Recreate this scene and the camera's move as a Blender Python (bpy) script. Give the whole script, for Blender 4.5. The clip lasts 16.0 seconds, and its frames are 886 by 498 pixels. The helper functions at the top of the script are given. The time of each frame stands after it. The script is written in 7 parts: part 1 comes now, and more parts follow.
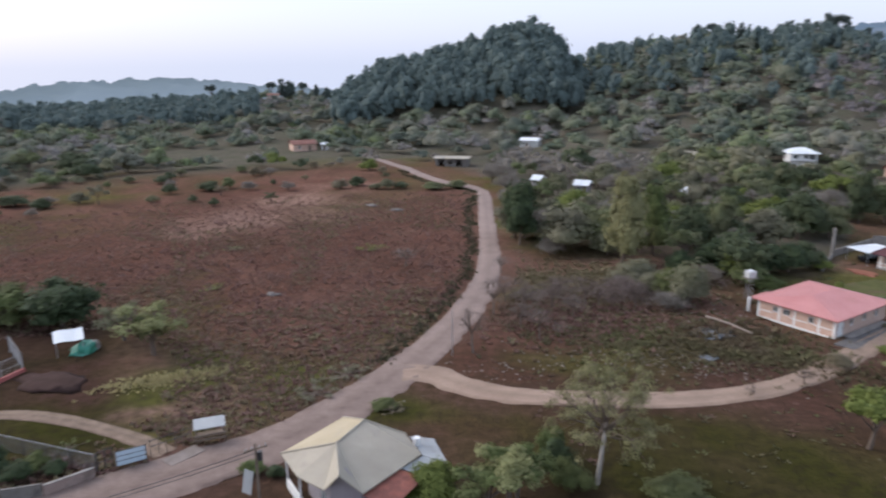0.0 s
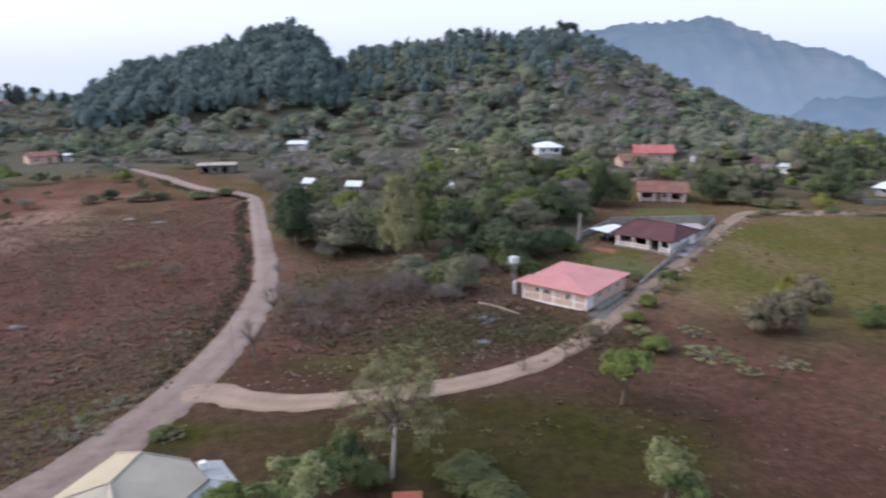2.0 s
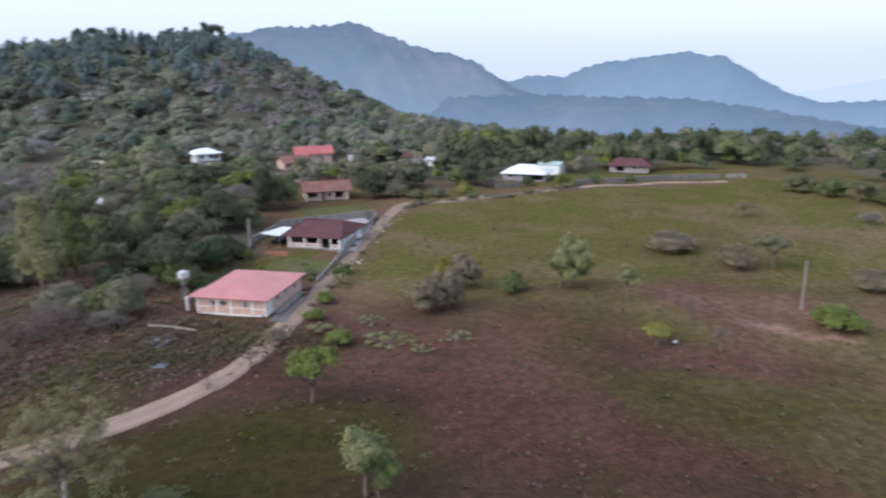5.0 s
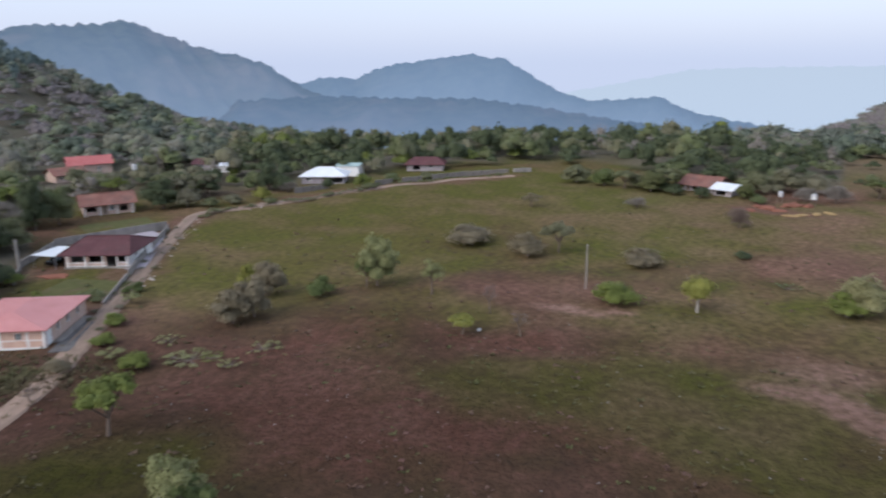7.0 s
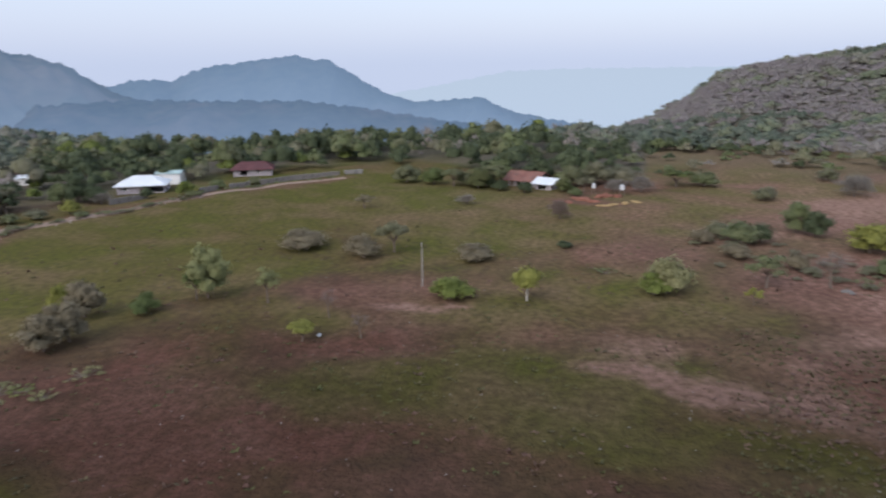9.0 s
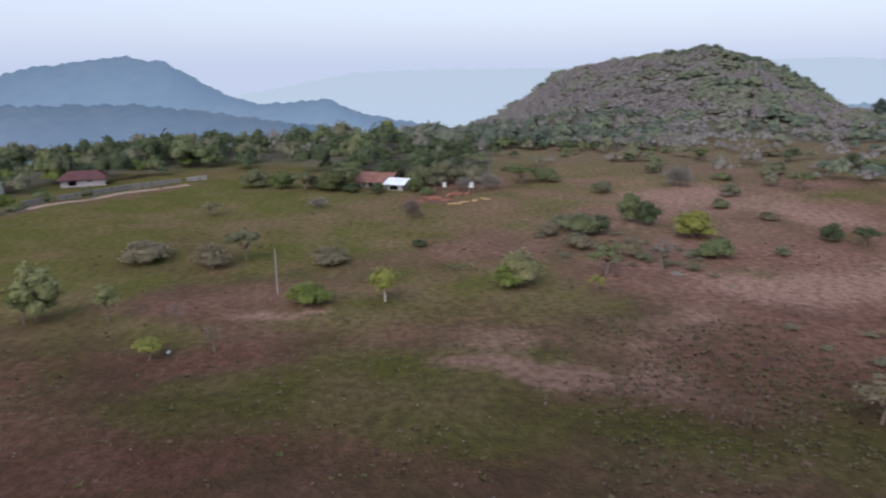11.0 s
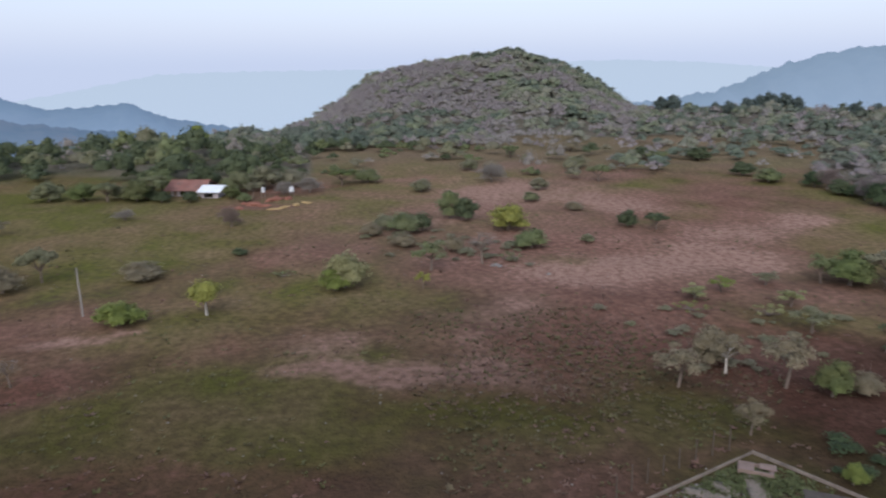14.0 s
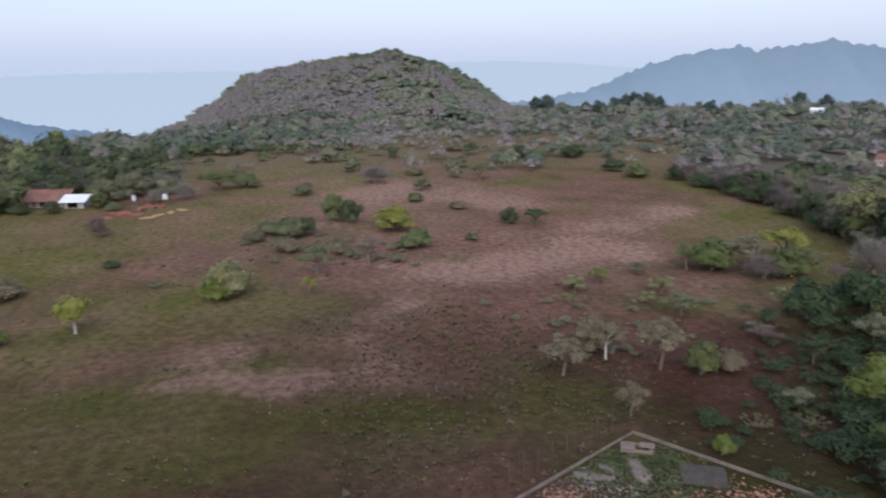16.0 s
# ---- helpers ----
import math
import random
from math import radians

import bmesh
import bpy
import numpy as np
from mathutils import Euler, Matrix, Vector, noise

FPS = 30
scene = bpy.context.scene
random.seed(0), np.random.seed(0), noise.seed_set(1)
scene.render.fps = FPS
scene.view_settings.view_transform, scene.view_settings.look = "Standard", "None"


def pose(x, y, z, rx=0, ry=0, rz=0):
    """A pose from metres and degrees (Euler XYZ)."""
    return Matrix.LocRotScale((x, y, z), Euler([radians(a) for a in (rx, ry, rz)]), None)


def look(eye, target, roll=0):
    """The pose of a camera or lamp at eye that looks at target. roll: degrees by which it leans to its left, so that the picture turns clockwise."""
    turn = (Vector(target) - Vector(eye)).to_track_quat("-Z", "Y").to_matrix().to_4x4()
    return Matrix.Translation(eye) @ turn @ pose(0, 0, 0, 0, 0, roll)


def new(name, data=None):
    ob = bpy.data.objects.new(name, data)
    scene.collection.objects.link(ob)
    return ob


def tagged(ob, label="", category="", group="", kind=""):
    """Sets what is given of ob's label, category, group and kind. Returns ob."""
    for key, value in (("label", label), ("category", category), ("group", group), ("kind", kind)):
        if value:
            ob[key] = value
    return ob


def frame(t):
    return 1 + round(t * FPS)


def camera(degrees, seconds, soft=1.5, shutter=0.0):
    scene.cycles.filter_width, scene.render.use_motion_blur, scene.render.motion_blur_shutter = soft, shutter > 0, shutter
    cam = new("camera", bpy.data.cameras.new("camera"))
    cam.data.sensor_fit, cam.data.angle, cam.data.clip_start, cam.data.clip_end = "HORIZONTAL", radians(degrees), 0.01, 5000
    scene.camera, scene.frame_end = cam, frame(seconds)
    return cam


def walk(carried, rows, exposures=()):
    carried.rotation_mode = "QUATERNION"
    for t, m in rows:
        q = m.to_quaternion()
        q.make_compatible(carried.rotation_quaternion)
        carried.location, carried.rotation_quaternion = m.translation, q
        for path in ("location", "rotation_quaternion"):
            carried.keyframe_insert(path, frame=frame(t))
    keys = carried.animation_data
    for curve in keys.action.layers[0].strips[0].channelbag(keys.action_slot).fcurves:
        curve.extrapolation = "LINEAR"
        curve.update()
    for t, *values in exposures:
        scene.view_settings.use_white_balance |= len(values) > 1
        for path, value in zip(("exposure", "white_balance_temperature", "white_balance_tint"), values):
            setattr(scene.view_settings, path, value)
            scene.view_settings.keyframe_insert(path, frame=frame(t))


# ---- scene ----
cam = camera(63.84, 16.0, soft=2.1, shutter=0.9)
EYE = 33.0
TIMES = [0, .5, 1, 1.5, 2, 2.5, 3, 3.5, 4, 4.5, 5, 7.5, 8, 8.5, 9, 9.5, 10, 12.5, 13, 13.5, 14, 14.5, 15, 15.5, 16]
YAWS = [2.5, -1.31, -6.13, -11.12, -15.88, -20.47, -24.92, -29.33, -33.77, -38.18, -42.63, -62.39, -65.85, -69.22,
        -72.39, -75.58, -78.79, -91.62, -94.06, -96.44, -98.84, -101.21, -103.57, -105.93, -108.29]
walk(cam, [(t, pose(0, 0, EYE, 75.49, 0.52, yaw)) for t, yaw in zip(TIMES, YAWS)],
     exposures=[(0, .02, 6300, 13), (2, .17, 6150, 13), (3.7, .24, 6100, 13), (5, .16, 6050, 12), (8, -.19, 6200, 12), (16, -.18, 6100, 12)])

# ---- light: a hazy, bright overcast evening sky ----
SUN_AZ, SUN_EL = -70.0, 36.0
world = bpy.data.worlds.new("world")
scene.world = world
world.use_nodes = True
wn = world.node_tree
wn.nodes.clear()
sky = wn.nodes.new("ShaderNodeTexSky")
sky.sky_type, sky.sun_disc = "NISHITA", False
sky.sun_elevation, sky.sun_rotation = radians(SUN_EL), radians(SUN_AZ)
sky.air_density, sky.dust_density, sky.ozone_density = 1.5, 3.0, 2.0
sky_bg = wn.nodes.new("ShaderNodeBackground")
sky_bg.inputs["Strength"].default_value = 0.07
haze_bg = wn.nodes.new("ShaderNodeBackground")
haze_bg.inputs["Color"].default_value = (0.675, 0.76, 0.965, 1)
haze_bg.inputs["Strength"].default_value = 0.91
both = wn.nodes.new("ShaderNodeAddShader")
wout = wn.nodes.new("ShaderNodeOutputWorld")
wn.links.new(sky.outputs[0], sky_bg.inputs[0])
wn.links.new(sky_bg.outputs[0], both.inputs[0])
wn.links.new(haze_bg.outputs[0], both.inputs[1])
wn.links.new(both.outputs[0], wout.inputs[0])
sun = new("sun", bpy.data.lights.new("sun", "SUN"))
sun.data.energy, sun.data.angle, sun.data.color = 2.65, radians(45), (1.0, 0.945, 0.91)
sun.matrix_world = look((0, 0, 60), (-math.sin(radians(SUN_AZ)) * 90, -math.cos(radians(SUN_AZ)) * 90, 60 - 90 * math.tan(radians(SUN_EL))))


# ---- materials ----
def fresh(name):
    m = bpy.data.materials.new(name)
    m.use_nodes = True
    nt = m.node_tree
    nt.nodes.clear()
    out = nt.nodes.new("ShaderNodeOutputMaterial")
    b = nt.nodes.new("ShaderNodeBsdfPrincipled")
    nt.links.new(b.outputs[0], out.inputs[0])
    return m, nt, b, out


def add(nt, kind, **values):
    n = nt.nodes.new(kind)
    for key, value in values.items():
        if key in n.inputs:
            n.inputs[key].default_value = value
    return n


def noise_fac(nt, scale, detail=4, lo=0.35, hi=0.65, coords=None, rough=0.55):
    """A noise at that many features a metre, stretched to 0..1."""
    n = add(nt, "ShaderNodeTexNoise", Scale=scale, Detail=detail, Roughness=rough)
    if coords is None:
        coords = nt.nodes.new("ShaderNodeNewGeometry").outputs["Position"]
    nt.links.new(coords, n.inputs["Vector"])
    r = nt.nodes.new("ShaderNodeMapRange")
    r.inputs["From Min"].default_value, r.inputs["From Max"].default_value = lo, hi
    nt.links.new(n.outputs["Fac"], r.inputs["Value"])
    return r.outputs[0]


def mix(nt, fac, a, b):
    """Mixes two colours; each is a socket or a tuple, and so is fac."""
    n = nt.nodes.new("ShaderNodeMix")
    n.data_type = "RGBA"
    for socket, value in ((n.inputs[0], fac), (n.inputs[6], a), (n.inputs[7], b)):
        if isinstance(value, bpy.types.NodeSocket):
            nt.links.new(value, socket)
        elif isinstance(value, tuple):
            socket.default_value = (*value[:3], 1)
        else:
            socket.default_value = value
    return n.outputs[2]


def math_node(nt, op, a, b):
    n = nt.nodes.new("ShaderNodeMath")
    n.operation = op
    for socket, value in ((n.inputs[0], a), (n.inputs[1], b)):
        if isinstance(value, bpy.types.NodeSocket):
            nt.links.new(value, socket)
        else:
            socket.default_value = value
    return n.outputs[0]


def bumped(nt, b, fac, strength, distance):
    n = add(nt, "ShaderNodeBump", Strength=strength, Distance=distance)
    nt.links.new(fac, n.inputs["Height"])
    nt.links.new(n.outputs[0], b.inputs["Normal"])


MATS = {}


def surface(name, c1, c2, scale=1.0, fine=12.0, rough=0.85, bump=0.3, metal=0.0, stain=None, stain_at=0.62, spread=0.0):
    """A surface of two colours in large patches, with fine grain, stains and relief."""
    if name in MATS:
        return MATS[name]
    m, nt, b, out = fresh(name)
    co = nt.nodes.new("ShaderNodeTexCoord").outputs["Object"]
    col = mix(nt, noise_fac(nt, scale, 5, coords=co), c1, c2)
    grain = noise_fac(nt, fine, 3, 0.25, 0.75, coords=co)
    dark = tuple(0.72 * v for v in c1)
    col = mix(nt, math_node(nt, "MULTIPLY", grain, 0.5), col, dark)
    if stain:
        col = mix(nt, noise_fac(nt, scale * 0.6, 6, stain_at - 0.06, stain_at + 0.1, coords=co, rough=0.7), col, stain)
    if spread:
        rnd = nt.nodes.new("ShaderNodeObjectInfo").outputs["Random"]
        col = mix(nt, math_node(nt, "MULTIPLY", rnd, spread), col, tuple(0.45 * v for v in c2))
    nt.links.new(col, b.inputs["Base Color"])
    b.inputs["Roughness"].default_value, b.inputs["Metallic"].default_value = rough, metal
    if rough >= .9:
        b.inputs["Specular IOR Level"].default_value = 0.1
    bumped(nt, b, grain, bump, 0.02)
    MATS[name] = m
    return m


def leafy(name, dark, light, other=None, gloss=0.75, through_light=0.3):
    """Foliage: every leaf has its own shade, every crown its own hue."""
    if name in MATS:
        return MATS[name]
    m, nt, b, out = fresh(name)
    geo = nt.nodes.new("ShaderNodeNewGeometry")
    col = mix(nt, geo.outputs["Random Per Island"], dark, light)
    if other:
        col = mix(nt, noise_fac(nt, 0.085, 2, 0.42, 0.6), col, other)
    col = mix(nt, math_node(nt, "MULTIPLY", noise_fac(nt, 0.5, 2), 0.35), col, tuple(0.6 * v for v in dark))
    nt.links.new(col, b.inputs["Base Color"])
    b.inputs["Roughness"].default_value = gloss
    b.inputs["Specular IOR Level"].default_value = 0.25
    t = nt.nodes.new("ShaderNodeBsdfTranslucent")
    nt.links.new(col, t.inputs[0])
    s = nt.nodes.new("ShaderNodeMixShader")
    s.inputs[0].default_value = through_light
    nt.links.new(b.outputs[0], s.inputs[1])
    nt.links.new(t.outputs[0], s.inputs[2])
    nt.links.new(s.outputs[0], out.inputs[0])
    MATS[name] = m
    return m


def roofing(name, c1, c2, rust=None, rust_at=0.6, pitch=5.0, rough=0.45, metal=0.0, axis="X", strength=0.6):
    """Ribbed sheet or tile courses that run along the object's axis."""
    if name in MATS:
        return MATS[name]
    m, nt, b, out = fresh(name)
    co = nt.nodes.new("ShaderNodeTexCoord").outputs["Object"]
    w = add(nt, "ShaderNodeTexWave", Scale=pitch, Distortion=0.15, Detail=1.0)
    w.bands_direction = axis
    nt.links.new(co, w.inputs["Vector"])
    col = mix(nt, noise_fac(nt, 0.35, 5, coords=co), c1, c2)
    col = mix(nt, math_node(nt, "MULTIPLY", w.outputs["Fac"], 0.22), col, tuple(0.55 * v for v in c1))
    col = mix(nt, math_node(nt, "MULTIPLY", noise_fac(nt, 7, 4, coords=co), 0.25), col, tuple(0.7 * v for v in c2))
    if rust:
        col = mix(nt, noise_fac(nt, 0.5, 7, rust_at - 0.08, rust_at + 0.1, coords=co, rough=0.7), col, rust)
    nt.links.new(col, b.inputs["Base Color"])
    b.inputs["Roughness"].default_value, b.inputs["Metallic"].default_value = rough, metal
    b.inputs["Specular IOR Level"].default_value = .18
    bumped(nt, b, w.outputs["Fac"], strength, 0.04)
    MATS[name] = m
    return m


# ---- lay of the land: places are given by bearing (degrees, clockwise from +y) and ground distance ----
def at(az, r):
    return r * math.sin(radians(az)), r * math.cos(radians(az))


def smooth(v):
    v = np.clip(v, 0, 1)
    return v * v * (3 - 2 * v)


# foot, crest, slope behind, then the crest's height angle as seen from the hover point, by bearing
HILLS = [
    (290, 440, .5, [-16, -12, -10, -8.4, -6.6, -3.5, -.5, 2.1, 3.8, 5.6, 6.5, 8, 10], [-9, -4.6, -2.9, -2.1, -1.35, -.5, .55, 1.35, 1.6, 1.25, .2, -2.2, -6]),
    (235, 540, .4, [2, 6, 8.2, 12.7, 15.1, 17, 21, 25.1, 27.4, 30, 33, 36.2, 39.7, 45, 52, 60], [-7, -1.5, -.2, .75, .95, 1.2, 1.0, 1.2, .7, -.4, -1.5, -2.9, -4.2, -5.3, -6.4, -9]),
    (240, 640, .2, [-60, -40, -30, -22, -16, -12, -8, -4, 2], [-3.2, -3.1, -3.0, -2.7, -2.3, -2.5, -3, -4.5, -9]),
    (300, 640, .35, [80, 85, 88, 91, 93.6, 97.6, 101, 103.5, 105.6, 108.1, 110.6, 113, 117], [-9, -5.4, -4.4, -2.7, -.8, .0, .25, .65, .3, -.25, -1.5, -3.1, -6]),
    (210, 470, .25, [98, 106, 112, 116, 120, 124, 130, 135, 140, 150, 170], [-9, -5, -3.9, -3.5, -3.7, -3.3, -3.7, -3.1, -3.3, -3.5, -9]),
]


def land(x, y):
    """The ground's height."""
    x, y = np.asarray(x, float), np.asarray(y, float)
    r, a = np.hypot(x, y), np.degrees(np.arctan2(x, y))
    edge = np.interp(a, [-60, 20, 45, 60, 80, 95, 120], [700, 420, 290, 300, 320, 420, 520])
    z = -np.clip((r - edge) * 0.22, 0, 520)
    for foot, crest, back, azs, els in HILLS:
        top = EYE + crest * np.tan(np.radians(np.interp(a, azs, els, left=-20, right=-20)))
        s = smooth((r - foot) / (crest - foot))
        wob = 1 + 0.05 * np.sin(x * .031 + 1) * np.sin(y * .027) + 0.04 * np.sin(x * .083) * np.cos(y * .071 + 2)
        hill = np.where(r < crest, top * s * wob, top * wob - (r - crest) * back)
        z = np.where((top > -60) & (r > foot), np.maximum(z, np.maximum(hill, -520)), z)
    swell = 0.22 * np.sin(x * .11 + .6) * np.cos(y * .09) + 0.12 * np.sin(x * .27 - y * .21)
    return z + swell * smooth((r - 40) / 40)


def land1(x, y):
    return float(land(x, y))


ROAD = [(-37, 57), (-31.5, 56.5), (-26, 57.5), (-19.3, 59), (-15.4, 61.5), (-11.9, 65), (-8.4, 70), (-5.1, 76.5), (-2.7, 84), (-.5, 95), (.95, 108), (1.25, 124), (1.0, 147), (.75, 184), (.2, 193), (-1.8, 203), (-3.7, 214), (-4.8, 226), (-6.8, 247), (-9, 275)]
LANE = [(-6.2, 73), (-3.9, 72.5), (-1, 69.5), (3, 67.3), (7.9, 67), (12.6, 68), (17.1, 70), (21.4, 73.5), (24.6, 77.5), (27.4, 84), (29.8, 93), (31.9, 103), (34.1, 119), (36.3, 138), (38.2, 160), (39.5, 171), (43.3, 176), (47.9, 184), (52.4, 195), (56.8, 204), (61, 213), (64.5, 216)]


def spline(points, step):
    """A smooth line through points, resampled."""
    p = np.array(points, float)
    p = np.vstack([2 * p[0] - p[1], p, 2 * p[-1] - p[-2]])
    out = []
    for i in range(1, len(p) - 2):
        n = max(2, int(np.linalg.norm(p[i + 1] - p[i]) / step))
        for k in range(n):
            t = k / n
            out.append(0.5 * (2 * p[i] + (p[i + 1] - p[i - 1]) * t + (2 * p[i - 1] - 5 * p[i] + 4 * p[i + 1] - p[i + 2]) * t * t + (3 * p[i] - p[i - 1] - 3 * p[i + 1] + p[i + 2]) * t ** 3))
    out.append(p[-2])
    return np.array(out)


ROAD_LINE = spline([at(*p) for p in ROAD], 1.5)
LANE_LINE = spline([at(*p) for p in LANE], 1.5)
PATH_LINE = spline([at(*p) for p in [(-42, 80), (-37, 77), (-33.6, 73), (-30.7, 69), (-28, 65), (-26.2, 61.5)]], 1.5)


def line_gap(x, y, line):
    """Distance to a line, by its points."""
    x, y = np.asarray(x, float), np.asarray(y, float)
    best = np.full(x.shape, 1e9)
    for px, py in line:
        best = np.minimum(best, (x - px) ** 2 + (y - py) ** 2)
    return np.sqrt(best)


# the edge of the woods, by bearing
EDGE_AZ = [-50, -30, -20, -12, -7, -3, 0, 2, 3, 8, 12, 16, 20, 25, 27.5, 28.5, 37, 38, 40, 47, 53, 56, 60, 65, 70, 75, 78, 88, 90, 95, 100, 110, 118, 124, 128, 134, 137, 139, 141, 150]
EDGE_R = [222, 222, 228, 240, 240, 236, 205, 192, 126, 123, 119, 112, 110, 113, 132, 196, 196, 186, 186, 196, 212, 222, 230, 240, 246, 225, 212, 205, 228, 232, 215, 212, 225, 228, 212, 176, 158, 148, 104, 92]


# ---- mesh helpers ----
def mesh_from(name, verts, faces, material=None, smooth_faces=False):
    """A mesh from arrays; faces is an (n, k) array."""
    me = bpy.data.meshes.new(name)
    verts, faces = np.asarray(verts, np.float32), np.asarray(faces, np.int32)
    n, k = faces.shape
    me.vertices.add(len(verts))
    me.vertices.foreach_set("co", verts.ravel())
    me.loops.add(n * k)
    me.loops.foreach_set("vertex_index", faces.ravel())
    me.polygons.add(n)
    me.polygons.foreach_set("loop_start", np.arange(0, n * k, k, dtype=np.int32))
    me.polygons.foreach_set("loop_total", np.full(n, k, np.int32))
    if smooth_faces:
        me.polygons.foreach_set("use_smooth", np.ones(n, bool))
    me.update(calc_edges=True)
    if material:
        me.materials.append(material)
    return me


def box(bm, x0, y0, z0, x1, y1, z1):
    v = [bm.verts.new(p) for p in ((x0, y0, z0), (x1, y0, z0), (x1, y1, z0), (x0, y1, z0), (x0, y0, z1), (x1, y0, z1), (x1, y1, z1), (x0, y1, z1))]
    for f in ((0, 3, 2, 1), (4, 5, 6, 7), (0, 1, 5, 4), (1, 2, 6, 5), (2, 3, 7, 6), (3, 0, 4, 7)):
        bm.faces.new([v[i] for i in f])


def tube(bm, p0, p1, r0, r1, sides=7, cap=True):
    """A tapered round bar from p0 to p1."""
    p0, p1 = Vector(p0), Vector(p1)
    q = (p1 - p0).to_track_quat("Z", "Y")
    rings = []
    for p, r in ((p0, r0), (p1, r1)):
        rings.append([bm.verts.new(p + q @ Vector((r * math.cos(2 * math.pi * i / sides), r * math.sin(2 * math.pi * i / sides), 0))) for i in range(sides)])
    for i in range(sides):
        j = (i + 1) % sides
        bm.faces.new((rings[0][i], rings[0][j], rings[1][j], rings[1][i]))
    if cap:
        bm.faces.new(rings[1])
        bm.faces.new(rings[0][::-1])


def part(name, bm, material, parent, label="", flat=True):
    """Links a bmesh as one mesh object under a thing or a part."""
    me = bpy.data.meshes.new(name)
    bmesh.ops.recalc_face_normals(bm, faces=bm.faces)
    bm.to_mesh(me)
    bm.free()
    me.materials.append(material)
    if not flat:
        me.polygons.foreach_set("use_smooth", [True] * len(me.polygons))
    ob = new(name, me)
    ob.parent = parent
    return tagged(ob, label) if label else ob


def thing(name, m, label, category, group="", kind=""):
    ob = new(name)
    ob.empty_display_size = 0.3
    ob.matrix_world = m
    return tagged(ob, label, category, group, kind)


def bar(name, parent, material, *dims, label="", bevel=0.0):
    """One box as a part; dims x0 y0 z0 x1 y1 z1."""
    bm = bmesh.new()
    box(bm, *dims)
    if bevel:
        bmesh.ops.bevel(bm, geom=bm.edges[:], offset=bevel, segments=1, affect="EDGES")
    return part(name, bm, material, parent, label)


# ---- ground ----
RINGS = np.concatenate([np.arange(0, 40, 5), np.arange(40, 130, 1.4), np.arange(130, 260, 2.2), np.geomspace(260, 760, 130), np.geomspace(790, 4800, 24)])
AZIMUTHS = np.concatenate([np.arange(-48, 152, 0.5), np.arange(152, 312, 4)])


def blob(x, y, az, r, across, along, sharp=1.0):
    """A soft oval patch: across and along the line of sight, in metres."""
    cx, cy = at(az, r)
    ux, uy = math.sin(radians(az)), math.cos(radians(az))
    u, v = (x - cx) * ux + (y - cy) * uy, (x - cx) * uy - (y - cy) * ux
    return np.exp(-((u / along) ** 2 + (v / across) ** 2) ** sharp)


def ripple(x, y, k, seed):
    """Cheap smooth noise, -1 to 1."""
    out = 0
    for i in range(4):
        a = seed * 1.7 + i * 2.4
        out = out + np.sin((x * math.cos(a) + y * math.sin(a)) * k * (1 + .37 * i) + seed * 3 + i) * np.cos((y * math.cos(a * 1.3) - x * math.sin(a * 1.3)) * k * (.8 + .29 * i) + i * 1.9)
    return out / 2.4


def value_noise(u, v, seed):
    """Smooth lattice noise, 0 to 1."""
    iu, iv = np.floor(u), np.floor(v)
    fu, fv = smooth(u - iu), smooth(v - iv)

    def corner(p, q):
        h = np.sin(p * 127.1 + q * 311.7 + seed * 74.7) * 43758.5453
        return h - np.floor(h)

    low = corner(iu, iv) * (1 - fu) + corner(iu + 1, iv) * fu
    high = corner(iu, iv + 1) * (1 - fu) + corner(iu + 1, iv + 1) * fu
    return low * (1 - fv) + high * fv


def fbm(x, y, size, seed, octaves=4):
    """Fractal noise, about -1 to 1, with features of that size in metres."""
    out, amp = 0, 1.0
    for k in range(octaves):
        c, d = math.cos(k * 1.3 + seed), math.sin(k * 1.3 + seed)
        out = out + amp * (value_noise((x * c + y * d) / size + 300, (y * c - x * d) / size + 300, seed + k) - .5)
        size, amp = size * .5, amp * .6
    return out * 1.6


def road_side(x, y):
    """True to the west of the main road."""
    r, a = np.hypot(x, y), np.degrees(np.arctan2(x, y))
    p = sorted((q[1], q[0]) for q in ROAD[4:14])
    return (a < np.interp(r, [q[0] for q in p], [q[1] for q in p])) & (r > 57)


# bare or dry patches: bearing, distance, half width across, half depth along
RED = [(129.5, 154, 5, 8), (127, 141, 8, 4), (119, 138, 8, 4), (104, 66, 9, 4), (-12, 205, 18, 9), (128, 80, 9, 10), (-8, 85, 14, 10), (-14, 110, 22, 24), (-22, 95, 16, 22), (-5, 140, 12, 30), (-28, 160, 26, 30), (7, 93, 9, 8), (13, 112, 8, 10), (6, 78, 9, 5), (4, 62, 9, 4), (52, 57, 14, 6), (60, 65, 12, 6), (45, 68, 7, 6), (50, 84, 9, 5), (64, 84, 9, 4), (46, 150, 9, 10), (56, 150, 9, 9), (72, 98, 6, 2.5), (84, 118, 3, 12), (84, 92, 3, 8), (62, 60, 9, 5), (74, 62, 8, 5), (99, 66, 9, 4), (108, 78, 9, 9), (113, 88, 12, 10), (108, 125, 16, 16), (118, 160, 20, 20), (124, 90, 12, 10), (86, 58, 8, 4), (80, 160, 14, 18), (96, 190, 16, 20), (130, 72, 8, 8), (24.5, 76, 5, 3)]
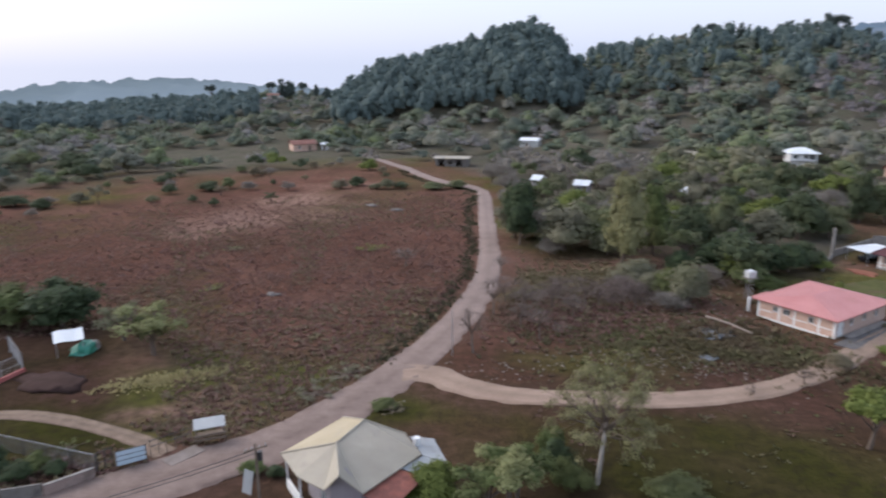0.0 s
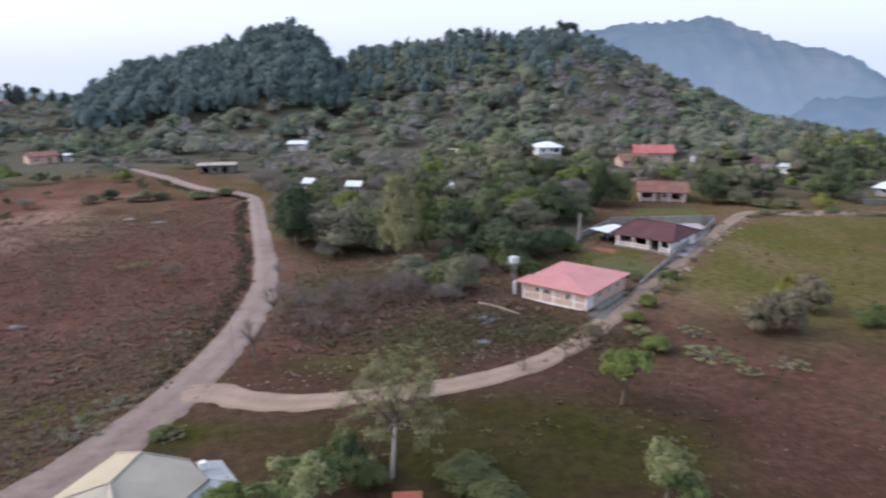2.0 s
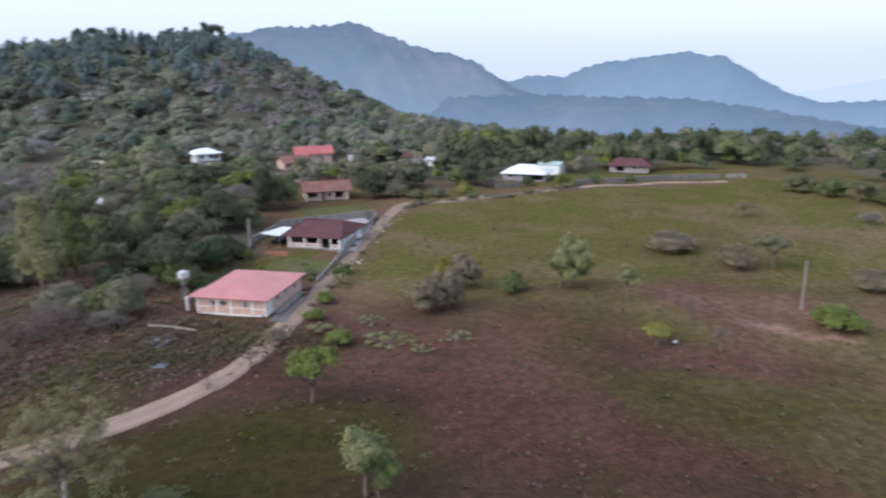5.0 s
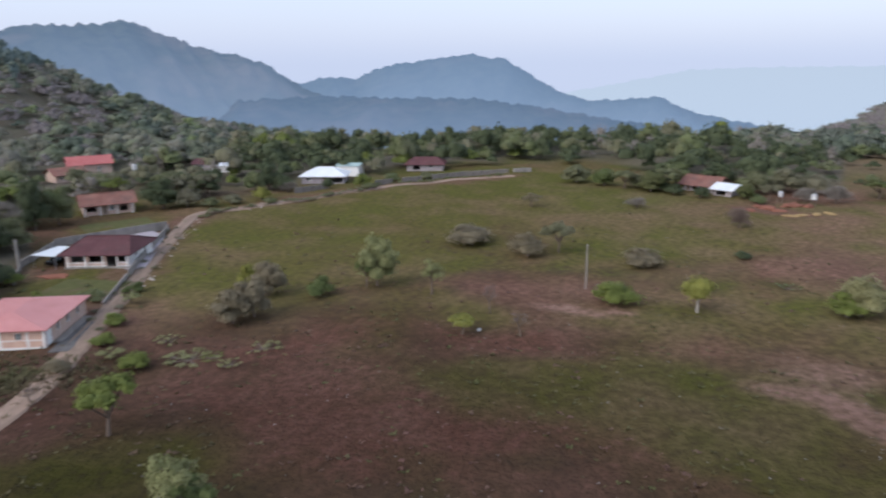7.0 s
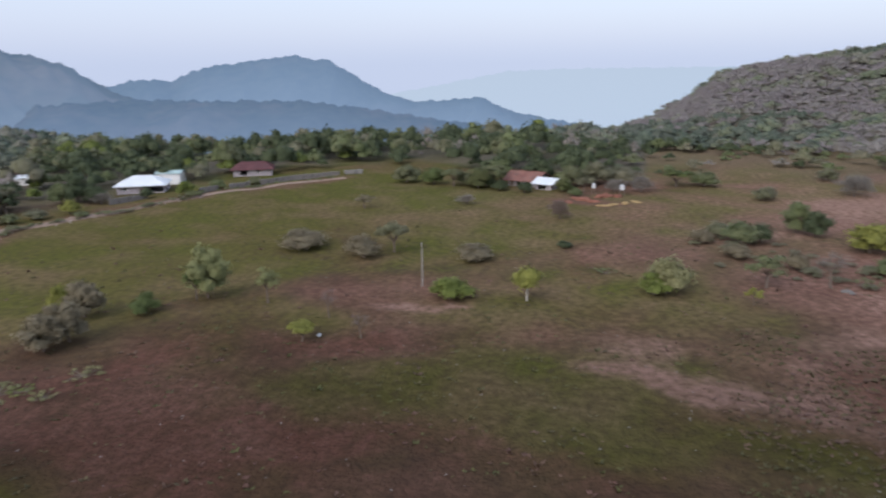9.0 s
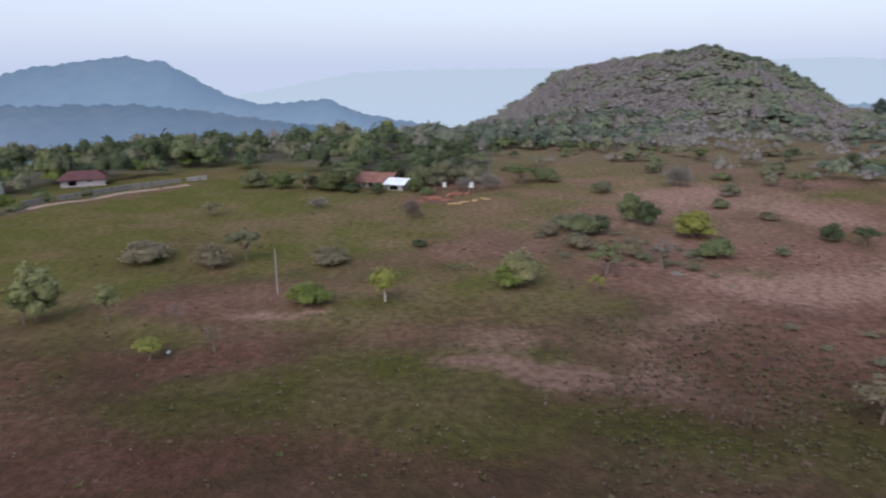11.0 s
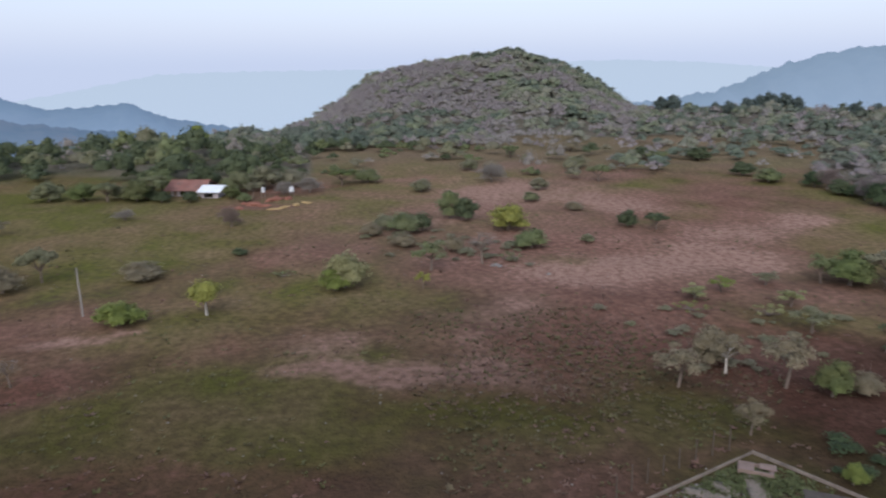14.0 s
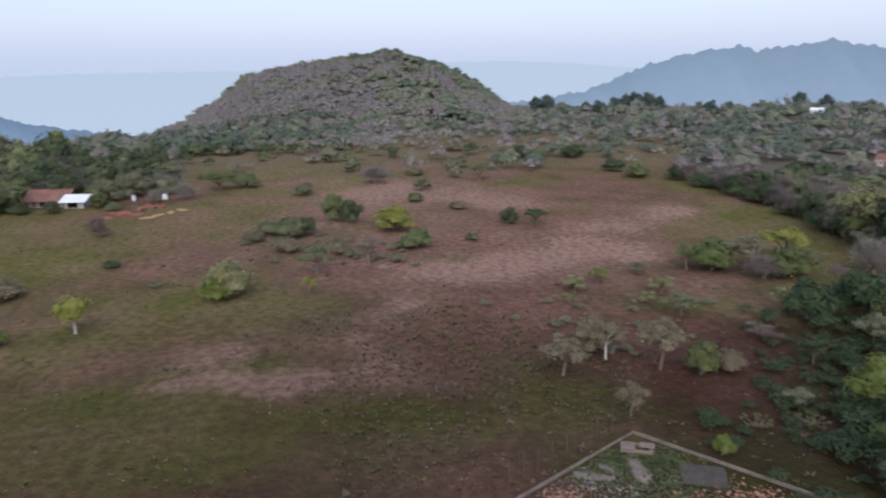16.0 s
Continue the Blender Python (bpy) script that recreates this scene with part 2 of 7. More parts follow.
PALE = [(110, 112, 7, 6), (114, 118, 8, 7), (118.5, 125, 9, 7), (122, 132, 7, 5), (121, 150, 8, 7), (124.5, 160, 9, 10), (126, 171, 6, 7), (88, 80, 4.5, 3), (92, 75.5, 5, 2.4), (96.5, 72.5, 5, 2.2), (101, 76, 4, 2.2), (102, 85, 4, 3.5), (106.5, 97, 5, 4), (-18.5, 160, 9, 8), (-14, 180, 7, 8), (-9.5, 204, 9, 3), (-19, 160, 12, 11), (-14, 185, 11, 12), (-12, 165, 6, 8), (85.5, 80, 3.5, 3), (88.5, 78, 3.5, 2), (92, 76, 3.5, 1.8), (95, 74, 3, 1.6), (98.5, 72, 3, 1.4), (97, 92, 3, 2), (100, 95, 3.5, 2.5), (103, 98, 4, 3), (105, 91, 6, 4), (71, 97, 4, 1.2), (74, 95, 4, 1.2), (97, 150, 9, 5), (105, 190, 14, 12), (112, 175, 10, 8), (-22, 72, 5, 2), (-28, 84, 5, 5), (-22, 150, 7, 6)]
GREEN = [(115, 71, 9, 6), (100, 61, 10, 5), (108, 64, 8, 5), (8, 109, 7, 4), (22, 117, 6, 5), (127.5, 198, 4, 7), (130.4, 180, 5, 7), (133.6, 163, 5, 7), (136.8, 146, 5, 7), (140, 131, 4, 7), (135.4, 300, 12, 16), (134.9, 263, 9, 9), (124.6, 57.4, 3.2, 1.6), (122.6, 55.2, 4, 1.6), (127, 57, 2.4, 1.6), (62, 178, 48, 40), (66, 200, 26, 18), (62, 72, 7, 5), (85, 64, 5, 4), (95, 62, 8, 4), (48, 112, 12, 8), (58, 96, 8, 8), (18, 57, 8, 6), (24, 55, 8, 5), (44, 140, 22, 26), (74, 135, 16, 16), (20, 58, 9, 6), (30, 58, 5, 4), (80, 70, 12, 8), (56, 122, 16, 10), (-4, 64, 7, 3), (10, 78, 9, 4), (17, 84, 8, 5), (17, 62, 14, 5), (26, 60, 10, 6), (3, 105, 6, 6), (40, 130, 16, 20), (48, 150, 22, 22), (62, 175, 40, 30), (80, 150, 16, 20), (70, 68, 18, 7), (88, 74, 14, 7), (92, 100, 14, 10), (78, 96, 12, 8), (45, 100, 10, 10), (117, 66, 9, 5), (130, 150, 10, 16), (135, 165, 12, 20), (-26, 74, 5, 3), (-29, 68, 6, 3), (33.5, 168, 10, 6), (33.5, 168, 9, 5), (31, 120, 7, 5), (30.5, 119, 6, 5), (29, 124, 5, 4), (129, 95, 8, 6)]
SOIL = [(-34, 83, 7, 4), (-33, 95, 6, 6), (-30, 80, 5, 6), (83.5, 178, 5, 5), (85, 181, 3, 3), (82.6, 175, 3, 2), (86.4, 177, 4, 3), (84.6, 174, 3, 2), (33.5, 158, 3, 2), (28.5, 132, 3, 3), (37.8, 166, 3, 3), (24, 300, 14, 10), (32.2, 450, 12, 18), (10, 118, 6, 3), (-23, 61, 6, 2)]


def zones(x, y):
    """How dry red, green, pale and bare the ground is."""
    r = np.hypot(x, y)
    n1, n2, n3 = fbm(x, y, 40, 1), fbm(x, y, 17, 2), fbm(x, y, 7, 3, 3)
    x, y = x + 5 * fbm(x, y, 14, 5), y + 5 * fbm(x, y, 14, 8)
    west = road_side(x, y) & (r < 252 + 10 * n2)
    red = np.where(west, .60, .28) + .3 * n1 + .34 * n2 + .22 * n3
    for p in RED:
        red = red + np.where(west, .34, .44) * blob(x, y, *p) * (1 + .5 * n2 + .35 * n3)
    red = red - .5 * west * np.clip((104 - r) / 24, 0, 1)
    green = np.where(west, .12 + .25 * smooth((r - 150) / 70) + .42 * np.clip((104 - r) / 24, 0, 1), .48) - .34 * n2 - .3 * n1 + .16 * n3
    vivid = 0 * x
    for p in GREEN:
        vivid = vivid + blob(x, y, *p) * (1 + .4 * n3)
    green = green + .75 * vivid
    red = red * (1 - .75 * np.clip(vivid, 0, 1))
    pale = .05 + .16 * n3 + .10 * n2
    for p in PALE:
        pale = pale + .75 * blob(x, y, *p) * (1 + .6 * n3)
    pale = pale + .22 * blob(x, y, 107, 120, 48, 55) + .34 * blob(x, y, 101, 200, 42, 48) * (1 + .4 * n2)
    soil = 0 * x
    for p in SOIL:
        soil = soil + blob(x, y, *p) * (1 + .4 * n3)
    yard = np.clip(blob(x, y, -34, 82, 13, 16, 2.0), 0, 1)
    red = np.where(west, red * (1 - .75 * yard), red)
    green = green + .25 * smooth((r - 110) / 60) * ~west + .2 * yard
    pale = pale + .10 * smooth((r - 95) / 60) * smooth((np.degrees(np.arctan2(x, y)) - 62) / 16)
    far = smooth((r - 215) / 60)
    red, green, pale = red * (1 - .8 * far) + .05 * far, green * (1 - .3 * far) + .52 * far, pale * (1 - .7 * far) + np.where(np.degrees(np.arctan2(x, y)) > 84, .34, .06) * far
    gap = np.minimum(line_gap(x, y, ROAD_LINE[::2]), line_gap(x, y, LANE_LINE[::2]))
    soil = soil + .7 * np.exp(-(gap / 4.2) ** 4) * (r < 260)
    return np.clip(np.stack([red, green, pale, soil], -1), 0, 1)


def ground_material():
    m, nt, b, out = fresh("dry_pasture")
    zone = nt.nodes.new("ShaderNodeAttribute")
    zone.attribute_name = "zone"
    sep = nt.nodes.new("ShaderNodeSeparateColor")
    nt.links.new(zone.outputs["Color"], sep.inputs[0])
    big, mid, fine = noise_fac(nt, .12, 5), noise_fac(nt, .8, 5, .3, .7), noise_fac(nt, 4.5, 4, .3, .7)
    tuft = noise_fac(nt, 1.9, 3, .42, .62)

    def ragged(socket):
        return math_node(nt, "MULTIPLY", socket, math_node(nt, "ADD", math_node(nt, "MULTIPLY", mid, .9), .5))

    col = mix(nt, big, (.060, .040, .031), (.084, .058, .045))
    col = mix(nt, ragged(sep.outputs[1]), col, mix(nt, mid, (.062, .068, .015), (.106, .105, .028)))
    col = mix(nt, ragged(sep.outputs[0]), col, mix(nt, mid, (.112, .049, .034), (.160, .077, .055)))
    col = mix(nt, ragged(sep.outputs[2]), col, mix(nt, mid, (.215, .128, .098), (.292, .184, .140)))
    col = mix(nt, ragged(zone.outputs["Alpha"]), col, mix(nt, mid, (.115, .060, .044), (.165, .095, .072)))
    col = mix(nt, math_node(nt, "MULTIPLY", tuft, math_node(nt, "ADD", math_node(nt, "MULTIPLY", sep.outputs[0], .22), .08)), col, (.036, .030, .021))
    col = mix(nt, math_node(nt, "MULTIPLY", fine, .08), col, (.15, .11, .09))
    slope = nt.nodes.new("ShaderNodeAttribute")
    slope.attribute_name = "litter"
    col = mix(nt, math_node(nt, "MULTIPLY", slope.outputs["Fac"], .85), col, mix(nt, mid, mix(nt, big, (.070, .070, .052), (.095, .085, .068)), mix(nt, big, (.105, .104, .076), (.140, .118, .098))))
    # Painted vignette: this mask dims the base colour around the hover point.
    dim_mask = nt.nodes.new("ShaderNodeAttribute")
    dim_mask.attribute_name = "dim_mask"
    col = mix(nt, dim_mask.outputs["Fac"], col, mix(nt, .62, col, (.004, .003, .002)))
    nt.links.new(col, b.inputs["Base Color"])
    b.inputs["Roughness"].default_value = 0.95
    b.inputs["Specular IOR Level"].default_value = 0.0
    bumped(nt, b, math_node(nt, "ADD", tuft, math_node(nt, "MULTIPLY", fine, .5)), 0.45, 0.2)
    return m


def make_ground():
    rr, aa = np.meshgrid(RINGS[1:], np.radians(AZIMUTHS), indexing="ij")
    x, y = rr * np.sin(aa), rr * np.cos(aa)
    x, y = np.append(x.ravel(), 0), np.append(y.ravel(), 0)
    n, k = len(RINGS) - 1, len(AZIMUTHS)
    i, j = np.meshgrid(np.arange(n - 1), np.arange(k), indexing="ij")
    a, b2 = i * k + j, i * k + (j + 1) % k
    faces = np.stack([a, b2, b2 + k, a + k], -1).reshape(-1, 4)[:, ::-1]
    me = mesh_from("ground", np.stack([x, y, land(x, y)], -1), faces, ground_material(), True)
    bm = bmesh.new()
    bm.from_mesh(me)
    bm.verts.ensure_lookup_table()
    for j in range(k):
        bm.faces.new((bm.verts[n * k], bm.verts[(j + 1) % k], bm.verts[j]))
    bm.to_mesh(me)
    bm.free()
    col = me.color_attributes.new("zone", "FLOAT_COLOR", "POINT")
    col.data.foreach_set("color", zones(x, y).astype(np.float32).ravel())
    bed = me.attributes.new("litter", "FLOAT", "POINT")
    bearing = np.degrees(np.arctan2(x, y))
    inside = np.hypot(x, y) - np.interp(bearing, EDGE_AZ, EDGE_R)
    bed.data.foreach_set("value", (np.clip(inside / 30 + .35 * ripple(x, y, .1, 6), 0, 1) * np.where((bearing > 88) & (bearing < 127) & (np.hypot(x, y) < 335), .25, 1)).astype(np.float32))
    # Dims ground near the hover point, in the west field, yard and single patches.
    dim_attr = me.attributes.new("dim_mask", "FLOAT", "POINT")
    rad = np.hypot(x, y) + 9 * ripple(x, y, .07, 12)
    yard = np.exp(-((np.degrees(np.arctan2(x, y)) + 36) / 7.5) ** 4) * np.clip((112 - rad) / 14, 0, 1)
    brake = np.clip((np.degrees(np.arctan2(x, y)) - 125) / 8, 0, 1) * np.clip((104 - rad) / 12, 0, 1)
    dim_attr.data.foreach_set("value", (.78 * np.clip(1.1 - (rad - 58) / 46, 0, 1) * ~road_side(x, y) + .3 * np.clip((190 - rad) / 60, 0, 1) * road_side(x, y) + .35 * blob(x, y, 26, 84, 13, 10) + .85 * yard + .8 * brake + .3 * blob(x, y, 22, 60, 15, 11) + .25 * blob(x, y, 19, 90, 13, 14) + .4 * blob(x, y, 22, 116, 9, 10)).clip(0, 1).astype(np.float32))
    return tagged(new("ground", me), "dry pasture and wooded hillsides in red-brown and dull green", "ground", kind="structure")


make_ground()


def ribbon(name, line, widths, material, label, category, lift=0.07, lanes=9, dirty=(0, 0)):
    """A road laid on the ground: worn ruts, crowned middle, ragged verges."""
    line = np.asarray(line)
    d = np.gradient(line, axis=0)
    d /= np.linalg.norm(d, axis=1)[:, None]
    side = np.stack([d[:, 1], -d[:, 0]], -1)
    w = np.interp(np.linspace(0, 1, len(line)), np.linspace(0, 1, len(widths)), widths)
    rng = np.random.default_rng(len(line))
    verts = []
    us = np.linspace(-1, 1, lanes)
    rut = np.array([-.25, .03, -.05, .02, .05, .02, -.05, .03, -.25])
    for s, u in enumerate(us):
        off = w / 2 * u * (1 + (.06 * np.sin(np.arange(len(line)) * .9 + 2 * u) + .07 * np.sin(np.arange(len(line)) * .37 + u) + rng.normal(0, .11, len(line)) if abs(u) == 1 else 0))
        p = line + side * off[:, None]
        verts.append(np.column_stack([p, land(p[:, 0], p[:, 1]) + lift + rut[s]]))
    n = len(line)
    v = np.concatenate(verts)
    s, i = np.meshgrid(np.arange(lanes - 1), np.arange(n - 1), indexing="ij")
    a = s * n + i
    f = np.stack([a, a + n, a + n + 1, a + 1], -1).reshape(-1, 4)[:, ::-1]
    me = mesh_from(name, v, f, material, True)
    wear = me.attributes.new("wear", "FLOAT", "POINT")
    wear.data.foreach_set("value", (np.repeat(np.array([1, .55, .1, .3, .65, .3, .1, .55, 1]), n) + np.tile(np.interp(np.linspace(0, 1, n), np.linspace(0, 1, len(dirty)), dirty), lanes)).astype(np.float32))
    return tagged(new(name, me), label, category, kind="structure")


def track(name, pale, mid, dark):
    """Packed earth, paler in the wheel tracks, dirtier on the crown and the verges."""
    m, nt, b, out = fresh(name)
    wear = nt.nodes.new("ShaderNodeAttribute")
    wear.attribute_name = "wear"
    col = mix(nt, noise_fac(nt, .25, 5), pale, mid)
    rough_edge = math_node(nt, "MULTIPLY", wear.outputs["Fac"], math_node(nt, "ADD", math_node(nt, "MULTIPLY", noise_fac(nt, .9, 6, .25, .75), .5), .28))
    col = mix(nt, rough_edge, col, dark)
    fine = noise_fac(nt, 3.5, 4, .3, .7)
    col = mix(nt, math_node(nt, "MULTIPLY", fine, .3), col, dark)
    nt.links.new(col, b.inputs["Base Color"])
    b.inputs["Roughness"].default_value = .95
    bumped(nt, b, fine, .5, .05)
    return m


dirt = track("packed_dirt", (.300, .222, .186), (.235, .170, .141), (.125, .085, .066))
gravel = track("pale_gravel", (.350, .245, .180), (.265, .182, .132), (.130, .090, .060))
ribbon("road", ROAD_LINE, [9, 7.5, 6.4, 5.4, 4.8, 4.4, 4.2, 4.2, 4.3, 4.4, 4.2, 3.4, 3.2], dirt, "unpaved pale dirt road with worn wheel ruts", "road", dirty=(.8, .7, .35, .1, 0, 0, 0, 0, 0, .2))
ribbon("lane", LANE_LINE, [5.0, 4.0, 3.8, 3.7, 3.6, 3.4, 3.2, 3.5, 4.2, 4.2, 3.6, 3.4, 3.4, 3.2], gravel, "narrow gravel lane with crumbling edges", "road", 0.10, dirty=(0, .1, .5, .8, .8, .6, .4, .2, .1, 0))
ribbon("footpath", PATH_LINE, [2.4, 2.4, 2.2, 2.6], gravel, "pale trodden path beside the fenced lot", "path", 0.05, dirty=(1.1, 1.1))

# ---- foliage ----
BARK = surface("bark", (.13, .10, .08), (.19, .15, .12), 3, 20, .9, .6)
PALE_BARK = surface("pale_bark", (.33, .30, .26), (.43, .39, .35), 3, 20, .85, .4)
LEAF = {
    "deep": leafy("deep_green_leaves", (0.036, 0.055, 0.026), (0.078, 0.108, 0.045)),
    "leaf": leafy("mid_green_leaves", (0.085, 0.112, 0.036), (0.150, 0.180, 0.062), (.130, .135, .055)),
    "bramble": leafy("brown_twigs", (0.160, 0.120, 0.106), (0.255, 0.198, 0.176), (.205, .17, .152)),
    "mauve": leafy("mauve_brown_twigs", (0.142, 0.114, 0.111), (0.188, 0.155, 0.150), (0.155, 0.132, 0.122)),
    "dark": leafy("dark_leaves", (.064, .082, .040), (.100, .120, .058)),
    "green": leafy("green_leaves", (.118, .142, .060), (.176, .200, .086), (.170, .172, .092)),
    "bright": leafy("lime_leaves", (0.133, 0.161, 0.037), (0.189, 0.222, 0.058)),
    "yellow": leafy("yellow_green_leaves", (0.206, 0.209, 0.047), (0.285, 0.282, 0.072)),
    "olive": leafy("olive_leaves", (.150, .152, .086), (.205, .204, .116), (.198, .184, .122)),
    "dry": leafy("dry_brown_twigs", (.215, .190, .160), (.280, .250, .212), (.235, .212, .182)),
    "russet": leafy("russet_twigs", (0.182, 0.135, 0.108), (0.235, 0.178, 0.141), (0.184, 0.139, 0.118)),
    "straw": leafy("straw_leaves", (0.190, 0.185, 0.085), (0.290, 0.275, 0.135)),
    "beige": leafy("beige_dry_leaves", (.168, .140, .086), (.245, .208, .134)),
    "grey": leafy("grey_twigs", (0.191, 0.170, 0.151), (0.247, 0.223, 0.199)),
    "pale": leafy("pale_green_leaves", (.195, .205, .085), (.275, .280, .125)),
    "pine": leafy("pine_needles", (0.077, 0.100, 0.087), (0.106, 0.132, 0.115), (0.088, 0.114, 0.098)),
}
SHAPES = {
    # lobes: x, y, z, radius (unit crown 1 wide, 1 high), leaves, leaf size, trunk top
    "round": ([(.2, -.16, .3, .25), (-.22, -.1, .28, .25), (.02, .24, .3, .24), (0, 0, .62, .36), (.22, .1, .52, .28), (-.2, .14, .5, .28), (.05, -.23, .5, .28), (-.1, -.05, .8, .2), (.15, .12, .75, .2)], 3000, .031, .5),
    "umbrella": ([(0, 0, .82, .2), (.26, .05, .76, .2), (-.25, .12, .75, .2), (.05, -.28, .74, .19), (-.05, .28, .73, .19), (.22, -.2, .82, .14), (-.22, -.16, .84, .14)], 2600, .030, .62),
    "lollipop": ([(0, 0, .80, .30), (.2, .08, .68, .25), (-.18, .12, .68, .25), (.04, -.2, .66, .25), (-.05, .05, .58, .25)], 2600, .032, .62),
    "open": ([(.1, 0, .72, .22), (-.22, .12, .62, .2), (.25, .18, .6, .18), (-.08, -.25, .58, .19), (.3, -.18, .72, .15), (-.3, -.1, .8, .14), (.05, .15, .88, .13)], 1500, .026, .72),
    "bush": ([(0, 0, .5, .42), (.25, .1, .35, .3), (-.26, .05, .35, .3), (.04, -.26, .34, .3), (-.05, .27, .36, .28), (.15, -.1, .7, .22)], 2700, .031, .3),
    "low": ([(.02, 0, .3, .13), (.3, .1, .25, .12), (-.33, -.05, .25, .1), (.05, -.3, .22, .12), (-.1, .3, .24, .09), (.42, -.12, .3, .08), (-.2, -.22, .3, .1), (.18, .34, .2, .09), (-.45, .12, .2, .08), (.24, -.2, .3, .09)], 1100, .015, .1),
    "tall": ([(0, 0, .45, .3), (.12, .05, .65, .28), (-.14, .05, .6, .28), (0, -.1, .82, .2), (.16, -.12, .32, .26), (-.18, .1, .28, .26), (.03, .16, .2, .2), (.05, .1, .9, .12)], 3800, .024, .7),
    "bare": ([(0, 0, .82, .2), (.22, .1, .62, .2), (-.22, .05, .66, .2), (0, -.22, .62, .2), (.12, .22, .72, .18), (-.14, -.16, .84, .16), (.26, -.1, .8, .15)], 420, .020, .8),
}


TWIGGY = {"dry", "grey", "russet", "bramble", "mauve"}


def leaf_cloud(rng, lobes, count, leaf, corners=3, twig=False):
    """Verts and faces of many small leaf sprays, or bare twigs, on a crown's lobes, with gaps."""
    L = np.array(lobes)
    w = L[:, 3] ** 2
    which = rng.choice(len(L), count, p=w / w.sum())
    d = rng.normal(size=(count, 3))
    d[:, 2] = np.where(d[:, 2] < -.35, -d[:, 2], d[:, 2])
    d /= np.linalg.norm(d, axis=1)[:, None]
    lump = 1 + .16 * np.sin(d[:, 0] * 6 + which) + .14 * np.sin(d[:, 1] * 7 + 2 * which) + .12 * np.sin(d[:, 2] * 8 + which)
    rad = L[which, 3] * (rng.random(count) ** (.28 if not twig else .5)) * lump
    c = L[which, :3] + d * rad[:, None] * (1, 1, .85)
    nrm = d + rng.normal(0, .36, (count, 3)) + (0, 0, .38)
    nrm /= np.linalg.norm(nrm, axis=1)[:, None]
    t = np.cross(nrm, rng.normal(size=(count, 3)))
    t /= np.linalg.norm(t, axis=1)[:, None]
    b = np.cross(nrm, t)
    s = leaf * rng.uniform(.55, 1.5, (count, 1))
    if twig:
        way = nrm + rng.normal(0, .35, (count, 3)) + (0, 0, .25)
        way /= np.linalg.norm(way, axis=1)[:, None]
        v = np.stack([c - t * s * .26, c + t * s * .26, c + way * s * (2.6 if count > 300 else 1.5)], 1)
        corners = 3
    elif corners == 4:
        v = np.stack([c - t * s, c - b * s * .62, c + t * s, c + b * s * .62 + nrm * s * .3], 1)
    else:
        v = np.stack([c - t * s - b * s * .6, c + t * s - b * s * .6, c + b * s * 1.1], 1)
    return v.reshape(-1, 3), np.arange(count * corners).reshape(count, corners)


def ball(level):
    """Unit icosphere as arrays, without its underside."""
    bm = bmesh.new()
    bmesh.ops.create_icosphere(bm, subdivisions=level, radius=1)
    v = np.array([q.co[:] for q in bm.verts])
    f = np.array([[q.index for q in p.verts] for p in bm.faces if p.calc_center_median().z > -.62])
    bm.free()
    return v, f


BALLS = {1: ball(1), 2: ball(2)}


def crown_core(rng, lobes, level, share):
    """The dense inner foliage: lumpy boughs inside the leaf sprays."""
    vs, fs, n = [], [], 0
    bv, bf = BALLS[level]
    for x, y, z, q in lobes:
        lump = 1 + rng.normal(0, .13, (len(bv), 1))
        vs.append(np.array((x, y, z)) + bv * lump * q * share * (1, 1, .85))
        fs.append(bf + n)
        n += len(bv)
    return np.concatenate(vs), np.concatenate(fs)


def crown_mesh(rng, lobes, count, leaf, twig, level, share):
    """Core and leaf sprays of one crown, as verts and triangles."""
    v, f = leaf_cloud(rng, lobes, count, leaf, 3, twig)
    if level:
        cv, cf = crown_core(rng, lobes, level, share)
        v, f = np.concatenate([cv, v]), np.concatenate([cf, f + len(cv)])
    return v, f


TREES = {}


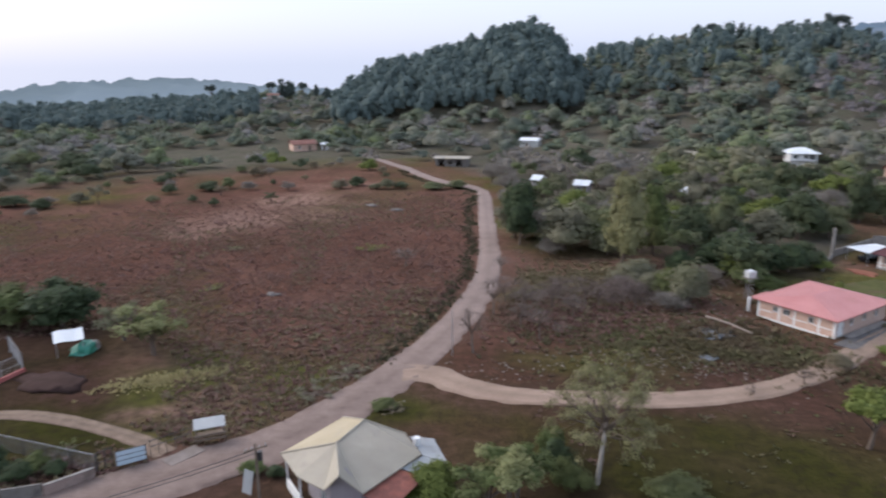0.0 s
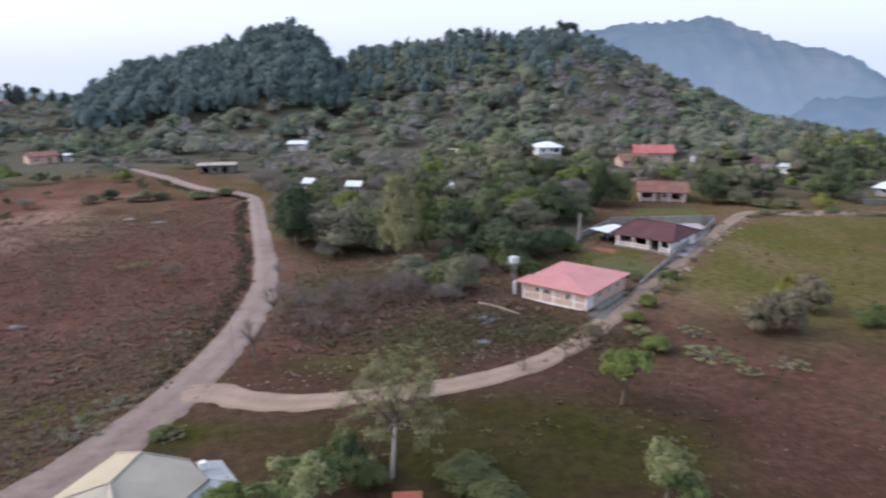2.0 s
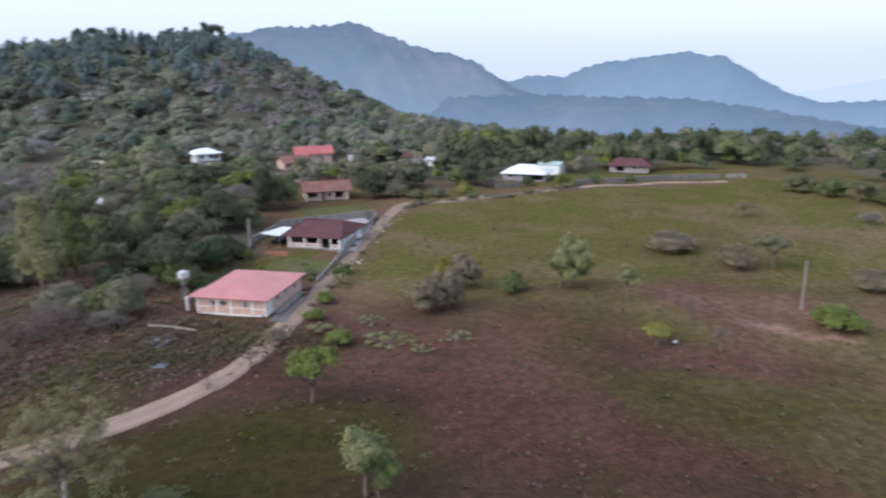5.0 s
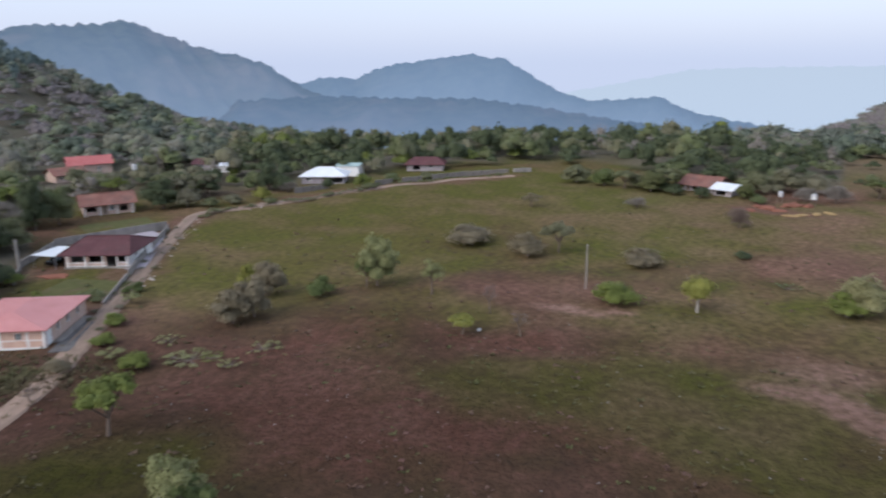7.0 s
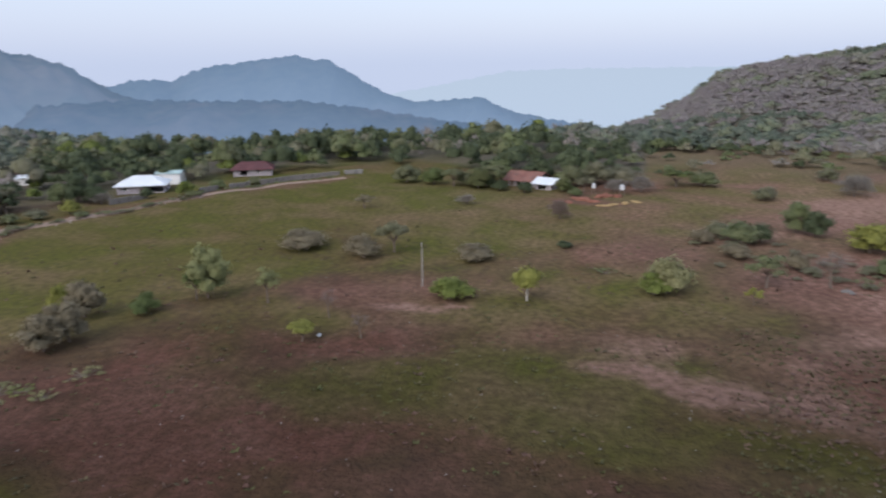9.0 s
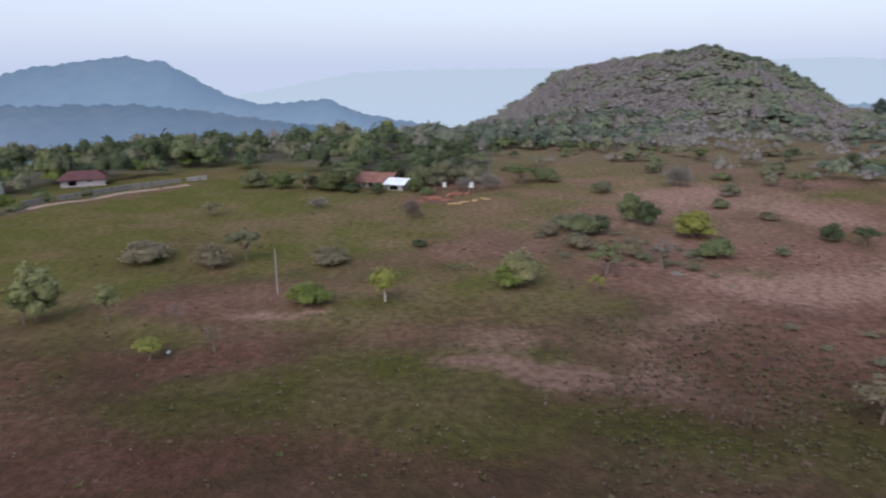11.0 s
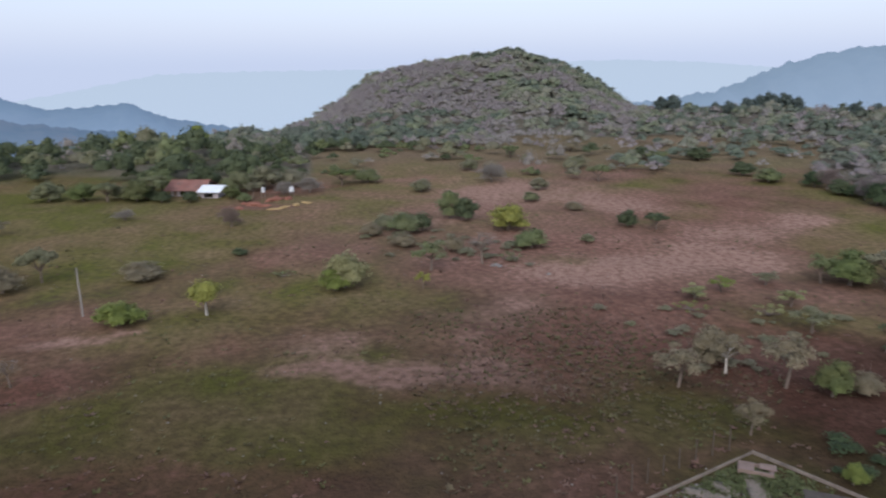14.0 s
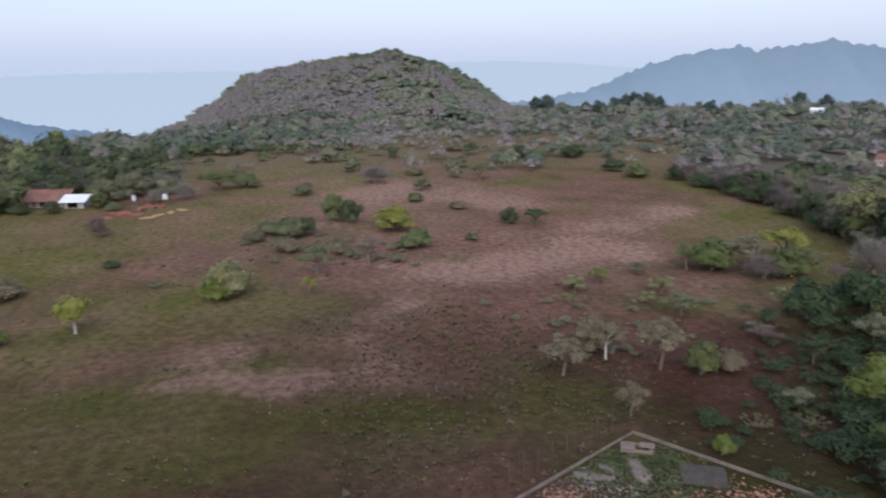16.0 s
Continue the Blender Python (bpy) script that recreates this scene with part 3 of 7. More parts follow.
def tree_model(shape, hue, bark=BARK, variant=0, close=False):
    """One tree, 1 m wide and 1 m high, kept as two meshes."""
    key = (shape, hue, bark.name, variant, close)
    if key in TREES:
        return TREES[key]
    rng = np.random.default_rng(sum(map(ord, shape + hue)) + 31 * variant)
    lobes, count, leaf, top = SHAPES[shape]
    lobes = [(x * rng.uniform(.75, 1.25) + rng.normal(0, .03), y * rng.uniform(.75, 1.25) + rng.normal(0, .03), z * rng.uniform(.92, 1.05), q * rng.uniform(.8, 1.12)) for x, y, z, q in lobes]
    twig = hue in TWIGGY
    full = shape in ("round", "bush", "tall", "umbrella", "lollipop") and not twig
    v, f = crown_mesh(rng, lobes, int(count * (2.4 if close else 1.4 if twig else 1)), leaf * (.6 if close else .85), twig, 1 if full else 0, .74)
    v[:, 2] = np.maximum(v[:, 2], .015)
    v[:, 2] /= max(v[:, 2].max(), .6)
    crown = mesh_from("crown", v, f, LEAF[hue], True)
    bm = bmesh.new()
    k = .055 if shape in ("bush", "low") else .035
    fork = Vector((rng.normal(0, .03), rng.normal(0, .03), top * .5))
    tube(bm, (0, 0, -.06), fork, k, k * .7, 8)
    for x, y, z, q in lobes:
        tip = Vector((x, y, max(z, .12)))
        mid = fork.lerp(tip, .55) + Vector((rng.normal(0, .04), rng.normal(0, .04), .03))
        tube(bm, fork, mid, k * .5, k * .28, 5, False)
        tube(bm, mid, tip, k * .28, k * .1, 5)
        for _ in range(9 if shape == "bare" else 4 if shape in ("bare", "open") else 2):
            tube(bm, mid, tip + Vector(rng.normal(0, q * .6, 3)), k * .16, k * .04, 4, False)
    trunk = bpy.data.meshes.new("trunk")
    bm.to_mesh(trunk)
    bm.free()
    trunk.materials.append(bark)
    TREES[key] = trunk, crown
    return TREES[key]


def tree(az, r, high, wide, shape, hue, label, name="tree", category="tree", bark=BARK, variant=0, turn=None, group=""):
    x, y = at(az, r)
    trunk, crown = tree_model(shape, hue, bark, variant, r < 66)
    turn = (az * 37 + r * 11) % 360 if turn is None else turn
    if len(label.split()) < 4:
        label += " amid dry grass"
    ob = thing(name, pose(x, y, land1(x, y) - .02, 0, 0, turn), label, category, group)
    for me, nm in ((trunk, "trunk"), (crown, "crown")):
        o = new(nm, me)
        o.parent, o.scale = ob, (wide, wide, high)
    return ob


# ---- woods ----
CLEAR = [(12, 123, 5), (32.2, 450, 13), (24.5, 247, 12), (32, 245, 13), (49.3, 208, 15), (57, 228, 11), (40.4, 243, 9), (-2, 240, 15), (-13.2, 292, 11), (4.2, 292, 8), (16.6, 256, 8), (16.4, 178, 6), (16.4, 165, 4), (8.4, 187, 7.6), (8.4, 168, 5), (4.9, 194, 7.6), (4.9, 174, 4), (79.5, 198, 13), (33.5, 184, 13), (25, 132, 9), (135.6, 408, 7), (64.5, 224, 8), (10.3, 128, 5), (139.3, 262, 12), (134, 230, 10)]


def wood_spots():
    """Spots for trees in the woods: x, y, height, distance, bearing."""
    rng = np.random.default_rng(5)
    n = 27000
    a = rng.uniform(-46, 148, n)
    r = np.sqrt(rng.uniform(45 ** 2, 690 ** 2, n))
    x, y = r * np.sin(np.radians(a)), r * np.cos(np.radians(a))
    inside = r - np.interp(a, EDGE_AZ, EDGE_R)
    keep = inside > 0
    thin = ripple(x, y, .03, 7)
    keep &= rng.random(n) < np.clip(.38 + inside / 70, 0, 1) + .5 * ((a > -11) & (a < 40)) + .3 * (a > 125)
    keep &= rng.random(n) < np.where(r > 330, .66, np.where(r < 205, .85, .62)) + .35 * thin
    pine_hill = (a > -11.5) & (a < 8.8) & (r > 335)
    keep &= ~(pine_hill & (r > 480)) & ~((a > 9) & (a < 40) & (r > 600))
    # grassy gaps on the western slope and in the saddle below the pine hill
    gaps = ripple(x, y, .045, 3) + .6 * ripple(x, y, .11, 5)
    keep &= ~((a < -11) & (r < 425)) | (gaps > -.35)
    keep &= ~((a > -17) & (a < -10) & (r > 380)) | (rng.random(n) < .35)
    keep &= ~((a > -13) & (a < 1) & (r < 300)) | (rng.random(n) < .45)
    keep &= ~((a > 24) & (a < 34) & (r > 300) & (r < 455)) | (rng.random(n) < .55)
    open_land = (a > 89) & (a < 127) & (r < np.interp(a, [89, 95, 100, 108, 118, 127], [232, 262, 285, 325, 330, 290]))
    keep &= ~open_land | (rng.random(n) < .2 + .55 * (ripple(x, y, .05, 9) > .05))
    z = land(x, y)
    keep &= ~((z < -25) & (r > 330))
    for az, rr, rad in CLEAR:
        cx, cy = at(az, rr)
        keep &= (x - cx) ** 2 + (y - cy) ** 2 > rad ** 2
        keep &= ~((np.abs(a - az) * rr * .0175 < rad * .7) & (r > rr - rad - 7) & (r < rr) & (rad > 7.5))
    keep &= (line_gap(x, y, ROAD_LINE[::2]) > 4.5) & (line_gap(x, y, LANE_LINE[::2]) > 4.5)
    # trees that a crest hides from the hover point are mostly left out
    rays, steps = np.arange(-47, 149, 1.0), np.arange(60, 700, 10.0)
    rr, aa = np.meshgrid(steps, np.radians(rays), indexing="ij")
    rise = np.maximum.accumulate((land(rr * np.sin(aa), rr * np.cos(aa)) - EYE) / rr, axis=0)
    behind = (z + 9 - EYE) / r < rise[np.clip(((r - 70) / 10).astype(int), 0, len(steps) - 1), np.clip(np.round(a + 47).astype(int), 0, len(rays) - 1)]
    keep &= ~behind | (rng.random(n) < .12)
    extra_a = np.concatenate([rng.uniform(-11, 8.2, 560), rng.uniform(86, 114, 1900), rng.uniform(85, 104, 300)])
    extra_r = np.concatenate([rng.uniform(345, 475, 560), rng.uniform(390, 645, 1900), rng.uniform(285, 390, 300)])
    ex, ey = extra_r * np.sin(np.radians(extra_a)), extra_r * np.cos(np.radians(extra_a))
    return (np.concatenate(p) for p in ((x[keep], ex), (y[keep], ey), (z[keep], land(ex, ey)), (r[keep], extra_r), (a[keep], extra_a)))


WX, WY, WZ, WR, WA = wood_spots()
rng = np.random.default_rng(8)
sort = rng.random(len(WX))
pines = ((WA > -11.3) & (WA < 8.6) & (WR > 345)) | ((WA > 8) & (WA < 30) & (WR > 350) & (sort < np.clip((WR - 330) / 500, 0, .34))) | ((WA < -17) & (WR > 415) & (sort < .35 + .5 * (ripple(WX, WY, .03, 9) > -.1)))
hue_n = ripple(WX, WY, .045, 4) * .5 + rng.normal(0, .45, len(WX))
bright_cut = np.where(WA > 80, 1.05, np.where(WR < 260, .70, .80))
KIND = np.where(pines, 0, np.where(hue_n > bright_cut, 1, np.where(hue_n > .22, 2, np.where(hue_n > -.08, 3, np.where(hue_n > -.46, 4, 5)))))
belt = ((WA > 40) & (WA < 90) & (WR < 310)) | ((WA > 112) & (WR > 200))
KIND = np.where(belt & ((KIND > 3) | (KIND == 2)) & (rng.random(len(WX)) < .7), np.where(rng.random(len(WX)) < .75, 3, 2), KIND)
clearing = (WA > 24) & (WA < 34) & (WR > 300) & (WR < 450)
KIND = np.where(clearing & (rng.random(len(WX)) < .6), 6, KIND)
village = (WA > -4) & (WA < 14) & (WR > 185) & (WR < 330)
KIND = np.where(village & (rng.random(len(WX)) < .5), 5, KIND)
hillside = (WA > 10) & (WA < 40) & (WR > 180) & (WR < 340) & (KIND == 3)
KIND = np.where(hillside & (rng.random(len(WX)) < .45), 4, KIND)
hedge = (WA > 126) & (WR > np.interp(WA, [126, 131, 135, 139, 142], [205, 184, 163, 140, 135])) & (WR < np.interp(WA, [126, 131, 135, 139, 142], [262, 228, 200, 172, 165]))
KIND = np.where(hedge, np.where(rng.random(len(WX)) < .55, 6, np.where(rng.random(len(WX)) < .6, 3, 4)), KIND)
south = (WA > 112) & (WR > 200) & ~hedge
mixed = rng.random(len(WX))
KIND = np.where(south, np.where(mixed < .42, 3, np.where(mixed < .62, 6, np.where(mixed < .72, 5, np.where(mixed < .86, 4, 2)))), KIND)
foot = (WA > 86) & (WA < 114) & (WR > 285) & (WR < 395)
patch = ripple(WX, WY, .05, 11) + .5 * ripple(WX, WY, .12, 4) + rng.normal(0, .22, len(WX))
thick = patch + .5 * smooth((101 - WA) / 8) - .02
KIND = np.where(foot, np.where(thick > .3, 3, np.where(thick > .02, 2, np.where(thick > -.12, 4, np.where(thick > -.5, 6, 5)))), KIND)
hill_c = (WA > 84) & (WA < 116) & (WR > 395)
# leafless slopes towards the north, greener crest and southern shoulder
leafy_c = patch * .8 + .75 * smooth((WA - 99) / 8) + .8 * smooth((WR - 560) / 60) - .5
KIND = np.where(hill_c, np.where(leafy_c > .75, 3, np.where(leafy_c > .32, 2, np.where(leafy_c > .1, 4, np.where(sort < .7, 6, 5)))), KIND)
leafy_slope = (WA > 0) & (WA < 24) & (WR > 250) & (KIND > 3)
KIND = np.where(leafy_slope & (rng.random(len(WX)) < .62), np.where(patch > .1, 3, 2), KIND)
WOODS = ["pine", "bright", "green", "dark", "olive", "dry", "mauve"]
# Paler, bluer leaf colours: haze painted into the far woods' foliage.
HAZED = {
    "pine": leafy("hazed_pine_needles", (0.117, 0.156, 0.144), (0.161, 0.205, 0.188), (0.137, 0.178, 0.163), .9, .25),
    "bright": leafy("hazed_lime_leaves", (0.162, 0.204, 0.090), (0.228, 0.270, 0.126), (0.180, 0.204, 0.120), .9, .25),
    "green": leafy("hazed_green_leaves", (0.152, 0.178, 0.112), (0.212, 0.240, 0.150), (0.205, 0.210, 0.148), .9, .25),
    "dark": leafy("hazed_dark_leaves", (0.103, 0.130, 0.095), (0.150, 0.180, 0.130), (0.140, 0.152, 0.118), .9, .25),
    "olive": leafy("hazed_olive_leaves", (0.179, 0.187, 0.133), (0.241, 0.243, 0.177), (0.224, 0.212, 0.169), .9, .25),
    "dry": leafy("hazed_dry_twigs", (0.225, 0.208, 0.190), (0.290, 0.268, 0.245), (0.250, 0.232, 0.210), .9, .25),
    "mauve": leafy("hazed_mauve_twigs", (.208, .184, .182), (.272, .241, .236), (.228, .200, .192), .9, .25),
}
CROWN_LOBES = {
    "pine": [(0, 0, .62, .3), (.12, .05, .74, .22), (-.12, -.06, .72, .22), (0, .1, .82, .17), (.18, -.1, .5, .26), (-.16, .12, .48, .26), (.05, -.15, .35, .25)],
    "wood": [(0, 0, .62, .34), (.25, .1, .52, .28), (-.22, .14, .5, .28), (.05, -.25, .5, .28), (-.05, 0, .78, .22)],
}


def far_wood(hue, pick, count, leaf, name, label, hues):
    """A stretch of woodland too dense to count, as one mesh of lobed crowns."""
    g = np.random.default_rng(sum(map(ord, name + hue)))
    idx = np.nonzero(pick)[0]
    if not len(idx):
        return
    lobes = CROWN_LOBES["pine" if hue == "pine" else "wood"]
    twig = hue in TWIGGY
    models = []
    for k in range(9):
        jig = [(x * g.uniform(.7, 1.3) + g.normal(0, .06), y * g.uniform(.7, 1.3) + g.normal(0, .06), z * g.uniform(.85, 1.08), q * g.uniform(.75, 1.15)) for x, y, z, q in lobes]
        models.append(crown_mesh(g, jig, count, leaf, twig, 1, .5 if twig else .76))
    vs, fs, n = [], [], 0
    for i in idx:
        v, f = models[g.integers(9)]
        big = min(g.lognormal(0, .32 if hue != "pine" else .2), 1.7)
        if hue == "pine":
            wide, high = 8.6 * big, (14.0 if WA[i] > -12 else 10.5) * big ** .6 * g.uniform(.78, 1.12)
        else:
            wide, high = 8.4 * big, 6.3 * big * g.uniform(.75, 1.2)
            if 84 < WA[i] < 116 and WR[i] > 395:
                wide, high = wide * .85, high * g.uniform(.5, .8)
            elif 84 < WA[i] < 128 and WR[i] > 205:
                wide, high = wide * .66, high * .64
            elif WA[i] < -11:
                wide, high = wide * .8, high * .8
            elif 40 < WA[i] < 84 and WR[i] < 310:
                wide, high = wide * .85, high * 1.05
            elif WA[i] > 112:
                wide, high = wide * .8, high * .72
            elif WR[i] < 250:
                wide, high = wide * .85, high * .9
        c, s = math.cos(i), math.sin(i)
        vs.append(np.stack([WX[i] + wide * (v[:, 0] * c - v[:, 1] * s), WY[i] + wide * (v[:, 0] * s + v[:, 1] * c), WZ[i] - .4 + high * v[:, 2]], -1))
        fs.append(f + n)
        n += len(v)
    me = mesh_from(name, np.concatenate(vs), np.concatenate(fs), hues[hue], True)
    tagged(new(name, me), label, "woodland", kind="stuff")


near_wood = WR < 205
mid_wood = ~near_wood & (WR < 330)
far_off = WR >= 330
# Woods this near take the plain leaf colours, the rest the haze-painted ones.
vivid = np.where(WA > 112, WR < 225, np.where(WA > 80, WR < 290, np.where(WA < 42, WR < 250, WR < 330)))
for k, (hue, words) in enumerate(zip(WOODS, ("dark pine wood on the hill", "lime green trees among the woods", "green broadleaf trees of the hillside woods", "dark green dense trees of the woods", "dull olive trees of the dry woods", "leafless grey-brown dry-season trees", "leafless mauve-brown dry-season trees"))):
    far_wood(hue, (KIND == k) & mid_wood & vivid, 270, .044, "woodland", words, LEAF)
    far_wood(hue, (KIND == k) & mid_wood & ~vivid, 250, .044, "woodland", words + " beyond the field", HAZED)
    far_wood(hue, (KIND == k) & far_off & ~vivid, 150, .056, "woodland", words + " far off", HAZED)
    far_wood(hue, (KIND == k) & far_off & vivid, 150, .056, "woodland", words + " below the round hill", LEAF)
spots = np.nonzero(near_wood)[0]
NEAR_LABELS = {"bright": "lime green broadleaf tree in full leaf", "green": "green broadleaf tree at the wood's edge", "dark": "dark green dense broadleaf tree in the village wood", "olive": "dull olive tree with thin dry foliage", "dry": "leafless grey-brown tree with bare twigs", "pine": "dark pine tree in the woods", "mauve": "leafless mauve-brown tree of the dense thicket"}
for n, i in enumerate(spots[:420]):
    hue = WOODS[KIND[i]]
    if 18 < WA[i] < 28 and hue in ("dry", "olive") and n % 2:
        hue = "dark"
    big = 1 + .35 * math.sin(i * 1.7)
    tree(WA[i], WR[i], 5.6 * big, 6.6 * big, ("round", "bush", "round", "umbrella", "open")[n % 5] if hue not in TWIGGY else ("open", "bush")[n % 2], hue, NEAR_LABELS[hue], variant=n % 2, group="trees of the village woods")

# ---- distant mountains, veiled by haze ----
def far_range(name, label, crest, depth, low, azs, els, hue, veil, bumps, rough=1.0, bare=.0, seed=1):
    """A range of hills so far off that haze, painted as a glow, hides most of its wooded spurs; hue: its mean colour in
    the haze, veil: the haze's share.
    """
    a = np.arange(azs[0], azs[-1] + .01, .13)
    e = np.interp(a, azs, els)
    side = np.radians(a) * crest
    jag = rough * (.05 * np.sin(a * 3.1) + .04 * np.sin(a * 7.3 + 1) + .09 * (value_noise(a * 3.3, a * 0, seed) - .5) + .07 * (value_noise(a * 7.1, a * 0, seed + 3) - .5) + .08 * np.maximum(0, value_noise(a * 6.1, a * 0, seed + 5) - .72) * 3)
    rows, rises, n = [], [], 40
    for k in range(n + 3):
        u = k / n
        r = crest - depth * (1 - u) if u <= 1 else crest + depth * (u - 1) * 3
        top = EYE + crest * np.tan(np.radians(e + jag * u ** 6))
        h = np.where(u <= 1, low + (top - low) * smooth(u * .9 + .1 * u * u), top - (u - 1) * depth * 3)
        # spurs run down from the crest, finer gullies between them
        bend = side + 50 * np.sin(u * 4 + seed)
        spur = 1 - 2 * np.abs(value_noise(bend / 150, np.full_like(a, u * 1.4), seed) - .5)
        gully = 1 - 2 * np.abs(value_noise(bend / 52, np.full_like(a, u * 4), seed + 7) - .5)
        fine = value_noise(bend / 20, np.full_like(a, u * 14), seed + 9) - .5
        relief = bumps * (3.4 * (spur - .6) + 1.1 * (gully - .6) + 1.0 * fine) * math.sin(min(u, 1) * math.pi) ** .8
        rows.append(np.stack([r * np.sin(np.radians(a)), r * np.cos(np.radians(a)), h + relief], -1))
        rises.append(np.full(len(a), min(1, max(0, (u - .28) / .6))))
    v = np.concatenate(rows)
    k = len(a)
    i, j = np.meshgrid(np.arange(n + 2), np.arange(k - 1), indexing="ij")
    p = i * k + j
    f = np.stack([p, p + 1, p + 1 + k, p + k], -1).reshape(-1, 4)[:, ::-1]
    m, nt, b, out = fresh(name + "_haze")
    wood = mix(nt, noise_fac(nt, 60 / crest, 6, .36, .64, rough=.7), (.020, .032, .018), (.075, .085, .050))
    if bare:
        wood = mix(nt, math_node(nt, "MULTIPLY", noise_fac(nt, 9 / crest, 5, .5, .64, rough=.6), bare), wood, (.25, .175, .13))
    b.inputs["Roughness"].default_value = 1.0
    b.inputs["Specular IOR Level"].default_value = 0.0
    nt.links.new(wood, b.inputs["Base Color"])
    # Haze painted as a glow over the lit slope, paler towards the foot.
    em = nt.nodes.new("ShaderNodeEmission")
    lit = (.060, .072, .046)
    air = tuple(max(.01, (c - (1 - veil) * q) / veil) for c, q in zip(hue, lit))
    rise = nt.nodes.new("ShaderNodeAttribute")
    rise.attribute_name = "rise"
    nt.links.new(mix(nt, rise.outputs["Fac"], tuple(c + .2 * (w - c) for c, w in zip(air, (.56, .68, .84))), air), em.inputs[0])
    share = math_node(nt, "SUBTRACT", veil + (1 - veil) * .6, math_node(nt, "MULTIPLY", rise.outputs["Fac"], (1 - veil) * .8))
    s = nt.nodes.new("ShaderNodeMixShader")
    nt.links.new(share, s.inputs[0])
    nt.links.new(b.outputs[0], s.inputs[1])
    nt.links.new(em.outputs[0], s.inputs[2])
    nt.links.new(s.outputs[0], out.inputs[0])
    me = mesh_from(name, v, f, m, True)
    up = me.attributes.new("rise", "FLOAT", "POINT")
    up.data.foreach_set("value", np.concatenate(rises).astype(np.float32))
    return tagged(new(name, me), label, "mountain", kind="structure")


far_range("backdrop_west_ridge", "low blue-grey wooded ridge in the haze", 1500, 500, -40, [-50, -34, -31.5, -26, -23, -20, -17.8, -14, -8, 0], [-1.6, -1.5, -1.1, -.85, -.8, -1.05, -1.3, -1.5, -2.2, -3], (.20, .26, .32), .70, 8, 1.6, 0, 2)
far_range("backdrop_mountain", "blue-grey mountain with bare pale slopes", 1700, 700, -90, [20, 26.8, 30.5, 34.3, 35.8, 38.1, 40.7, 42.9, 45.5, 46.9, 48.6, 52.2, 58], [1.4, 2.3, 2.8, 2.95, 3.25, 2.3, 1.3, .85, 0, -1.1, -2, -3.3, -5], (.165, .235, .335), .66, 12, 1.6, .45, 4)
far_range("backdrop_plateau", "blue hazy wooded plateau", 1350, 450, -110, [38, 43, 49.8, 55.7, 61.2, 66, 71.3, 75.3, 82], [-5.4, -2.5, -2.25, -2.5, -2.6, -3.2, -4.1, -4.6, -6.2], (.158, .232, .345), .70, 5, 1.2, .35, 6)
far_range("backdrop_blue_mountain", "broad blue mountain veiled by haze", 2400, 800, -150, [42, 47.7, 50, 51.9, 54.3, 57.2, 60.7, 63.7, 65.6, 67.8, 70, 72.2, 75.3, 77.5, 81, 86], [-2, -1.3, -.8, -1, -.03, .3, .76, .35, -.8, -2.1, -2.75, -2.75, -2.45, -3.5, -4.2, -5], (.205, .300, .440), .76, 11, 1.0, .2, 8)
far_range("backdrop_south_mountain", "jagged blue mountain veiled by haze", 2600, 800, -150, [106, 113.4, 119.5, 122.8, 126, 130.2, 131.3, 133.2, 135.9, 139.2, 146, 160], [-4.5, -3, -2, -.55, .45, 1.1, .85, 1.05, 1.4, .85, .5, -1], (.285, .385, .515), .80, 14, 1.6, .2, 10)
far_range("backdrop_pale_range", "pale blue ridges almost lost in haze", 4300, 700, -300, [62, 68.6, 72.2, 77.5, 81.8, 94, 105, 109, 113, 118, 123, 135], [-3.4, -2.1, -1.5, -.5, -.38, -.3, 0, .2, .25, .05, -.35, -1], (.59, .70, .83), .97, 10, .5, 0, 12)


# ---- buildings ----
GLASS, gnt, gb, _ = fresh("window_glass")
gb.inputs["Base Color"].default_value = (.55, .60, .62, 1)
gb.inputs["Roughness"].default_value = .06
gb.inputs["Transmission Weight"].default_value = .9
gnt.links.new(mix(gnt, noise_fac(gnt, 3, 3), (.5, .55, .57), (.6, .65, .67)), gb.inputs["Base Color"])
WHITE = surface("white_paint", (.74, .73, .70), (.82, .81, .79), .8, 15, .7, .15, stain=(.55, .51, .45), stain_at=.66)
SALMON = surface("salmon_brick", (.56, .365, .275), (.65, .45, .35), 1.2, 9, .85, .4, stain=(.45, .30, .23), stain_at=.64)
PEACH = surface("peach_plaster", (.50, .355, .285), (.58, .43, .35), .8, 9, .85, .25, stain=(.42, .31, .25), stain_at=.62)
CONCRETE = surface("concrete", (.235, .213, .190), (.315, .29, .262), .7, 10, .9, .35, stain=(.15, .143, .135), stain_at=.6)
BLOCK = surface("grey_block", (.172, .154, .136), (.238, .216, .194), 1.0, 8, .95, .5, stain=(.11, .10, .09), stain_at=.6)
MAUVE = surface("mauve_plaster", (.32, .28, .295), (.39, .35, .36), .7, 9, .85, .2, stain=(.30, .26, .26), stain_at=.62)
WOOD = surface("weathered_wood", (.17, .13, .10), (.24, .19, .15), 2, 20, .9, .5)
STEEL = surface("dull_steel", (.32, .33, .34), (.42, .43, .44), 2, 16, .5, .1, metal=.6)
DARK = surface("dark_iron", (.05, .05, .055), (.08, .075, .07), 3, 20, .6, .2, metal=.4)
PINK_ROOF = roofing("pink_sheet_roof", (.50, .205, .19), (.58, .26, .24), (.42, .19, .16), .66, 4.0)
MAROON_TILE = roofing("maroon_tiles", (.098, .040, .042), (.142, .063, .063), (.085, .045, .045), .58, 5.5, .8)
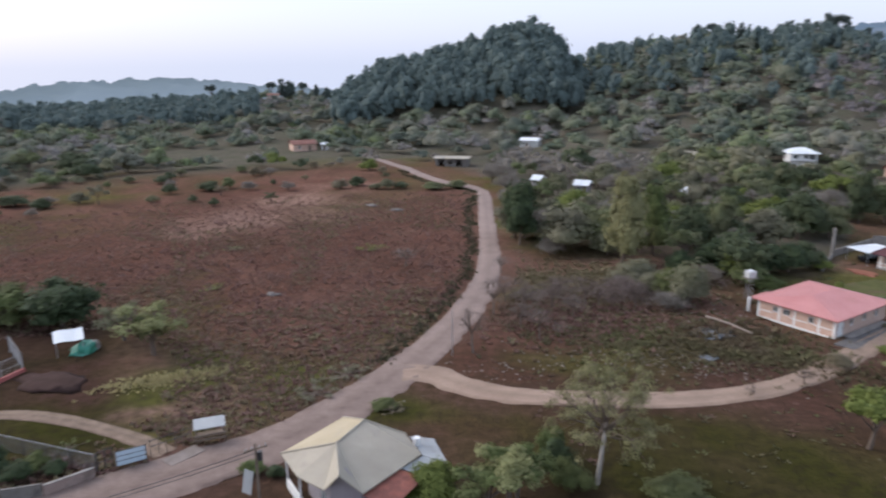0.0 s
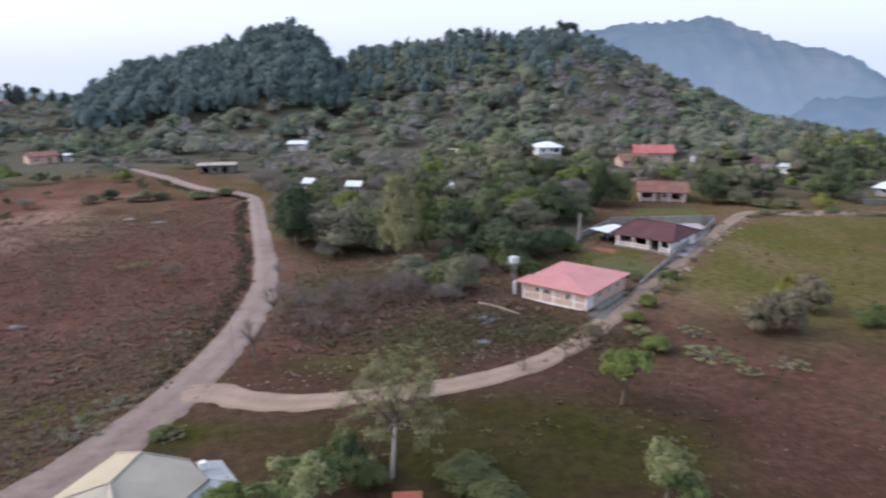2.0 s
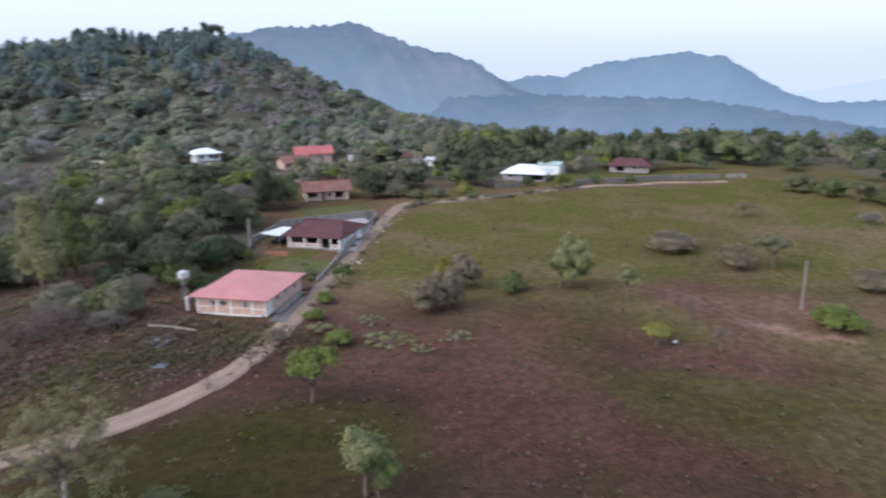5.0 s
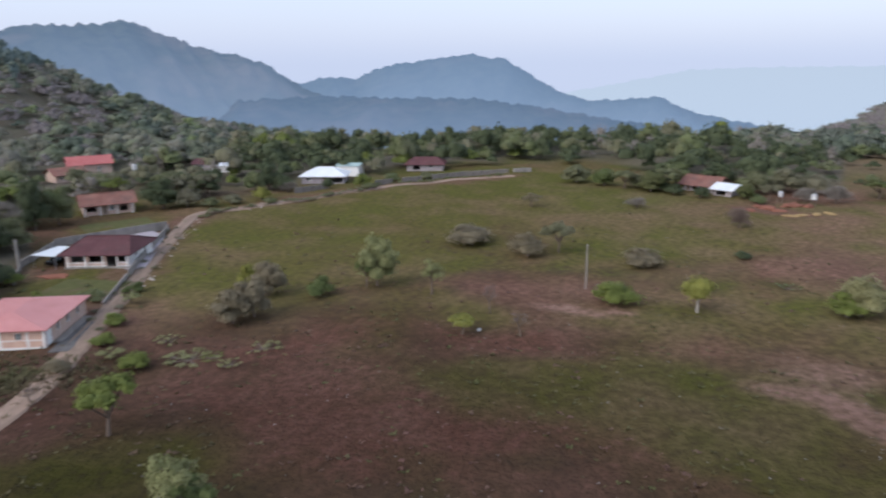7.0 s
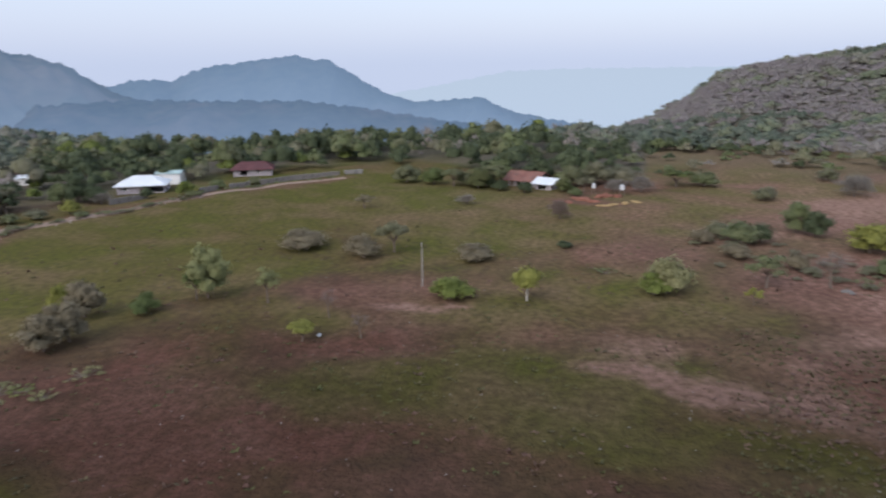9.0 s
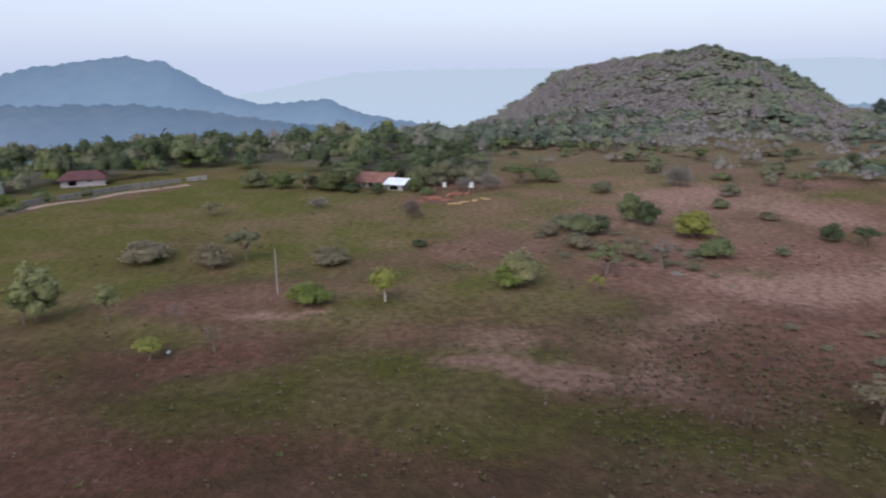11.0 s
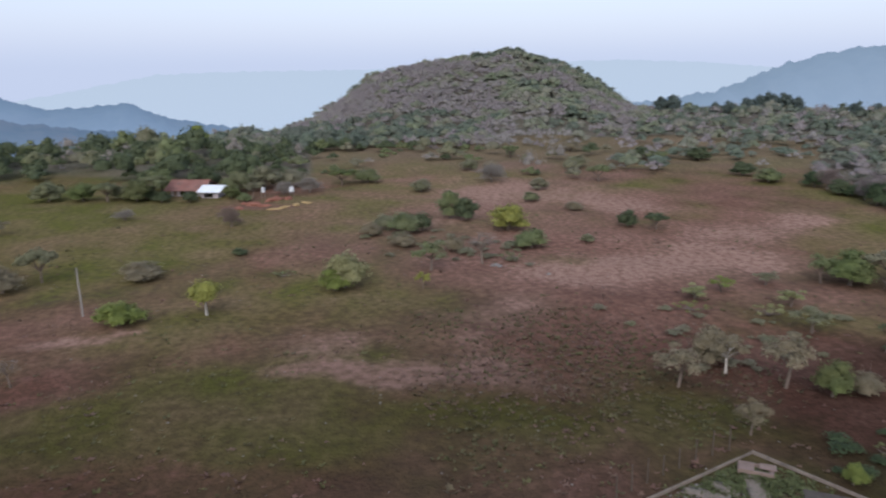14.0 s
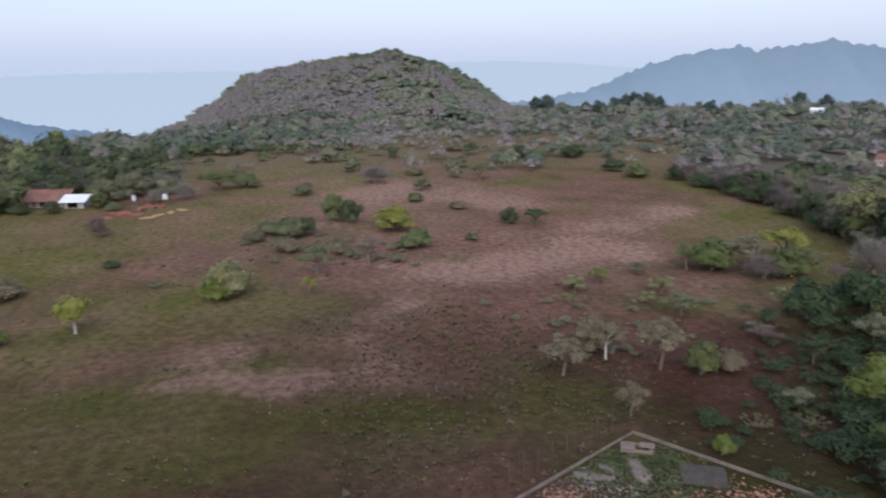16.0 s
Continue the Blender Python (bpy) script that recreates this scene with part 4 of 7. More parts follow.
CLAY_TILE = roofing("clay_tiles", (.205, .090, .070), (.285, .145, .112), (.15, .09, .075), .55, 5.5, .85)
RED_ROOF = roofing("red_sheet_roof", (.40, .110, .100), (.48, .155, .140), None, .6, 4.0)
WHITE_ROOF = roofing("white_sheet_roof", (.70, .73, .74), (.80, .82, .82), (.62, .62, .60), .68, 4.0, .4)
TEAL_ROOF = roofing("pale_teal_roof", (.38, .52, .50), (.48, .60, .58), None, .6, 4.0)
CREAM_ROOF = roofing("cream_sheet_roof", (.46, .38, .24), (.54, .45, .30), (.38, .33, .25), .66, 4.5)
GREY_ROOF = roofing("grey_sheet_roof", (.38, .335, .260), (.45, .40, .315), (.31, .275, .225), .64, 4.5)
WEATHERED = roofing("weathered_sheet", (.34, .35, .35), (.43, .44, .43), (.28, .27, .25), .6, 3.0)
RUST_ROOF = roofing("rusty_sheet_roof", (.24, .07, .05), (.34, .13, .09), (.16, .06, .045), .52, 3.2)


def wall_panel(bm, length, high, thick, holes, rise=0.0):
    """A wall along +x with its face at y=0, cut by holes (x0, x1, z0, z1); rise: a gable on top."""
    us = sorted({0, length, *(h[0] for h in holes), *(h[1] for h in holes)})
    zs = sorted({0, high, *(h[2] for h in holes), *(h[3] for h in holes)})
    solid = {(i, k): not any(h[0] <= us[i] and h[1] >= us[i + 1] and h[2] <= zs[k] and h[3] >= zs[k + 1] for h in holes) for i in range(len(us) - 1) for k in range(len(zs) - 1)}
    made = {}

    def vert(i, k, y):
        if (i, k, y) not in made:
            made[(i, k, y)] = bm.verts.new((us[i], thick * y, zs[k]))
        return made[(i, k, y)]

    for (i, k), full in solid.items():
        if not full:
            continue
        for y in (0, 1):
            bm.faces.new([vert(*c, y) for c in ((i, k), (i + 1, k), (i + 1, k + 1), (i, k + 1))])
        for (di, dk), (c, d) in (((-1, 0), ((i, k), (i, k + 1))), ((1, 0), ((i + 1, k), (i + 1, k + 1))), ((0, -1), ((i, k), (i + 1, k))), ((0, 1), ((i, k + 1), (i + 1, k + 1)))):
            if not solid.get((i + di, k + dk), False) and not (rise and dk == 1 and k == len(zs) - 2):
                bm.faces.new((vert(*c, 0), vert(*d, 0), vert(*d, 1), vert(*c, 1)))
    if rise:
        n, k = len(us) - 1, len(zs) - 1
        peak = [bm.verts.new((length / 2, thick * y, high + rise)) for y in (0, 1)]
        for y in (0, 1):
            bm.faces.new([vert(i, k, y) for i in range(n + 1)] + [peak[y]])
        bm.faces.new((vert(0, k, 0), vert(0, k, 1), peak[1], peak[0]))
        bm.faces.new((vert(n, k, 0), vert(n, k, 1), peak[1], peak[0]))


def window(parent, m, w, h, frame_mat, name="window"):
    """A window of frame, mullion and pane, at the matrix m (its lower left corner)."""
    bm = bmesh.new()
    t = .07
    for d in ((0, 0, 0, w, .09, t), (0, 0, h - t, w, .09, h), (0, 0, t, t, .09, h - t), (w - t, 0, t, w, .09, h - t), (w / 2 - .025, .01, t, w / 2 + .025, .08, h - t)):
        box(bm, *d)
    fr = part(name, bm, frame_mat, parent)
    fr.matrix_local = m
    pane = bar("pane", fr, GLASS, t, .035, t, w - t, .05, h - t, label="dark reflecting window pane")
    pane.visible_shadow = False
    return fr


def door(parent, m, w, h, mat, label=""):
    bm = bmesh.new()
    box(bm, 0, 0, 0, w, .06, h)
    for i in range(2):
        box(bm, .12, -.02, .15 + i * (h / 2 - .05), w - .12, 0, h / 2 - .1 + i * (h / 2 - .05))
    d = part("door", bm, mat, parent, label)
    d.matrix_local = m
    bar("handle", d, DARK, w - .2, -.08, h * .45, w - .12, -.02, h * .45 + .14)
    return d


def roof_slabs(parent, length, depth, eave, rise, over, mat, along="x", hip=0.0, cap=None, thick=.13, low_back=0.0):
    """A pitched roof over a length x depth plan, ridge along x or y; hip: how far the ridge's ends are drawn in."""
    x0, x1, y0, y1 = -over, length + over, -over, depth + over
    drop = rise * over / ((depth if along == "x" else length) / 2)
    z = eave - drop
    if along == "x":
        ra, rb = (x0 + hip, (y0 + y1) / 2, eave + rise), (x1 - hip, (y0 + y1) / 2, eave + rise)
    else:
        ra, rb = ((x0 + x1) / 2, y0 + hip, eave + rise), ((x0 + x1) / 2, y1 - hip, eave + rise)
    c = [(x0, y0, z), (x1, y0, z), (x1, y1, z), (x0, y1, z)]
    pts = c + [ra, rb]
    faces = [(0, 1, 5, 4), (2, 3, 4, 5), (3, 0, 4), (1, 2, 5)] if along == "x" else [(1, 2, 5, 4), (3, 0, 4, 5), (0, 1, 4), (2, 3, 5)]
    if not hip:
        faces = faces[:2]
    bm = bmesh.new()
    top, low = [bm.verts.new(p) for p in pts], [bm.verts.new((p[0], p[1], p[2] - thick)) for p in pts]
    for f in faces:
        bm.faces.new([top[i] for i in f])
        bm.faces.new([low[i] for i in reversed(f)])
    rim = {}
    for f in faces:
        for a, b in zip(f, f[1:] + f[:1]):
            rim[(a, b)] = rim.get((b, a)) is None
    for (a, b) in list(rim):
        if (b, a) not in rim:
            bm.faces.new((top[a], low[a], low[b], top[b]))
    ob = part("roof", bm, mat, parent)
    if cap:
        bm = bmesh.new()
        lines = [(ra, rb)] + ([(c[0], ra), (c[3], ra), (c[1], rb), (c[2], rb)] if hip and along == "x" else [(c[0], ra), (c[1], ra), (c[2], rb), (c[3], rb)] if hip else [])
        for a, b in lines:
            tube(bm, Vector(a) + Vector((0, 0, .02)), Vector(b) + Vector((0, 0, .02)), .13, .13, 6)
        part("ridge_cap", bm, cap, ob)
    return ob


def frame_on(a, b, z=None):
    """The pose with origin at a, x axis towards b."""
    ax, ay = at(*a)
    bx, by = at(*b)
    g = math.degrees(math.atan2(by - ay, bx - ax))
    return pose(ax, ay, land1((ax + bx) / 2, (ay + by) / 2) if z is None else z, 0, 0, g), math.hypot(bx - ax, by - ay)


def house(name, label, a, b, depth, high, rise, wall_mat, roof_mat, openings, along="x", hip=0.0, over=.6, cap=None, side_mat=None, length=None, category="house"):
    """A house: a and b are its front corners; openings are (side, start, width, sill, top, kind)."""
    m, L = frame_on(a, b)
    L = length or L
    h = thing(name, m, label, category)
    t = .18
    sides = {"f": (pose(0, 0, 0), L), "r": (pose(L, 0, 0, 0, 0, 90), depth), "b": (pose(L, depth, 0, 0, 0, 180), L), "l": (pose(0, depth, 0, 0, 0, -90), depth)}
    for k, (sm, ln) in sides.items():
        holes = [(o[1], o[1] + o[2], o[3], o[4]) for o in openings if o[0] == k]
        bm = bmesh.new()
        inset = 0 if k in "fb" else t
        gab = rise if not hip and ((along == "x") == (k in "rl")) else 0
        holes = [(x0 - inset, x1 - inset, z0, z1) for x0, x1, z0, z1 in holes]
        wall_panel(bm, ln - 2 * inset, high, t, holes, gab * (ln - 2 * inset) / ln * .98)
        w = part("wall", bm, side_mat if side_mat and k in "rl" else wall_mat, h)
        w.matrix_local = sm @ pose(inset, 0, 0)
        for s, u, wd, lo, hi, kind in openings:
            if s != k:
                continue
            om = sm @ pose(u, .05, lo)
            if kind == "window":
                window(h, om, wd, hi - lo, WHITE)
            elif kind == "door":
                door(h, om, wd, hi - lo, WHITE, "white panelled door")
            elif kind == "dark_door":
                door(h, om, wd, hi - lo, WOOD, "dark wooden door")
    bar("floor_slab", h, CONCRETE, t + .01, t + .01, -.3, L - t - .01, depth - t - .01, .08)
    roof_slabs(h, L, depth, high, rise, over, roof_mat, along, hip, cap)
    return h


def trim(h, mat, *dims, name="trim", label=""):
    return bar(name, h, mat, *dims, label=label)


# the pink-roofed house by the lane
ph = house("house", "single-storey salmon brick house with white bands and a pink sheet roof", (22.4, 99.5), (27.75, 94.5), 12.4, 2.75, .95, SALMON, PINK_ROOF,
           [("f", 2.1, .75, 1.3, 2.1, "window"), ("f", 3.5, 1.0, 1.3, 2.1, "window"), ("f", 6.9, .8, 1.2, 2.1, "window"), ("r", .5, 1.5, .1, 2.3, "door"), ("r", 3.4, .9, 1.1, 2.1, "window"), ("r", 6.4, .9, 1.1, 2.1, "window"), ("r", 9.4, .9, 1.1, 2.1, "window")], along="y", hip=4.2, side_mat=PEACH)
for z0, z1 in ((.0, .28), (1.22 - .12, 1.22), (2.5, 2.74)):
    for x0, x1 in ((.3, 2.05), (4.6, 6.85), (7.75, 10.1)) if z0 > 1 and z0 < 2 else ((.3, 10.1),):
        trim(ph, WHITE, x0, -.04, z0, x1, 0, z1, label="white painted band")
for x in (0, 2.95, 5.0, 8.2, 10.12):
    trim(ph, WHITE, x, -.05, .28 if x not in (0, 10.12) else 0, x + .26, 0, 2.5 if x not in (0, 10.12) else 2.7, name="pilaster", label="white painted pilaster")
trim(ph, CONCRETE, 10.5, 1.6, -.2, 11.6, 11.0, .3, name="porch_floor", label="raised concrete walkway")
bm = bmesh.new()
box(bm, -1.5, .6, 2.25, -.3, 4.2, 2.36)
part("side_awning", bm, PINK_ROOF, ph)
for y in (0, 4.2):
    trim(ph, WHITE, -1.4, y + .5 if y < 1 else y - .3, -.2, -1.72, y + .13, 2.25, name="post")

# the maroon-roofed house behind its lawn
bh = house("house", "long house with a dark maroon tiled roof and a shaded porch", (29.8, 134.2), (34.0, 129.5), 11.0, 2.5, 1.7, PEACH, MAROON_TILE,
           [("f", 1.0, 2.5, .85, 2.35, "gap"), ("f", 4.0, 2.4, .85, 2.35, "gap"), ("f", 7.1, 1.8, .1, 2.35, "gap"), ("f", 9.1, 1.5, .85, 2.35, "gap"), ("r", 3, 1.0, 1.1, 2.1, "window"), ("r", 7, 1.0, 1.1, 2.1, "window")], along="x", hip=2.4, over=.8, cap=MAROON_TILE, side_mat=WHITE)
for z0, z1 in ((.0, .25), (.62, .8)):
    for x0, x1 in ((0, 7.0), (9.0, 11.0)):
        trim(bh, WHITE, x0, -.04, z0, x1, 0, z1, label="white painted band")
for x in (.6, 3.6, 6.5, 9.0, 10.7):
    trim(bh, WHITE, x, -.6, 0, x + .18, -.42, 2.2, name="porch_post")
trim(bh, CONCRETE, .2, -.9, -.2, 11.0, 0, .1, name="porch_floor")

h3 = house("house", "peach house with an old clay tile roof and an open porch", (31.45, 180), (34.9, 181), 8.5, 2.7, 1.7, PEACH, CLAY_TILE,
           [("f", .7, 2.0, .9, 2.1, "gap"), ("f", 4.0, 1.0, .1, 2.1, "dark_door"), ("f", 5.4, 1.1, .9, 2.1, "window"), ("f", 7.6, 1.8, .6, 2.1, "gap")], over=.8, cap=CLAY_TILE)
for x in (.1, 3.3, 6.9, 10.2):
    trim(h3, WHITE, x, -.6, -.1, x + .22, -.4, 2.35, name="porch_post")
house("house", "low house under a brown clay tile roof among trees", (30.0, 236), (32.0, 239), 8, 2.6, 1.6, PEACH, CLAY_TILE, [("f", 1, 1, 1, 2, "window"), ("f", 4, 1, 1, 2, "window")], over=.7)
house("house", "house with a bright red sheet metal roof among trees", (30.9, 252), (33.7, 253), 8, 3.6, 2.0, PEACH, RED_ROOF, [("f", 2, 1.2, 1.2, 2.4, "window"), ("f", 8, 1.2, 1.2, 2.4, "window")], over=.7)
w2 = house("house", "two-storey white house with a white hipped roof", (23.45, 246), (25.2, 248), 8.0, 5.7, 1.2, WHITE, WHITE_ROOF,
           [("f", 1.0, 1.3, 3.7, 5.0, "window"), ("f", 4.0, 1.3, 3.7, 5.0, "window"), ("f", 5.7, 1.5, 3.5, 5.0, "gap"), ("f", 1.0, 1.3, .9, 2.2, "window"), ("f", 4.4, 1.0, .1, 2.2, "dark_door"), ("f", 5.7, 1.5, .3, 2.4, "gap")], hip=3.6, over=.9)
trim(w2, CONCRETE, -.05, -.5, 2.85, 7.6, 0, 3.05, name="balcony_slab")
# Grey-mauve walls: the shade under the broad roof is put into their colour.
wh = house("house", "white house under a broad white sheet roof", (47.4, 209), (50.7, 206.5), 9, 2.5, 1.9, MAUVE, WHITE_ROOF, [("f", 1.5, 1.4, .9, 2.0, "window"), ("f", 6, 1.2, .1, 2.0, "dark_door"), ("f", 8.5, 3.5, .3, 2.0, "gap"), ("r", 2, 3, .3, 2.0, "gap")], hip=4.6, over=.8)
house("shed", "flat-roofed outbuilding with a pale teal roof", (50.2, 221), (51.9, 219), 6, 3.4, .5, WHITE, TEAL_ROOF, [("f", 2, 1.2, 1, 2, "window")], over=.4, category="shed")
house("house", "house under a dark maroon tiled roof behind the lane", (55.8, 228), (58.7, 227), 9, 2.4, 1.7, MAUVE, MAROON_TILE, [("f", 2, 2.2, .4, 2, "gap"), ("f", 7, 1.2, 1, 2, "window")], hip=3, over=.8)
house("house", "brown-roofed house with a strip of white sheeting", (39.3, 246), (41.5, 243), 8, 2.6, 1.2, MAUVE, MAROON_TILE, [("f", 2, 1.2, 1, 2, "window")], over=.6)
house("shed", "small outbuilding with a white sheet roof", (40.6, 240), (41.9, 239), 4, 2.4, .5, WHITE, WHITE_ROOF, [("f", 1, 1, .1, 2, "dark_door")], over=.4, category="shed")
# Farmhouse and wing: shade beneath the eaves is painted in as darker plaster.
fh = house("house", "old farmhouse with a faded clay tile roof", (77.6, 199), (79.7, 196), 9, 2.2, 1.5, MAUVE, CLAY_TILE, [("f", .6, 1.0, .1, 1.9, "dark_door"), ("f", 2.4, 1.4, .2, 1.9, "gap"), ("f", 5.0, 2.0, .2, 1.9, "gap")], over=1.4, cap=CLAY_TILE)
house("shed", "white sheet-roofed wing of the farmhouse", (79.75, 193.5), (81.0, 191.5), 6.5, 2.0, 1.0, MAUVE, WHITE_ROOF, [("f", .8, 2.4, .1, 1.8, "gap")], over=.9, category="shed")
house("shed", "unfinished grey block building with a flat pale roof", (-3.2, 239), (-.6, 237), 6, 2.9, .35, BLOCK, GREY_ROOF, [("f", 1.2, 1.8, .2, 2.2, "gap"), ("f", 4.5, 1.2, .9, 2, "gap"), ("f", 7, 2, .2, 2.3, "gap")], over=.7, category="shed")
house("house", "salmon house with a low clay roof across the field", (-14.4, 290), (-12.6, 292), 8, 3.0, 1.2, SALMON, CLAY_TILE, [("f", 2, 1.2, 1, 2.2, "window"), ("f", 6, 1.2, .1, 2.2, "dark_door")], over=.5)
house("shed", "white shed beside the salmon house", (-12.2, 293), (-11.7, 293), 4, 2.4, .4, WHITE, WHITE_ROOF, [("f", .6, 1, .1, 2, "dark_door")], over=.3, category="shed")
for a, b, dp, hi, words, rm in (((3.6, 293), (5.0, 291), 6, 3.0, "pale sheet-roofed house in the woods", WHITE_ROOF), ((15.9, 257), (17.2, 255), 6, 2.4, "pale sheet-roofed house among dry trees", GREY_ROOF), ((8.0, 187), (9.0, 186), 4, 2.6, "long shed with a pale sheet roof", WHITE_ROOF),
                            ((4.6, 194), (5.2, 193), 3.4, 2.7, "small shed with a white sheet roof", WHITE_ROOF), ((10.1, 520), (10.8, 520), 6, 5.5, "small white house on the wooded hill", WHITE_ROOF), ((-16.1, 560), (-15.2, 560), 8, 6, "far salmon house on the pine ridge", CLAY_TILE),
                            ((135.2, 410), (136.0, 409), 5, 3.2, "white house on the far rise", WHITE_ROOF), ((139.6, 262), (141.0, 260), 7, 3.2, "red-roofed house beyond the trees", CLAY_TILE), ((-21.5, 430), (-20.8, 430), 6, 4, "pale shed among the far trees", WHITE_ROOF)):
    house("shed" if "shed" in words else "house", words, a, b, dp, hi, .9, PEACH if "salmon" in words or "red" in words else MAUVE if "dry trees" in words or "shed with" in words else WHITE, rm, [("f", .8, 1.0, 1.0, 2.0, "window"), ("f", 2.2, .9, .1, 2.0, "dark_door")], over=.5, category="shed" if "shed" in words else "house")

# a pyramid-roofed shelter among the trees
m, L = frame_on((15.8, 178), (16.9, 177))
sh = thing("shelter", m, "open garden shelter with a pale pyramid roof", "shelter")
roof_slabs(sh, 3.6, 3.6, 2.6, 1.5, .4, WHITE_ROOF, "x", 2.15)
for x in (0, 3.5):
    for y in (0, 3.5):
        trim(sh, WOOD, x, y, -.3, x + .1, y + .1, 2.4, name="post")


# the near house with the cream and grey roof
def near_house():
    h = thing("house", pose(0, 0, 0), "mauve-plastered house with a cream and grey sheet roof", "house")
    P1, P2, G = (-8.9, 52.0, 5.2), (-10.5, 48.3, 5.2), (-9.5, 44.0, 5.15)
    W, N, E, S1, S2, S3 = (-15.4, 50.1, 3.2), (-11.5, 56.2, 3.2), (-5.7, 53.4, 3.2), (-4.2, 50.4, 3.15), (-8.0, 44.9, 3.15), (-10.9, 45.2, 3.2)
    S4 = (-13.3, 46.9, 3.2)

    def sheet(name, polys, mat, thick=.1):
        bm = bmesh.new()
        for poly in polys:
            up, dn = [bm.verts.new(p) for p in poly], [bm.verts.new((p[0], p[1], p[2] - thick)) for p in poly]
            bm.faces.new(up)
            bm.faces.new(dn[::-1])
            for i in range(len(poly)):
                j = (i + 1) % len(poly)
                bm.faces.new((up[i], dn[i], dn[j], up[j]))
        return part(name, bm, mat, h)

    sheet("roof", [(W, P2, P1), (W, P1, N)], CREAM_ROOF)
    sheet("roof", [(W, S4, P2), (S4, S3, P2), (S3, G, P2)], GREY_ROOF)
    r = sheet("roof", [(G, S2, P2), (S2, S1, P2), (P2, S1, P1), (S1, E, P1), (P1, E, N)], GREY_ROOF)
    for a, b in ((P1, P2), (P2, G), (P2, W), (P1, E), (P1, N)):
        bm = bmesh.new()
        tube(bm, Vector(a) + Vector((0, 0, .03)), Vector(b) + Vector((0, 0, .03)), .08, .08, 6)
        part("ridge_cap", bm, GREY_ROOF, r, "pale sheet ridge capping")
    plan = [(-13.2, 49.6), (-11.9, 47.5), (-10.6, 45.9), (-8.2, 45.6), (-4.9, 50.3), (-6.2, 53.0), (-9, 55.0), (-11.2, 55.0)]
    for i, (a, b) in enumerate(zip(plan, plan[1:] + plan[:1])):
        d = math.hypot(b[0] - a[0], b[1] - a[1])
        g = math.degrees(math.atan2(b[1] - a[1], b[0] - a[0]))
        holes = {1: [(.5, 1.3, 1.0, 2.0)], 3: [(2.0, 3.1, .9, 2.0)], 7: [(1.2, 2.4, .3, 2.3), (3.4, 4.6, .3, 2.3)]}.get(i, [])
        bm = bmesh.new()
        wall_panel(bm, d, 3.02, .16, holes, 1.6 if i == 2 else 0)
        w = part("wall", bm, MAUVE, h)
        w.matrix_world = pose(a[0], a[1], 0, 0, 0, g)
        for x0, x1, z0, z1 in holes[:1]:
            wn2 = window(h, pose(0, 0, 0), x1 - x0, z1 - z0, WHITE)
            wn2.matrix_world = pose(a[0], a[1], 0, 0, 0, g) @ pose(x0, .04, z0)
    bm = bmesh.new()
    box(bm, -.1, -.6, 0, 3.9, -.45, .9)
    ter = part("parapet", bm, WHITE, h, "white terrace parapet")
    ter.matrix_world = pose(-14.6, 50.6, 0, 0, 0, -57)
    for p in ((-15.0, 50.2), (-13.2, 47.2)):
        bm = bmesh.new()
        tube(bm, (*p, 0), (*p, 3.1), .08, .08, 8)
        part("post", bm, WHITE, h)
    sheet("lean_to_roof", [((-4.1, 50.5, 2.95), (-5.6, 48.6, 2.95), (-3.7, 48.2, 2.5), (-2.1, 50.2, 2.5)), ((-4.1, 50.55, 2.95), (-2.1, 50.25, 2.5), (-3.4, 53.8, 2.6), (-5.4, 53.5, 2.95))], WEATHERED, .06)
    sheet("rusty_lean_to", [((-5.7, 48.5, 2.95), (-8.0, 45.0, 2.95), (-6.0, 43.9, 2.45), (-3.8, 48.1, 2.5))], RUST_ROOF, .06)
    for p in ((-6.1, 44.1), (-3.9, 48.0), (-2.3, 50.2), (-3.5, 53.6)):
        bm = bmesh.new()
        tube(bm, (*p, 0), (*p, 2.45), .06, .06, 6)
        part("post", bm, WOOD, h)
    bm = bmesh.new()
    tube(bm, (-4.7, 52.2, 2.9), (-4.7, 52.2, 3.6), .30, .28, 12)
    part("roof_tank", bm, WHITE, h, "small white tank at the eave")


near_house()


